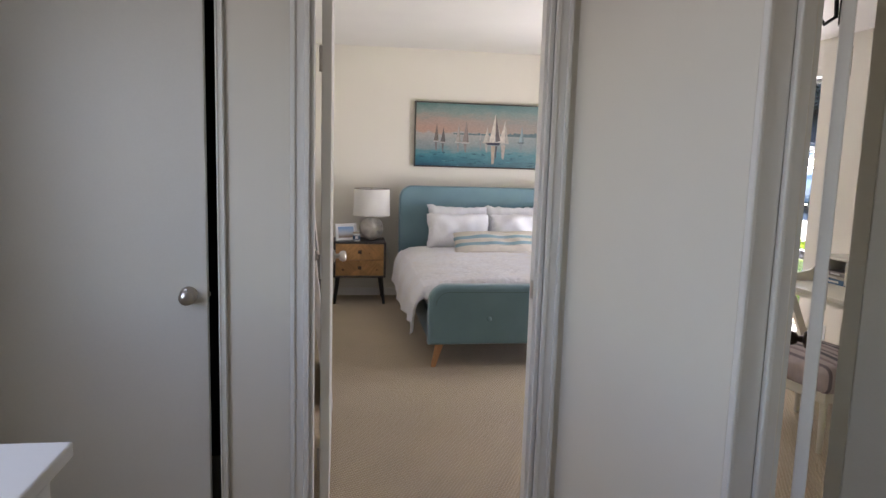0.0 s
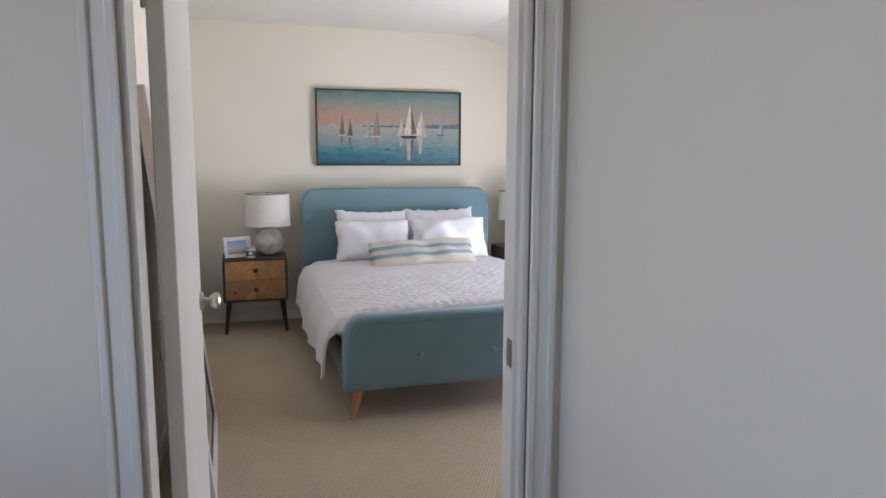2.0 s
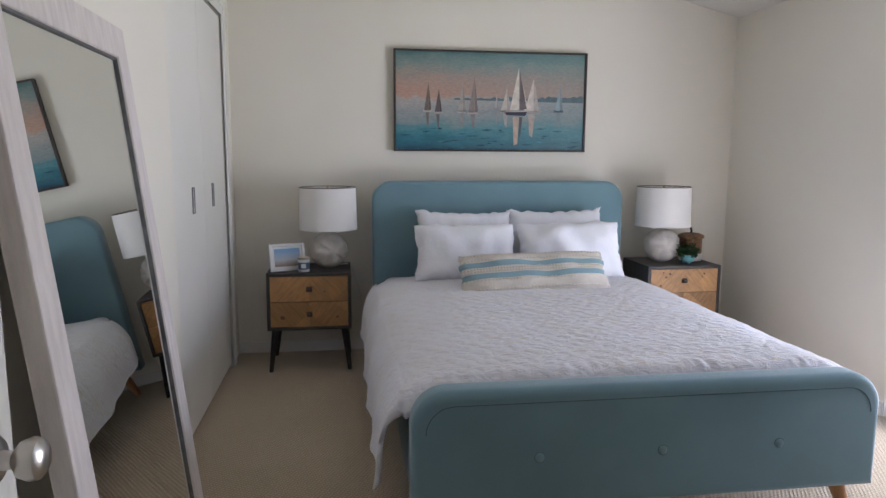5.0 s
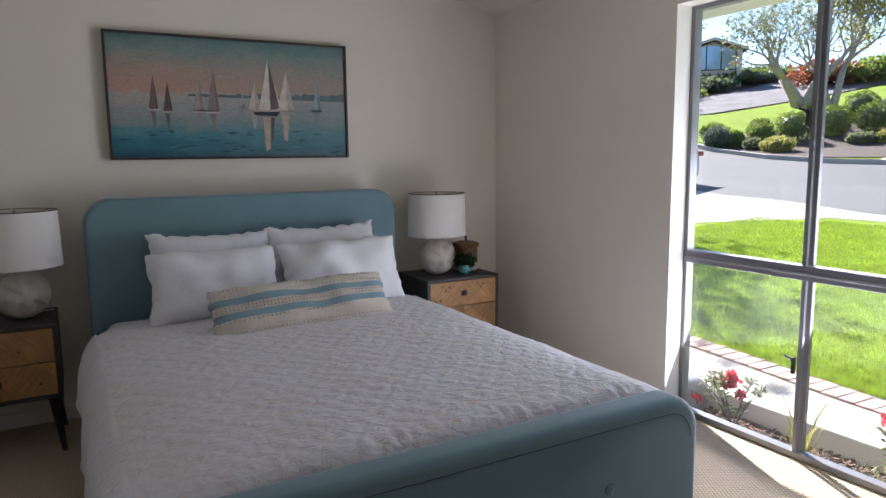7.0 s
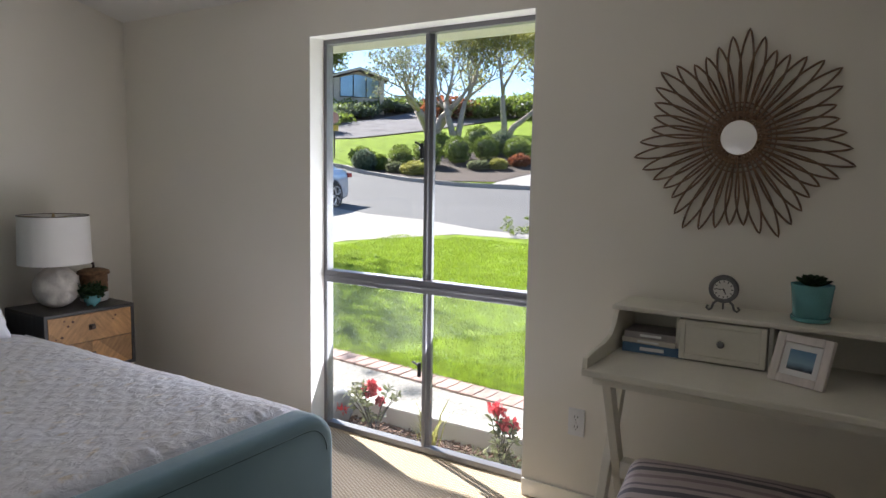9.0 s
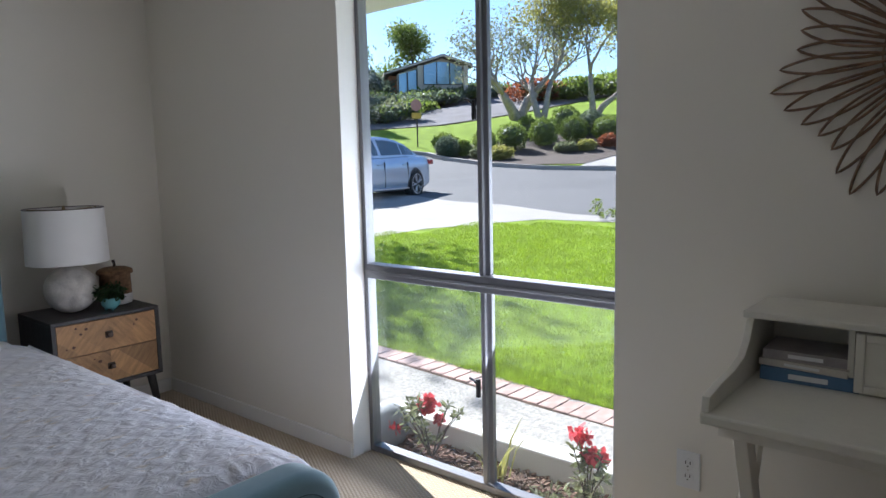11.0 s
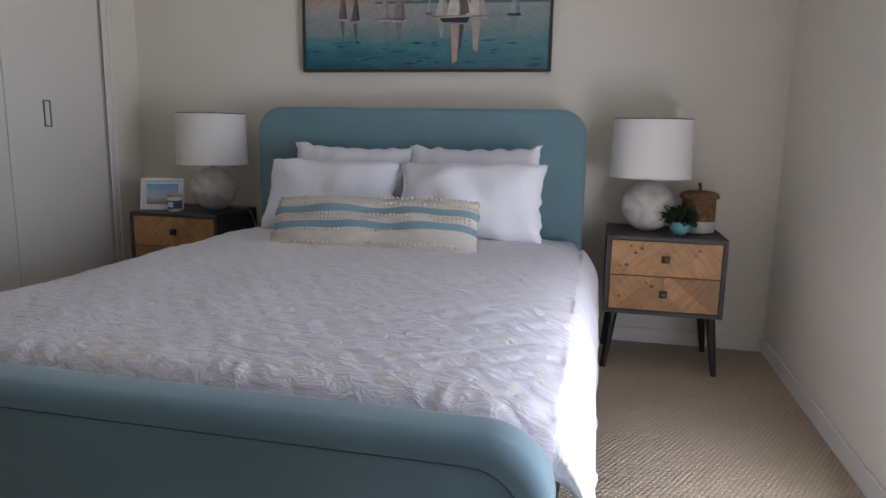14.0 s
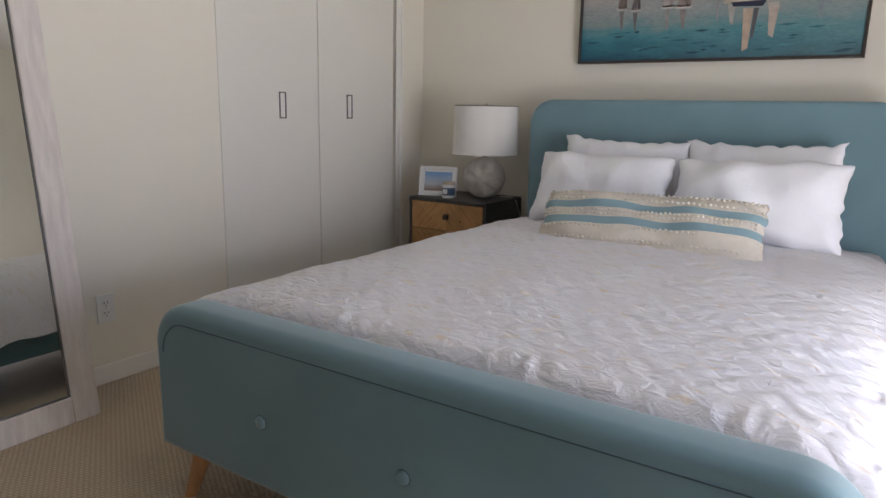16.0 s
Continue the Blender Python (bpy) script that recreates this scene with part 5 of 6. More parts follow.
def book(m, w, d, h, cover, label):
    t = thing("book", m, label, "book", "books on the desk")
    part("pages", box(-w / 2 + 0.003, w / 2 - 0.004, -d / 2 + 0.004, d / 2 - 0.004, 0.003, h - 0.003), PAPER, t)
    b = box(-w / 2, w / 2, -d / 2, d / 2, 0, 0.003)
    box(-w / 2, w / 2, -d / 2, d / 2, h - 0.003, h, bm=b)
    box(-w / 2, -w / 2 + 0.003, -d / 2, d / 2, 0.003, h - 0.003, bm=b)
    part("cover", b, cover, t)
    part("title_bar", box(-w / 2 - 0.0008, -w / 2, -d * 0.2, d * 0.2, h * 0.3, h * 0.7), WHITEPAINT, t)


book(pose(3.225, 3.492, 0.7525, 0, 0, 3), 0.15, 0.20, 0.030, BLUEBOOK, "blue cloth-bound book at the bottom of a stack")
book(pose(3.228, 3.498, 0.783, 0, 0, -4), 0.145, 0.185, 0.016, PAPER, "thin pale paperback in a stack")
book(pose(3.235, 3.50, 0.7995, 0, 0, 2), 0.14, 0.18, 0.022, GREYBOOK, "grey-covered book on top of a stack")

ck = thing("mantel_clock", pose(3.235, 3.284, 0.912, 0, 0, -82), "small round pewter desk clock on scrolled feet", "clock")
o = part("clock_case", lathe([(0.044, -0.018), (0.052, -0.014), (0.054, 0.0), (0.052, 0.012), (0.047, 0.018), (0.036, 0.0175), (0.0355, 0.012)], 40), GREYMETAL, ck, "", 40)
o.matrix_basis = pose(0, 0, 0.088, 90)
o = part("dial", lathe([(0.036, 0.011), (0.036, 0.0165), (0.001, 0.0165)], 40), DIAL, ck)
o.matrix_basis = pose(0, 0, 0.088, 90)
for k in range(12):
    a = k * math.pi / 6
    o = part("hour_mark", box(-0.0014, 0.0014, -0.0178, -0.0163, 0.026, 0.034), BLACK, ck)
    o.matrix_basis = Matrix.Translation((0, 0, 0.088)) @ Matrix.Rotation(a, 4, 'Y')
for L, a, w in ((0.019, math.radians(155), 0.002), (0.028, math.radians(-88), 0.0014)):
    o = part("clock_arm", box(-w, w, -0.0192, -0.0180, -0.004, L), BLACK, ck)
    o.matrix_basis = Matrix.Translation((0, 0, 0.088)) @ Matrix.Rotation(a, 4, 'Y')
for s in (-1, 1):
    part("scroll_foot", tube([(s * 0.02, 0, 0.043), (s * 0.034, 0, 0.03), (s * 0.040, 0, 0.010), (s * 0.050, 0, 0.004), (s * 0.058, 0, 0.012), (s * 0.052, 0, 0.022)], 0.0045, 8), GREYMETAL, ck)
part("scroll_foot", tube([(0, 0.015, 0.05), (0, 0.034, 0.02), (0, 0.04, 0.004)], 0.004, 8), GREYMETAL, ck)

ck.scale = (0.88, 0.88, 0.88)

sp = thing("succulent_pot", pose(3.245, 3.026, 0.912), "succulent in a ribbed teal ceramic pot on a saucer", "potted plant")
part("pot", lathe([(0.044, 0.012), (0.052, 0.02), (0.060, 0.105), (0.062, 0.110), (0.062, 0.118), (0.056, 0.118), (0.054, 0.10), (0.01, 0.098)], 40), TEAL, sp, "", 40)
part("saucer", lathe([(0.040, 0.0), (0.056, 0.004), (0.058, 0.016), (0.054, 0.016), (0.044, 0.0115)], 40), TEAL, sp, "", 40)
b = bmesh.new()
r9 = random.Random(9)
for k in range(26):
    a, tilt = k * 2.4, 0.25 + 0.75 * (k / 26)
    L = 0.030 + 0.022 * k / 26
    m = Matrix.Translation((0, 0, 0.112)) @ Matrix.Rotation(a, 4, 'Z') @ Matrix.Rotation(tilt * 1.35, 4, 'Y')
    s = bmesh.new()
    bmesh.ops.create_icosphere(s, subdivisions=2, radius=1)
    for v in s.verts:
        q = v.co.z
        v.co = Vector((v.co.x * 0.006, v.co.y * 0.012 * (1.1 - 0.4 * q), (q + 1) * L * 0.6))
    s.transform(m)
    merge(b, s)
part("rosette", b, LEAFP, sp, "dark green fleshy leaves", 1)["kind"] = "stuff"
photo_frame(pose(3.045, 3.045, 0.754, -22, 0, -112), 0.165, 0.150, 0.026, 0.018, WASHED, DEEPSEA, "wide whitewashed photo frame with a dark sea print on the desk")

st = thing("stool", pose(2.83, 3.17, 0.0, 0, 0, 8), "upholstered stool with mauve striped cloth below the desk", "stool")
bm = box(-0.22, 0.22, -0.30, 0.30, 0.31, 0.455, 0.05, 5)
bmesh.ops.subdivide_edges(bm, edges=bm.edges[:], cuts=3, use_grid_fill=True)
for v in bm.verts:
    e = (1 - (v.co.x / 0.22) ** 2) * (1 - (v.co.y / 0.30) ** 2)
    if v.co.z > 0.40:
        v.co.z += 0.025 * max(0, e)
part("seat_cushion", bm, TICKING, st, "mauve and grey striped cushion", 50)
part("seat_frame", box(-0.19, 0.19, -0.27, 0.27, 0.26, 0.315, 0.006), CREAM, st)
for x in (-0.16, 0.16):
    for y in (-0.24, 0.24):
        part("leg", tube([(x, y, 0.265), (x * 1.06, y * 1.04, 0.0)], [0.02, 0.014], 14), CREAM, st, "", 40)

# ---- sunburst ----
sb = thing("sunburst_mirror", pose(XE - 0.001, 3.290, 1.495, 0, 0, -90), "round rattan sunburst with looped rays and a small mirror", "wall decoration")
mesh_of = {}
NR = 42
for k in range(NR):
    kind = (0.362, 0.335, 0.300, 0.300, 0.318, 0.340)[k % 6]
    if kind not in mesh_of:
        pts = []
        for i in range(57):
            s = i / 56
            if s <= 0.5:
                q = s * 2
                rr, side = 0.062 + (kind - 0.062) * q, 1
            else:
                q = (1 - s) * 2
                rr, side = 0.062 + (kind - 0.062) * q, -1
            half = 0.0205 * math.sin(math.pi * q ** 1.35) ** 0.75 if q < 0.999 else 0.0
            pts.append((side * half, -0.006, rr))
        o = part("ray", tube(pts, 0.0036, 7), RATTAN, sb, "", 1)
        mesh_of[kind] = o.data
    else:
        o = new("ray", mesh_of[kind])
        o.parent = sb
    o.matrix_basis = Matrix.Translation((0, -0.003 - 0.006 * (k % 2), 0)) @ Matrix.Rotation(2 * math.pi * k / NR + 0.04, 4, 'Y')
for r, y in ((0.062, -0.012), (0.074, -0.013), (0.088, -0.013), (0.102, -0.013), (0.118, -0.013)):
    part("hoop", tube([(r * math.cos(a * math.pi / 30), y, r * math.sin(a * math.pi / 30)) for a in range(60)], 0.004 if r < 0.1 else 0.0025, 7, True), RATTAN, sb, "", 1)
o = part("mirror_glass", lathe([(0.058, 0.0), (0.058, 0.006), (0.001, 0.0062)], 40), mat("pale_mirror", (0.85, 0.85, 0.85), 0.10, 0.9, var=0.0, bump=0), sb, "small round pale mirror")
o.matrix_basis = pose(0, -0.006, 0, 90)

# ---- shelf in the hall ----
sh = thing("hall_shelf", pose(0, 0, 0), "white painted wooden shelf top on a turned bracket in the hall", "shelf")
part("shelf_board", box(-0.60, -0.145, 0.55, 1.20, 0.872, 0.90, 0.004, 2), WHITEPAINT, sh)
part("shelf_apron", box(-0.58, -0.175, 0.57, 1.17, 0.80, 0.872), WHITEPAINT, sh)
for y in (0.60, 1.13):
    part("leg", box(-0.23, -0.19, y, y + 0.035, 0, 0.80, 0.004, 1), WHITEPAINT, sh)
    part("leg", box(-0.58, -0.54, y, y + 0.035, 0, 0.80, 0.004, 1), WHITEPAINT, sh)

# ---- outdoors ----
GX, GY = 3.5, 4.5
KD = (0, 1.3, 2, 8, 12, 16, 26, 34, 60, 100, 400)
KZ = (-0.12, -0.12, -0.08, 0.12, 0.36, 0.50, 1.45, 3.0, 7.4, 12.0, 15.0)


def ground_z(x, y):
    """The street climbs away from the house to the north-east."""
    d = math.hypot(x - GX, y - GY)
    a = math.degrees(math.atan2(y - GY, x - GX))
    off = abs((a - 45 + 180) % 360 - 180)
    w = max(0.0, min(1.0, (110 - off) / 45))
    w = w * w * (3 - 2 * w)
    return -0.12 + (float(np.interp(d, KD, KZ)) + 0.12) * w


bm = bmesh.new()
rads = [0.0, 0.7, 1.3, 2, 3, 4.5, 6, 8, 10, 12, 14, 16, 18, 20, 23, 26, 29, 32, 36, 40, 45, 50, 55, 60, 70, 80, 100, 140, 200, 400, 1500]
rings = []
for r in rads[1:]:
    ring = []
    for k in range(120):
        a = 2 * math.pi * k / 120
        x, y = GX + r * math.cos(a), GY + r * math.sin(a)
        ring.append(bm.verts.new((x, y, ground_z(x, y) - 0.09)))
    rings.append(ring)
c = bm.verts.new((GX, GY, -0.21))
for k in range(120):
    bm.faces.new((c, rings[0][k], rings[0][(k + 1) % 120]))
for p, q in zip(rings, rings[1:]):
    for k in range(120):
        bm.faces.new((p[k], q[k], q[(k + 1) % 120], p[(k + 1) % 120]))
structure("ground", bm, SOIL, "bare brown ground under the gardens and street", "ground", 1)


def ruled(A, B, n, m, lift, base=None):
    """A surface between two plan polylines that follows the slope."""
    def along(P, t):
        s = t * (len(P) - 1)
        i = min(int(s), len(P) - 2)
        f = s - i
        return (P[i][0] + f * (P[i + 1][0] - P[i][0]), P[i][1] + f * (P[i + 1][1] - P[i][1]))
    b = bmesh.new()
    g = []
    for j in range(m + 1):
        row = []
        for i in range(n + 1):
            p, q = along(A, i / n), along(B, i / n)
            x, y = p[0] + (q[0] - p[0]) * j / m, p[1] + (q[1] - p[1]) * j / m
            row.append(b.verts.new((x, y, ground_z(x, y) + lift)))
        g.append(row)
    for j in range(m):
        for i in range(n):
            b.faces.new((g[j][i], g[j][i + 1], g[j + 1][i + 1], g[j + 1][i]))
    bmesh.ops.recalc_face_normals(b, faces=b.faces[:])
    if b.faces[0].normal.z < 0:
        bmesh.ops.reverse_faces(b, faces=b.faces[:])
    return b


# path, brick edging and lawn beside the house
PIN = [(4.06, 1.0), (4.06, 4.6), (4.03, 5.6), (4.10, 9.0)]
BIN = [(4.50, 1.0), (4.60, 4.6), (4.66, 5.6), (4.72, 9.0)]
BOUT = [(4.72, 1.0), (4.82, 4.6), (4.88, 5.6), (4.95, 9.0)]
LFAR = [(12.2, -2.0), (12.2, 5.5), (12.15, 8.2), (11.9, 9.6), (10.0, 10.7), (7.4, 11.0), (5.4, 11.3)]
structure("pavement_path", ruled(PIN, BIN, 40, 4, 0.012), AGGREGATE, "pale exposed-aggregate garden path", "path")
structure("lawn", ruled([(4.70, -2.0), (4.78, 2.6), (4.82, 4.6), (4.86, 5.2), (4.88, 5.7), (4.92, 8.0), (4.95, 9.2)], LFAR, 60, 60, 0.0), TURF, "bright green mown lawn", "lawn")
road_near = [(12.4, -10.0), (12.5, 4.0), (12.7, 9.4), (13.3, 11.3), (13.4, 12.8), (14.2, 14.8), (15.0, 20.0), (15.0, 30.0), (14.0, 60)]
road_far = [(26.0, -10.0), (25.5, 4.0), (22.0, 12.5), (21.4, 15.5), (21.6, 17.8), (22.6, 20.6), (23.4, 22.4), (22.0, 34.0), (21.0, 60)]
structure("road", ruled(road_near, road_far, 70, 24, 0.0), ASPHALT, "light grey asphalt street curving uphill", "road")
structure("pavement_drive", ruled([(12.19, 4.0), (12.13, 8.2), (11.87, 9.58), (9.97, 10.66), (7.37, 10.96), (4.2, 11.3)], [(12.5, 4.0), (12.7, 9.4), (13.3, 11.3), (13.5, 13.0), (14.3, 15.0), (14.6, 30.0)], 50, 20, 0.006),
          CONCRETE, "sunlit pale concrete driveway and sidewalk", "driveway")
structure("pavement_far_drive", ruled([(21.4, 12.0), (23.0, 13.8), (22.6, 14.6)], [(40.0, 14.0), (40.0, 16.5), (30.0, 16.6)], 30, 14, 0.03), CONCRETE, "pale concrete driveway across the street", "driveway")
slope_near = [(23.0, 14.6), (22.6, 15.5), (22.0, 17.8), (23.0, 20.6), (23.8, 22.6), (23.4, 27.0)]
structure("slope_lawn", ruled(slope_near, [(54.0, 18.0), (54.0, 26.6), (46.0, 27.1), (37.5, 27.2), (31.0, 27.6), (26.3, 29.8)], 40, 30, 0.02), TURF, "green lawn rising across the street", "lawn")
structure("slope_bank", ruled([(54.0, 27.0), (46.0, 27.5), (37.5, 27.6), (31.0, 28.0), (26.3, 30.2)], [(62.0, 40.0), (52.0, 37.4), (44.0, 35.2), (36.0, 33.8), (29.0, 35.5)], 40, 20, 0.03), HILLSOIL, "bare grey earth bank on the hillside", "bank")

structure("bed_soil", ruled([(23.2, 14.8), (22.3, 16.6), (22.3, 18.0), (23.1, 20.4), (23.9, 22.3)], [(31.5, 15.6), (31.6, 17.4), (30.4, 20.6), (27.4, 21.8), (25.2, 23.0)], 24, 16, 0.05), SOIL, "dark mulched bed under the clipped shrubs", "garden bed")
# kerbs
for name, pts, w, hgt in (("kerb", road_far[2:8], 0.18, 0.14),):
    for p, q in zip(pts, pts[1:]):
        n = max(1, int(math.dist(p, q) / 1.2))
        for i in range(n):
            a = (p[0] + (q[0] - p[0]) * i / n, p[1] + (q[1] - p[1]) * i / n)
            e = (p[0] + (q[0] - p[0]) * (i + 1) / n, p[1] + (q[1] - p[1]) * (i + 1) / n)
            dx, dy = e[0] - a[0], e[1] - a[1]
            L = math.hypot(dx, dy)
            nx, ny = dy / L * w, -dx / L * w
            za, ze = ground_z(*a), ground_z(*e)
            b = bmesh.new()
            vs = [b.verts.new(v) for v in ((a[0], a[1], za - 0.08), (e[0], e[1], ze - 0.08), (e[0] + nx, e[1] + ny, ze - 0.08), (a[0] + nx, a[1] + ny, za - 0.08),
                                           (a[0], a[1], za + hgt), (e[0], e[1], ze + hgt), (e[0] + nx, e[1] + ny, ze + hgt), (a[0] + nx, a[1] + ny, za + hgt))]
            for f in ((0, 1, 5, 4), (1, 2, 6, 5), (2, 3, 7, 6), (3, 0, 4, 7), (4, 5, 6, 7), (3, 2, 1, 0)):
                b.faces.new([vs[k] for k in f])
            bmesh.ops.recalc_face_normals(b, faces=b.faces[:])
            structure("kerb_stone", b, CONCRETE, "grey concrete kerb along the street", "kerb")

# brick edging, one brick at a time
edging = tagged(new("brick_edging"), "row of salmon bricks edging the path", "brick edging", "", "structure")
bb = box(-0.105, 0.105, -0.0505, 0.0505, -0.06, 0.0, 0.003, 1)
structure("mortar_bed", ruled([(4.505, 1.0), (4.605, 4.6), (4.665, 5.6), (4.73, 9.0)], [(4.715, 1.0), (4.815, 4.6), (4.875, 5.6), (4.94, 9.0)], 40, 2, 0.0175), CONCRETE, "pale mortar between the edging bricks", "mortar")
first = None
y = 3.0
while y < 8.4:
    t = np.interp(y, [1.0, 4.6, 5.6, 9.0], [4.61, 4.71, 4.77, 4.835])
    if first is None:
        first = o = part("brick", bb, BRICK, edging)
    else:
        o = new("brick", first.data)
        o.parent = edging
    o.matrix_basis = pose(float(t), y, ground_z(float(t), y) + 0.022 + random.uniform(-0.002, 0.002), 0, random.uniform(-0.6, 0.6), random.uniform(-1.2, 1.2) - 2)
    y += 0.104

# planter bed under the window
b = box(3.93, 4.06, 1.5, 5.70, -0.25, -0.005, 0.012, 2)
box(3.63, 3.93, 5.58, 5.70, -0.25, -0.005, 0.012, 2, b)
structure("planter_wall", b, WHITESTUCCO, "low white stucco planter kerb", "planter")
structure("step_slab", box(3.63, 4.02, 5.72, 6.9, -0.22, -0.05, 0.01, 2), CONCRETE, "grey concrete slab beside the planter", "paving slab")
structure("planter_soil", box(3.56, 3.935, 1.5, 5.585, -0.25, -0.125), SOIL, "dark planter soil", "soil")
structure("wall_outer_plinth", box(3.5, 3.56, 0.5, 7.1, -0.3, -0.004), WHITESTUCCO, "white stucco plinth below the window", "wall")
r = random.Random(21)
vs, fs = [], []
for _ in range(1900):
    p = Vector((r.uniform(3.64, 3.92), r.uniform(3.6, 5.56), -0.122 + r.uniform(0, 0.018)))
    rot = Euler((r.uniform(-0.5, 0.5), r.uniform(-0.5, 0.5), r.uniform(0, 6.3))).to_matrix()
    l, w, h = r.uniform(0.008, 0.022), r.uniform(0.004, 0.009), 0.003
    k = len(vs)
    vs += [p + rot @ Vector((sx * l, sy * w, sz * h)) for sx in (-1, 1) for sy in (-1, 1) for sz in (-1, 1)]
    fs += [tuple(k + i for i in f) for f in ((0, 1, 3, 2), (4, 6, 7, 5), (0, 4, 5, 1), (2, 3, 7, 6), (0, 2, 6, 4), (1, 5, 7, 3))]
tagged(leaves("bark_mulch", (vs, fs), CHIP, None), "reddish bark chips over the planter soil", "mulch", "", "stuff")
o = obj("stone_ball", merge(bmesh.new(), lathe([(0.03, -0.125), (0.07, -0.11), (0.098, -0.05), (0.10, 0.0), (0.085, 0.05), (0.045, 0.082), (0.005, 0.09)], 28)), mat("grey_stone", (0.33, 0.34, 0.36), 0.8, var=0.15, scale=20, bump=0.3), None, "", 1)
o.matrix_basis = pose(3.79, 5.47, 0)
tagged(o, "round grey stone ball in the planter", "garden ornament")


def flower_bush(m, h, spread, blooms, seed, label):
    t = thing("flowering_shrub", m, label, "shrub", "coral flowering shrubs")
    r = random.Random(seed)
    stems, vs, fs = bmesh.new(), [], []
    for k in range(11):
        a, s = r.uniform(0, 6.3), spread * r.uniform(0.3, 1)
        top = Vector((s * math.cos(a), s * math.sin(a), h * r.uniform(0.6, 1.0)))
        mid = top * 0.5 + Vector((0, 0, h * 0.08))
        merge(stems, tube([(0, 0, -0.01), mid, top], [0.004, 0.003, 0.002], 6))
        for i in range(24):
            f = r.uniform(0.3, 1.0)
            p = (mid * (1 - f) + top * f) if f > 0.5 else mid * f * 1.6
            d = Vector((r.gauss(0, 1), r.gauss(0, 1), r.gauss(0.3, 0.7))).normalized()
            sd = d.cross(Vector((r.gauss(0, 1), r.gauss(0, 1), r.gauss(0, 1)))).normalized()
            L = r.uniform(0.03, 0.055)
            n = len(vs)
            vs += [p, p + d * L * 0.5 + sd * 0.007, p + d * L, p + d * L * 0.5 - sd * 0.007]
            fs.append((n, n + 1, n + 2, n + 3))
    part("stems", stems, BARKD, t)
    leaves("foliage", (vs, fs), LEAFG, t)
    for bx, by, bz, br in blooms:
        leaves("blossom", leaf_cloud(70, (bx, by, bz), (br, br, br * 0.75), br * 0.9, seed + int(bx * 1000), 0, 0.2, aspect=1.2), PETAL, t, "coral pink ruffled blossom", "")
    return t


flower_bush(pose(3.80, 5.20, -0.12), 0.28, 0.17, ((0.05, 0.07, 0.235, 0.042), (-0.02, 0.26, 0.10, 0.035), (0.06, 0.0, 0.17, 0.025), (-0.05, 0.20, 0.12, 0.03)), 3, "coral flowering shrub in the planter under the window")
flower_bush(pose(3.80, 4.38, -0.12), 0.26, 0.13, ((0.07, 0.07, 0.27, 0.04), (0.05, -0.01, 0.21, 0.038)), 4, "smaller coral flowering shrub in the planter")
ir = thing("iris_clump", pose(3.78, 4.80, -0.12), "clump of upright sword-shaped green leaves", "plant")
vs, fs = [], []
r = random.Random(31)
for _ in range(26):
    a, L, b0 = r.uniform(0, 6.3), r.uniform(0.10, 0.26), r.uniform(0, 0.05)
    d, s = Vector((math.cos(a), math.sin(a), 0)), Vector((-math.sin(a), math.cos(a), 0)) * 0.006
    p = d * b0
    q = p + d * L * 0.18 + Vector((0, 0, L * 0.65))
    e = p + d * L * 0.5 + Vector((0, 0, L))
    n = len(vs)
    vs += [p - s, p + s, q + s, q - s, e]
    fs += [(n, n + 1, n + 2, n + 3), (n + 3, n + 2, n + 4)]
leaves("blades", (vs, fs), LEAFY, ir)
gc = leaf_cloud(900, (3.78, 4.2, -0.10), (0.12, 0.42, 0.05), 0.05, 33, 0, 0.1, aspect=4)
tagged(leaves("ground_cover", gc, LEAFG, None), "low grey-green leafy ground cover in the planter", "ground cover", "", "stuff")

# grass blades, dense near the house
r = random.Random(41)
vs, fs = [], []
for _ in range(230000):
    u = r.random()
    y = r.uniform(3.2, 11.0)
    x0 = 4.83 + 0.02 * (y - 4.6)
    x = x0 + 6.8 * u * u
    if (x > 11.6) or (y > 10.4 and x > 9.5) or (y > 9.4 and x > 11.2):
        continue
    if noise.noise((x * 1.3, y * 1.3, 0)) + r.random() < -0.1:
        continue
    z = ground_z(x, y)
    far = 1 + 1.5 * u
    L, w = r.uniform(0.018, 0.040) * (1.35 if x - x0 < 0.12 else 1.0), 0.0022 * far
    a, t = r.uniform(0, 6.3), r.uniform(0.1, 0.7)
    d = Vector((math.cos(a) * t, math.sin(a) * t, 1)) * L
    s = Vector((-math.sin(a), math.cos(a), 0)) * w
    p = Vector((x, y, z - 0.002))
    n = len(vs)
    vs += [p - s, p + s, p + d]
    fs.append((n, n + 1, n + 2))
tagged(leaves("grass", (vs, fs), BLADE, None), "bright green grass blades of the front lawn", "grass", "", "stuff")


def bush(m, sx, sy, sz, material, label, seed, count=2200, leaf=0.10, group="clipped shrubs across the street"):
    t = thing("shrub", m, label, "shrub", group)
    core = bmesh.new()
    bmesh.ops.create_icosphere(core, subdivisions=3, radius=1)
    for v in core.verts:
        k = 0.72 + 0.18 * noise.noise(v.co * 2 + Vector((seed, 0, 0)))
        v.co = Vector((v.co.x * sx * k, v.co.y * sy * k, max(-0.05, sz * 0.55 + v.co.z * sz * 0.55 * k)))
    part("branches", core, LEAFD, t, "", 1)
    leaves("foliage", leaf_cloud(count, (0, 0, sz * 0.55), (sx, sy, sz * 0.56), leaf, seed, 0, 0.82), material, t)
    return t


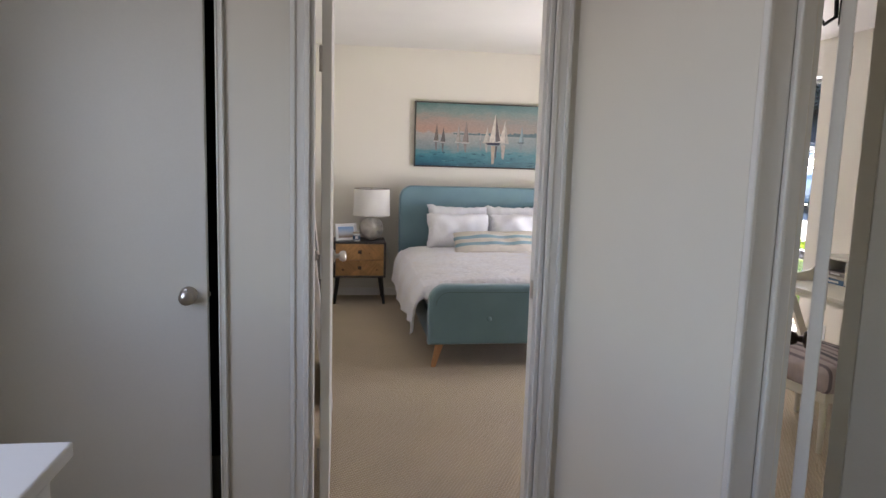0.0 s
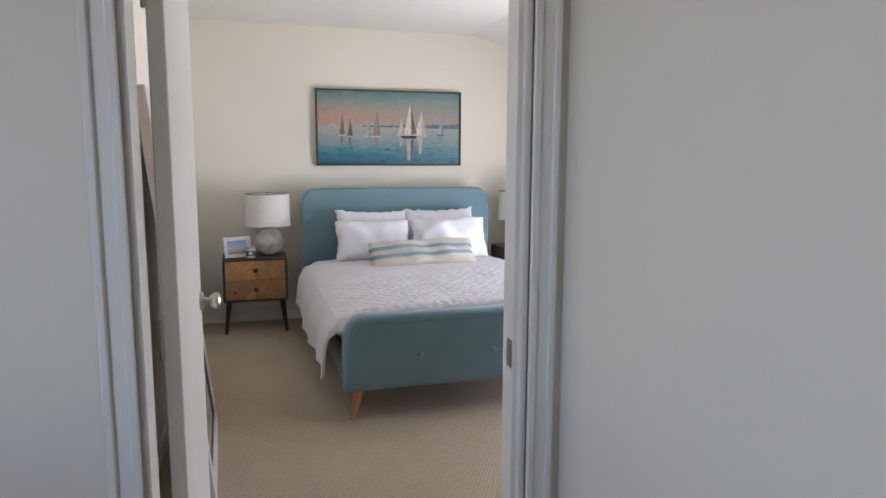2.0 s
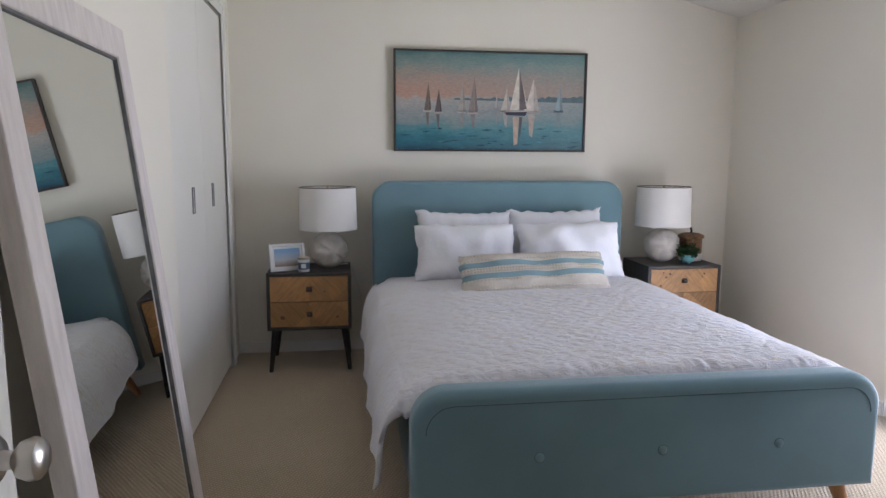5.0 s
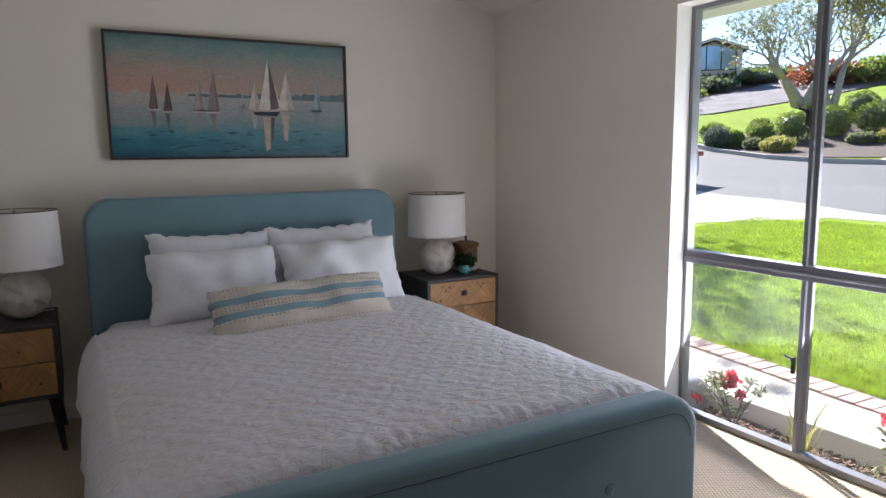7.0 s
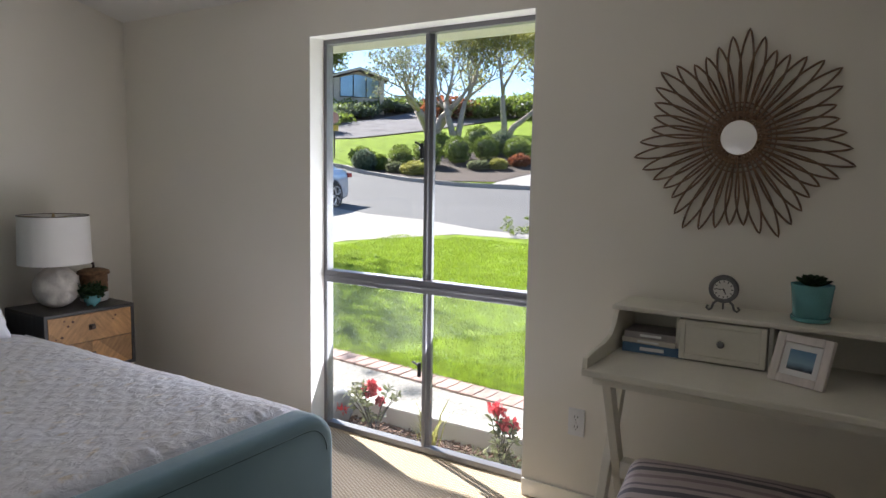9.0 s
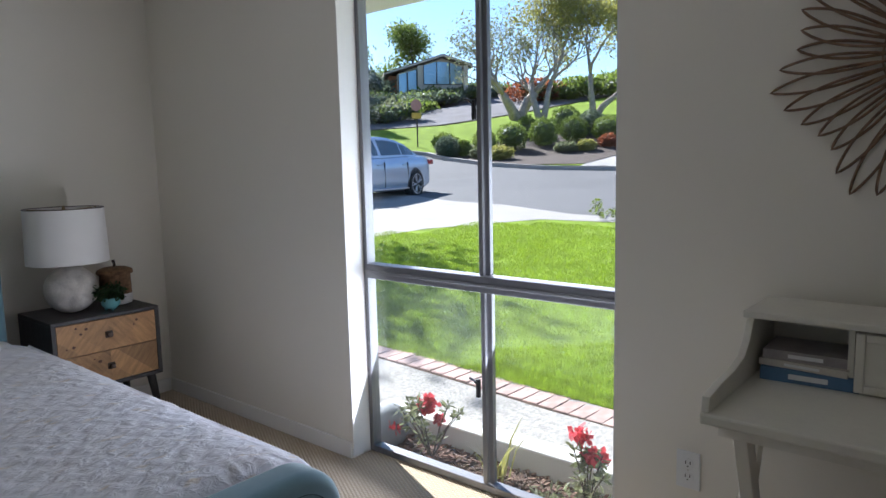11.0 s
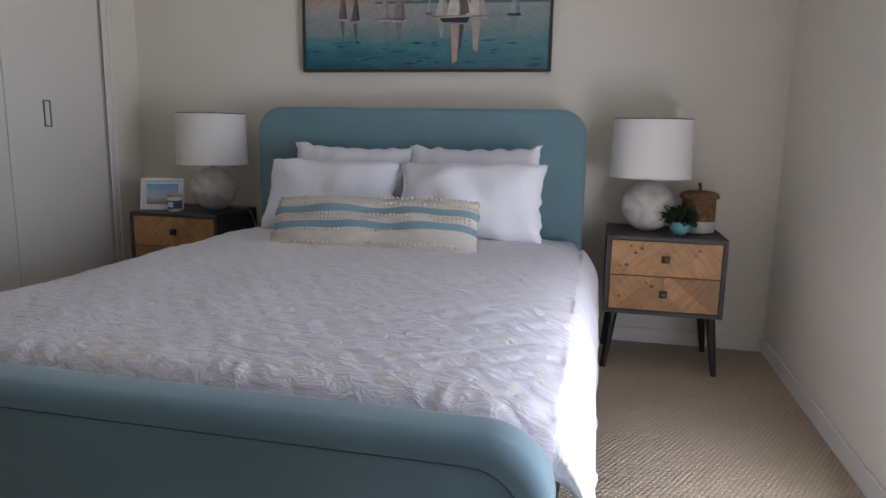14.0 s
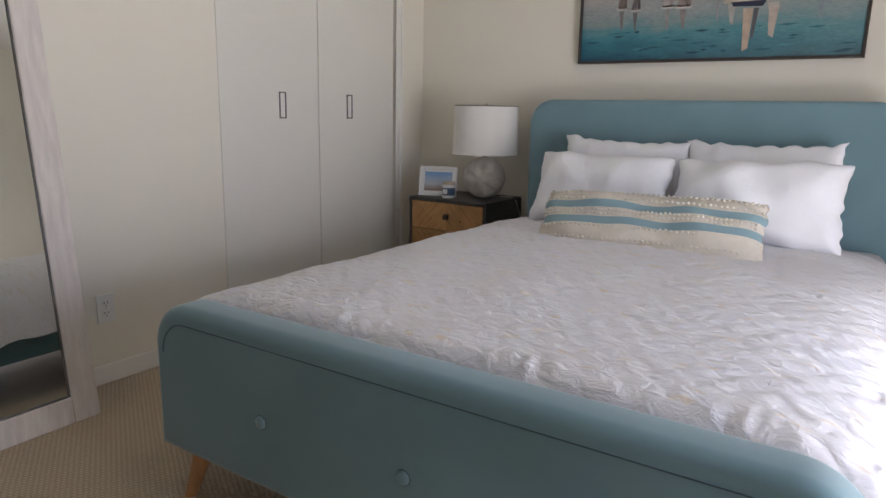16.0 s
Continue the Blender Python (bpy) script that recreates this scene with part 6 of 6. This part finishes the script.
r = random.Random(51)
HEDGE = ((23.4, 21.2, 0.55, 1.0, LEAFD), (24.1, 20.9, 0.36, 0.75, LEAF), (25.0, 20.4, 0.52, 1.0, LEAF), (26.3, 19.9, 0.70, 1.35, LEAF), (27.8, 19.2, 0.70, 1.40, LEAF), (29.2, 18.5, 0.66, 1.3, LEAF), (29.7, 17.1, 0.72, 1.3, LEAF),
         (31.5, 20.2, 0.80, 1.5, LEAF), (29.2, 21.0, 0.52, 1.2, LEAF), (24.6, 22.3, 0.6, 0.9, LEAF), (30.8, 18.5, 0.7, 1.4, LEAFD), (23.6, 18.7, 0.62, 0.60, LEAFY), (23.7, 19.8, 0.36, 0.5, LEAFG), (26.9, 17.6, 0.5, 0.45, LEAFG),
         (27.4, 16.9, 0.42, 0.5, LEAFY), (28.5, 16.4, 0.5, 0.6, LEAFR), (30.6, 16.4, 0.6, 1.1, LEAF), (26.0, 21.2, 0.5, 0.95, LEAF))
for i, (x, y, s, h, m) in enumerate(HEDGE):
    bush(pose(x, y, ground_z(x, y) + 0.02, 0, 0, i * 37), s * 0.95, s * 0.9, h * 0.78, m,
         {"shrub_leaf": "rounded clipped green shrub", "dark_leaf": "dark green dense shrub", "yellow_green_leaf": "low yellow-green tufted shrub", "grey_green_leaf": "low grey-green shrub", "rust_leaf": "small rust-coloured shrub"}[m.name] + " in the garden across the street", 60 + i)
for i in range(26):
    x = 36 + 16 * r.random()
    y = 34.4 + 0.22 * (x - 36) + 3.6 * r.random()
    bush(pose(x, y, ground_z(x, y) + 0.1), r.uniform(1.4, 2.4), r.uniform(1.2, 2.0), r.uniform(0.45, 0.8), r.choice((LEAF, LEAF, LEAFD)), "spreading juniper on the hillside bank", 100 + i, 420, 0.32, "hillside shrubs")
for i in range(14):
    x, y = 28 + 6 * r.random(), 31 + 5 * r.random()
    bush(pose(x, y, ground_z(x, y) + 0.1), r.uniform(0.9, 1.6), r.uniform(0.9, 1.6), r.uniform(0.7, 1.3), r.choice((LEAF, LEAFG, LEAFD)), "low green shrub at the foot of the bank", 140 + i, 320, 0.25, "hillside shrubs")
for i, (x, y) in enumerate(((46, 31.0), (47.5, 30.0), (49.5, 29.2), (52, 27.5), (54, 26), (56, 24), (50, 25.5), (53, 22.5))):
    bush(pose(x, y, ground_z(x, y) + 0.1), 2.2, 2.0, r.uniform(0.9, 1.5), LEAFR if i == 0 else LEAF, "tall rust-leaved shrub on the hill" if i == 0 else "tall dark hedge on the hill", 170 + i, 900, 0.4, "hill hedge")


def grow(bm, p, d, length, rad, depth, r, tips, spread, up, bend=0.25):
    pts, rads, q = [p.copy()], [rad], p.copy()
    d = d.normalized()
    for i in range(3):
        d = (d + Vector((r.gauss(0, bend), r.gauss(0, bend), r.gauss(0, bend * 0.6) + up * 0.12))).normalized()
        q = q + d * length / 3
        pts.append(q.copy()), rads.append(rad * (1 - 0.13 * (i + 1)))
    merge(bm, tube(pts, rads, 7 if depth > 2 else 5))
    if depth == 0:
        tips.append(q)
        return
    for _ in range(r.choice((2, 3, 3))):
        nd = (d + Vector((r.gauss(0, spread), r.gauss(0, spread), r.gauss(0.1, spread * 0.7)))).normalized()
        grow(bm, q, nd, length * r.uniform(0.62, 0.86), rads[-1] * 0.72, depth - 1, r, tips, spread, up, bend)
    if depth < 3:
        tips.append(q)


def tree(m, height, rad, trunks, depth, leaf_m, per_tip, leaf, cloud, label, seed, bark, spread=0.5, name="tree", droop=0.0, group=""):
    t = thing(name, m, label, "tree", group)
    r = random.Random(seed)
    bm, tips = bmesh.new(), []
    for k in range(trunks):
        a = 2 * math.pi * k / max(1, trunks) + r.uniform(-0.4, 0.4)
        lean = 0.0 if trunks == 1 else 0.45
        grow(bm, Vector((0.12 * math.cos(a), 0.12 * math.sin(a), -0.2)), Vector((lean * math.cos(a), lean * math.sin(a), 1)), height * 0.36, rad, depth, r, tips, spread, 1.0)
    part("trunk", bm, bark, t, "", 1)
    vs, fs = [], []
    for i, p in enumerate(tips):
        if r.random() < 0.10:
            continue
        c = leaf_cloud(per_tip, p, (cloud, cloud, cloud * 0.8), leaf, seed * 7 + i, droop, 0.15)
        n = len(vs)
        vs += c[0]
        fs += [tuple(k + n for k in f) for f in c[1]]
    leaves("crown", (vs, fs), leaf_m, t)
    return t


def at(x, y):
    return pose(x, y, ground_z(x, y))


tree(at(12.7, 8.6), 0.62, 0.014, 4, 2, LEAF, 6, 0.085, 0.07, "sparse young shrub at the edge of the lawn", 90, BARKD, 0.5, "shrub")
tree(at(35.0, 25.4), 6.0, 0.30, 4, 4, LEAFG, 14, 0.20, 0.55, "pale multi-stemmed tree with thin autumn foliage", 201, BARK, 0.42)
tree(at(35.4, 24.0), 7.4, 0.22, 2, 4, LEAFY, 52, 0.20, 0.85, "pale-barked tree with yellowing drooping leaves", 202, BARK, 0.45, droop=0.8)
tree(at(38.2, 22.2), 7.2, 0.22, 2, 4, LEAFY, 55, 0.20, 0.95, "pale-barked tree with yellowing drooping leaves", 203, BARK, 0.45, droop=0.8)
tree(at(43.5, 22.6), 7.4, 0.26, 2, 4, LEAFG, 18, 0.26, 0.7, "pale multi-stemmed tree with thin foliage farther up", 204, BARK, 0.42)


def conifer(m, height, reach, label, seed, group=""):
    """A cedar: straight trunk, tiers of drooping limbs with flat sprays of needles and gaps between them."""
    t = thing("conifer_tree", m, label, "tree", group)
    r = random.Random(seed)
    bm = tube([(0, 0, -0.3), (0.1, 0, height * 0.5), (0, 0.05, height)], [0.34, 0.2, 0.03], 8)
    vs, fs = [], []
    z = height * 0.10
    while z < height * 0.97:
        f = z / height
        for _ in range(r.choice((3, 4, 4))):
            a, L = r.uniform(0, 6.3), reach * (1 - f) ** 0.75 * r.uniform(0.6, 1.15) + 0.25
            d = Vector((math.cos(a), math.sin(a), 0))
            pts = [Vector((0, 0, z)), Vector((0, 0, z + L * 0.12)) + d * L * 0.5, Vector((0, 0, z - L * 0.04)) + d * L]
            merge(bm, tube(pts, [0.06, 0.04, 0.015], 5))
            side = Vector((-d.y, d.x, 0))
            for _ in range(int(50 + 50 * L)):
                q = r.uniform(0.12, 1.05)
                c = (pts[0] * (1 - q * 2) + pts[1] * q * 2) if q < 0.5 else (pts[1] * (2 - q * 2) + pts[2] * (q * 2 - 1))
                c = c + side * r.gauss(0, 0.16 * L * (1.15 - 0.6 * q)) + Vector((0, 0, r.gauss(-0.10, 0.13)))
                e = (d * r.uniform(0.2, 1) + side * r.gauss(0, 0.7) + Vector((0, 0, r.gauss(-0.25, 0.3)))).normalized() * r.uniform(0.16, 0.36)
                w = e.cross(Vector((r.gauss(0, 0.5), r.gauss(0, 0.5), 1))).normalized() * 0.055
                n = len(vs)
                vs += [c, c + e * 0.5 + w, c + e, c + e * 0.5 - w]
                fs.append((n, n + 1, n + 2, n + 3))
        z += height * r.uniform(0.035, 0.065)
    part("trunk", bm, BARKD, t, "", 1)
    leaves("crown", (vs, fs), LEAFC, t)
    return t


GT = "dark tall trees beyond the car"
for i, (x, y, h, w) in enumerate(((29.8, 44.8, 11.5, 3.6), (28.7, 40.8, 6.5, 3.4), (31.7, 42.3, 6.6, 3.4), (31.5, 38.6, 8.2, 3.6), (36.7, 42.1, 6.4, 3.4), (24.5, 41.0, 13.0, 4.4), (20.5, 43.0, 12.0, 4.2))):
    conifer(at(x, y), h, w, "tall dark blue-green cedar with drooping tiers", 220 + i, GT)
tree(at(40.2, 42.9), 4.2, 0.25, 1, 4, LEAF, 26, 0.26, 0.9, "rounded green tree beside the hill house", 230, BARKD, 0.55)
tree(at(16.4, 29.0), 5.2, 0.15, 1, 4, LEAFG, 46, 0.22, 0.75, "young grey-green street tree", 240, BARK, 0.6)
tree(at(59.5, 56.0), 6.8, 0.35, 1, 4, LEAF, 70, 0.42, 1.5, "large rounded green tree behind the hill house", 241, BARKD, 0.55)
tree(at(54.4, 57.0), 5.2, 0.35, 1, 4, LEAF, 70, 0.42, 1.5, "large rounded green tree behind the hill house", 242, BARKD, 0.55)
for i in range(16):
    x, y = 13 + i * 1.9, 40 + 3 * r.random() + 0.2 * i
    bush(at(x, y), 2.4, 2.0, r.uniform(1.8, 3.0), LEAFD, "dark dense thicket beyond the street", 260 + i, 900, 0.5, "thicket")
# added out of view to throw dappled shade over the driveway
tree(at(13.9, 26.3), 8.0, 0.22, 1, 4, LEAF, 26, 0.28, 0.9, "tall leafy tree added out of view to shade the driveway", 282, BARKD, 0.55)
# two trees by the driveway and lawn, added so their shade falls on the lawn
tree(at(10.4, 19.2), 7.0, 0.22, 1, 4, LEAF, 22, 0.24, 0.95, "leafy tree added out of view beside the driveway for its shade", 280, BARKD, 0.6)
tree(at(7.9, 13.2), 4.8, 0.14, 1, 4, LEAF, 26, 0.20, 0.75, "leafy tree added beside the lawn for its shade", 281, BARKD, 0.6)
bush(at(17.3, 29.3), 2.3, 1.2, 0.9, LEAFD, "low round-topped hedge at the street corner", 290, 700, 0.2, "")
bush(at(13.6, 24.4), 0.8, 0.7, 0.9, LEAFY, "small pale-flowered shrub at the corner", 291, 400, 0.16, "")

# road sign across the street
sg = thing("road_sign", at(24.8, 24.1), "small road sign with a yellow plate on a post", "road sign")
sg.scale = (0.85, 0.85, 0.92)
part("post", tube([(0, 0, 0), (0, 0, 2.3)], 0.04, 8), BARKD, sg)
o = part("sign_disc", lathe([(0.30, 0), (0.30, 0.02)], 8), mat("faded_red_sign", (0.50, 0.25, 0.20), 0.6, var=0.05, bump=0), sg)
o.matrix_basis = pose(-0.05, 0, 2.05, 90, 0, -45)
o = part("sign_plate", box(-0.25, 0.25, -0.01, 0.01, 1.4, 1.68), mat("yellow_sign", (0.60, 0.38, 0.05), 0.6, var=0.05, bump=0), sg)
o.matrix_basis = pose(-0.05, 0, 0, 0, 0, -45)


# ---- the house on the hill ----
def hill_house(m):
    t = thing("hill_house", m, "low cream hillside house with tall glass gables and a brown roof", "house")
    # gabled block with tall glass, front faces -y; the wing steps down beside it
    part("wall", prism([(-3.0, -3.0), (3.2, -3.0), (3.2, 1.75), (1.03, 2.55), (-3.0, 1.2)], "y", 0, 6.0), HOUSEW, t)
    part("roof", prism([(-4.2, 1.0), (1.03, 2.58), (3.65, 1.72), (3.65, 1.95), (1.03, 2.82), (-4.2, 1.22)], "y", -0.8, 6.6), ROOFM, t)
    part("fascia", prism([(-4.2, 1.02), (1.03, 2.60), (3.65, 1.74), (3.65, 1.88), (1.03, 2.75), (-4.2, 1.16)], "y", -0.86, -0.8), HOUSEW, t)
    part("porch_wall", box(-3.7, -3.02, 0.3, 3.0, -0.4, 1.05), RUST, t, "rust-coloured wall under the eave")
    panes = ((-0.62, 0.50, 0.30, 1.92, 2.24), (0.56, 1.66, 0.30, 2.26, 2.16), (1.72, 2.85, 0.30, 2.14, 1.74), (-2.85, -2.15, -0.7, 1.1, 1.32), (-2.05, -1.28, -0.2, 1.34, 1.58))
    for x0, x1, z0, z1, z2 in panes:
        w = part("window", prism([(x0, z0), (x1, z0), (x1, z2), (x0, z1)], "y", -0.03, 0.0), SKYGLASS, t)
        b = box(x0 - 0.05, x0 + 0.02, -0.07, -0.03, z0, z1)
        box(x1 - 0.02, x1 + 0.05, -0.07, -0.03, z0, z2, bm=b)
        box(x0 - 0.05, x1 + 0.05, -0.07, -0.03, z0 - 0.07, z0, bm=b)
        part("window_frame", b, DARKLEG, w)
    for x in (-1.03, 3.05):
        part("pillar", box(x - 0.19, x + 0.19, -0.6, -0.2, -2.5, 1.85), HOUSEW, t)
    part("wing_wall", prism([(-7.6, -3.6), (-3.2, -3.0), (-3.2, 0.55), (-7.6, -0.6)], "y", 0.5, 5.0), HOUSEW, t)
    part("wing_roof", prism([(-8.1, -0.72), (-3.0, 0.62), (-3.0, 0.78), (-8.1, -0.52)], "y", 0.0, 5.4), ROOFM, t)
    for x0, x1, top in ((-6.3, -5.75, -0.45), (-5.65, -5.1, -0.3), (-4.5, -4.0, 0.0), (-3.9, -3.35, 0.15)):
        w = part("window", box(x0, x1, 0.46, 0.5, -1.7, top), SKYGLASS, t)
        part("window_frame", box(x1 + 0.01, x1 + 0.08, 0.42, 0.49, -1.8, top + 0.1), HOUSEW, w)
    return t


hill_house(pose(44.24, 39.93, 7.40, 0, 0, -42)).scale = (0.92, 0.92, 0.92)


# ---- the parked car ----
def car(m):
    t = thing("car", m, "silver-blue four-door saloon car parked on the driveway", "car")
    # side outline, x forward, z up; length 4.92
    def curve(keys, x):
        """A smooth curve through rows of (station, value)."""
        k = max(0, min(len(keys) - 2, sum(1 for q in keys if q[0] <= x) - 1))
        (x0, a), (x1, c) = keys[k], keys[k + 1]
        u = max(0.0, min(1.0, (x - x0) / (x1 - x0)))
        pa, pc = keys[max(0, k - 1)], keys[min(len(keys) - 1, k + 2)]
        m0, m1 = (c - pa[1]) / (x1 - pa[0]) * (x1 - x0), (pc[1] - a) / (pc[0] - x0) * (x1 - x0)
        return (2 * u ** 3 - 3 * u * u + 1) * a + (u ** 3 - 2 * u * u + u) * m0 + (3 * u * u - 2 * u ** 3) * c + (u ** 3 - u * u) * m1

    TOP = [(-2.46, 0.74), (-2.42, 0.93), (-2.3, 1.0), (-1.9, 1.035), (-1.2, 1.02), (0.0, 0.98), (1.0, 0.985), (1.5, 0.945), (2.0, 0.86), (2.28, 0.775), (2.42, 0.66), (2.46, 0.55)]
    WID = [(-2.46, 0.62), (-2.40, 0.74), (-2.2, 0.85), (-1.5, 0.915), (0.0, 0.925), (1.5, 0.915), (2.0, 0.87), (2.25, 0.78), (2.40, 0.62), (2.46, 0.48)]
    ROOF = [(-2.08, 0.99), (-1.75, 1.11), (-1.35, 1.30), (-0.85, 1.43), (-0.3, 1.475), (0.1, 1.46), (0.42, 1.385), (0.8, 1.20), (1.12, 1.03), (1.22, 0.975)]
    bm = bmesh.new()
    rows = []
    for i in range(73):
        x = 2.46 * math.sin((i / 36 - 1) * math.pi / 2 * 0.999) * (0.55 + 0.45 * abs(i / 36 - 1))
        top, hw = curve(TOP, x), curve(WID, x)
        bot = 0.20 + 0.10 * max(0, abs(x / 2.46) - 0.80) / 0.2
        mid = min(0.80, top - 0.10)
        prof = [(0.0, bot), (hw * 0.86, bot), (hw * 0.975, bot + 0.07), (hw * 0.995, 0.42), (hw, 0.52), (hw * 0.985, mid * 0.55 + 0.27), (hw * 0.975, mid), (hw * 0.93, top - 0.055), (hw * 0.84, top - 0.018), (hw * 0.5, top + 0.012), (0.0, top + 0.02)]
        rows.append([bm.verts.new((x, y, z)) for y, z in prof] + [bm.verts.new((x, -y, z)) for y, z in reversed(prof[1:-1])])
    for p, q in zip(rows, rows[1:]):
        n = len(p)
        for k in range(n):
            bm.faces.new((p[k], p[(k + 1) % n], q[(k + 1) % n], q[k]))
    bm.faces.new(rows[0]), bm.faces.new(list(reversed(rows[-1])))
    bmesh.ops.recalc_face_normals(bm, faces=bm.faces[:])
    part("body", bm, CARPAINT, t, "", 1)
    # glasshouse: one smooth shell, split into painted pillars and roof, side windows and screens
    meshes = {k: bmesh.new() for k in ("cabin", "windscreen", "rear_window", "side_window")}
    grid = []
    NS = 90
    for i in range(NS + 1):
        x = -2.08 + 3.30 * i / NS
        zr, zb = curve(ROOF, x), curve(TOP, x) - 0.02
        h = max(0.02, zr - zb)
        wb = 0.80 - 0.10 * max(0.0, (-1.2 - x)) - 0.05 * max(0.0, x - 0.6)
        wr = wb - 0.42 * h
        side = [(wb + (wr - wb) * q ** 1.15, zb + (h - 0.035) * q) for q in (0.0, 0.12, 0.3, 0.5, 0.7, 0.86, 1.0)]
        crown = [(wr * q, zr - 0.03 * q ** 3) for q in (0.93, 0.80, 0.4, 0.0)]
        half = side + crown
        grid.append([(x, y, z) for y, z in half] + [(x, -y, z) for y, z in reversed(half[:-1])])
    nv = len(grid[0])
    for i in range(NS):
        x = -2.08 + 3.30 * (i + 0.5) / NS
        for k in range(nv - 1):
            f = min(k, nv - 2 - k)
            tall = curve(ROOF, x) - curve(TOP, x) > 0.10
            key = "cabin"
            if 1 <= f <= 4 and tall and -1.62 < x < 0.80 and not (-0.10 < x < 0.0) and not (-1.02 < x < -0.97):
                key = "side_window"
            if f >= 7 and 0.40 < x < 1.14:
                key = "windscreen"
            if f >= 7 and -1.98 < x < -1.22:
                key = "rear_window"
            g = meshes[key]
            g.faces.new([g.verts.new(v) for v in (grid[i][k], grid[i + 1][k], grid[i + 1][k + 1], grid[i][k + 1])])
    for key, g in meshes.items():
        bmesh.ops.remove_doubles(g, verts=g.verts[:], dist=0.0005)
        bmesh.ops.recalc_face_normals(g, faces=g.faces[:])
        part(key, g, CARPAINT if key == "cabin" else CARGLASS, t, "" if key == "cabin" else "dark glossy car glass", 1)
    for s in (1, -1):
        b = bmesh.new()
        bmesh.ops.create_icosphere(b, subdivisions=2, radius=1)
        for v in b.verts:
            v.co = Vector((0.72 + v.co.x * 0.07, s * (0.98 + v.co.y * 0.11), 1.02 + v.co.z * 0.075))
        part("wing_mirror", b, CARPAINT, t, "", 1)
        for x in (0.10, -0.98):
            part("door_handle", box(x - 0.02, x + 0.16, s * 0.905 if s > 0 else -0.93, s * 0.93 if s > 0 else -0.905, 0.79, 0.82, 0.006, 1), CARPAINT, t)
        for x in (1.02, -0.04, -1.06):
            part("door_seam", box(x - 0.003, x + 0.003, min(s * 0.88, s * 0.927), max(s * 0.88, s * 0.927), 0.30, 0.86), BLACK, t)
        part("sill_trim", box(-1.1, 1.1, min(s * 0.86, s * 0.925), max(s * 0.86, s * 0.925), 0.235, 0.262), ALLOY, t)
        h = prism([(1.98, 0.72), (2.30, 0.58), (2.37, 0.66), (2.06, 0.805)], "y", s * 0.52, s * 0.80)
        part("headlight", h, DARKGLASS, t, "swept-back headlight")
        part("headlight_lens", prism([(2.10, 0.70), (2.345, 0.60), (2.385, 0.645), (2.14, 0.75)], "y", s * 0.56, s * 0.72), ALLOY, t)
        part("tail_lamp", box(-2.46, -2.26, s * 0.62 if s > 0 else -0.84, s * 0.84 if s > 0 else -0.62, 0.80, 0.92, 0.02), mat("red_lens", (0.35, 0.02, 0.02), 0.2, var=0.05, bump=0), t)
        part("air_intake", box(2.27, 2.42, s * 0.48 if s > 0 else -0.78, s * 0.78 if s > 0 else -0.48, 0.33, 0.47, 0.02), BLACK, t)
    grille = part("grille", box(2.33, 2.455, -0.43, 0.43, 0.52, 0.70, 0.03), BLACK, t)
    for z in (0.57, 0.61, 0.65):
        part("grille_bar", box(2.44, 2.47, -0.40, 0.40, z - 0.008, z + 0.008), ALLOY, grille)
    o = part("badge", lathe([(0.085, 0), (0.085, 0.012), (0.07, 0.016)], 24), ALLOY, grille, "plain round badge")
    o.matrix_basis = pose(2.46, 0, 0.61, 0, 90, 0)
    part("lower_intake", box(2.30, 2.43, -0.42, 0.42, 0.30, 0.42, 0.02), BLACK, t)
    for x in (1.54, -1.42):
        for s in (1, -1):
            o = part("wheel_arch", tube([(x + 0.375 * math.cos(a * math.pi / 14), 0, 0.34 + 0.375 * math.sin(a * math.pi / 14)) for a in range(0, 15)], 0.025, 6), BLACK, t)
            o.matrix_basis = pose(0, s * 0.885, 0)
            # black disc in place of the shade inside the wheel well
            arch = lathe([(0.37, -0.02), (0.37, 0.02)], 28)
            o = part("arch_shadow", arch, BLACK, t)
            o.matrix_basis = pose(x, s * 0.90, 0.34, 90)
            w = new("wheel")
            w.matrix_basis = pose(x, s * 0.84, 0.335, -90 * s)
            w.parent = t
            part("tyre", lathe([(0.24, -0.11), (0.315, -0.11), (0.335, -0.09), (0.335, 0.09), (0.315, 0.115), (0.245, 0.115)], 36), RUBBER, w, "", 40)
            b = lathe([(0.245, 0.07), (0.245, 0.118), (0.230, 0.118), (0.222, 0.085)], 36, cap=False)
            merge(b, lathe([(0.045, 0.06), (0.05, 0.105), (0.03, 0.115)], 20))
            for k in range(5):
                a = 2 * math.pi * k / 5
                sp2 = bmesh.new()
                for da in (-0.16, 0.16):
                    merge(sp2, tube([(0.04 * math.cos(a), 0.04 * math.sin(a), 0.098), (0.228 * math.cos(a + da), 0.228 * math.sin(a + da), 0.105)], [0.022, 0.018], 6))
                merge(b, sp2)
            part("rim", b, ALLOY, w, "five twin-spoke alloy rim", 40)
            part("brake_disc", lathe([(0.20, 0.02), (0.20, 0.04)], 24), GREYMETAL, w)
    return t


car(pose(12.86, 15.60, 0.40, 0, 0, 192)).scale = (1.06, 1.05, 1.06)
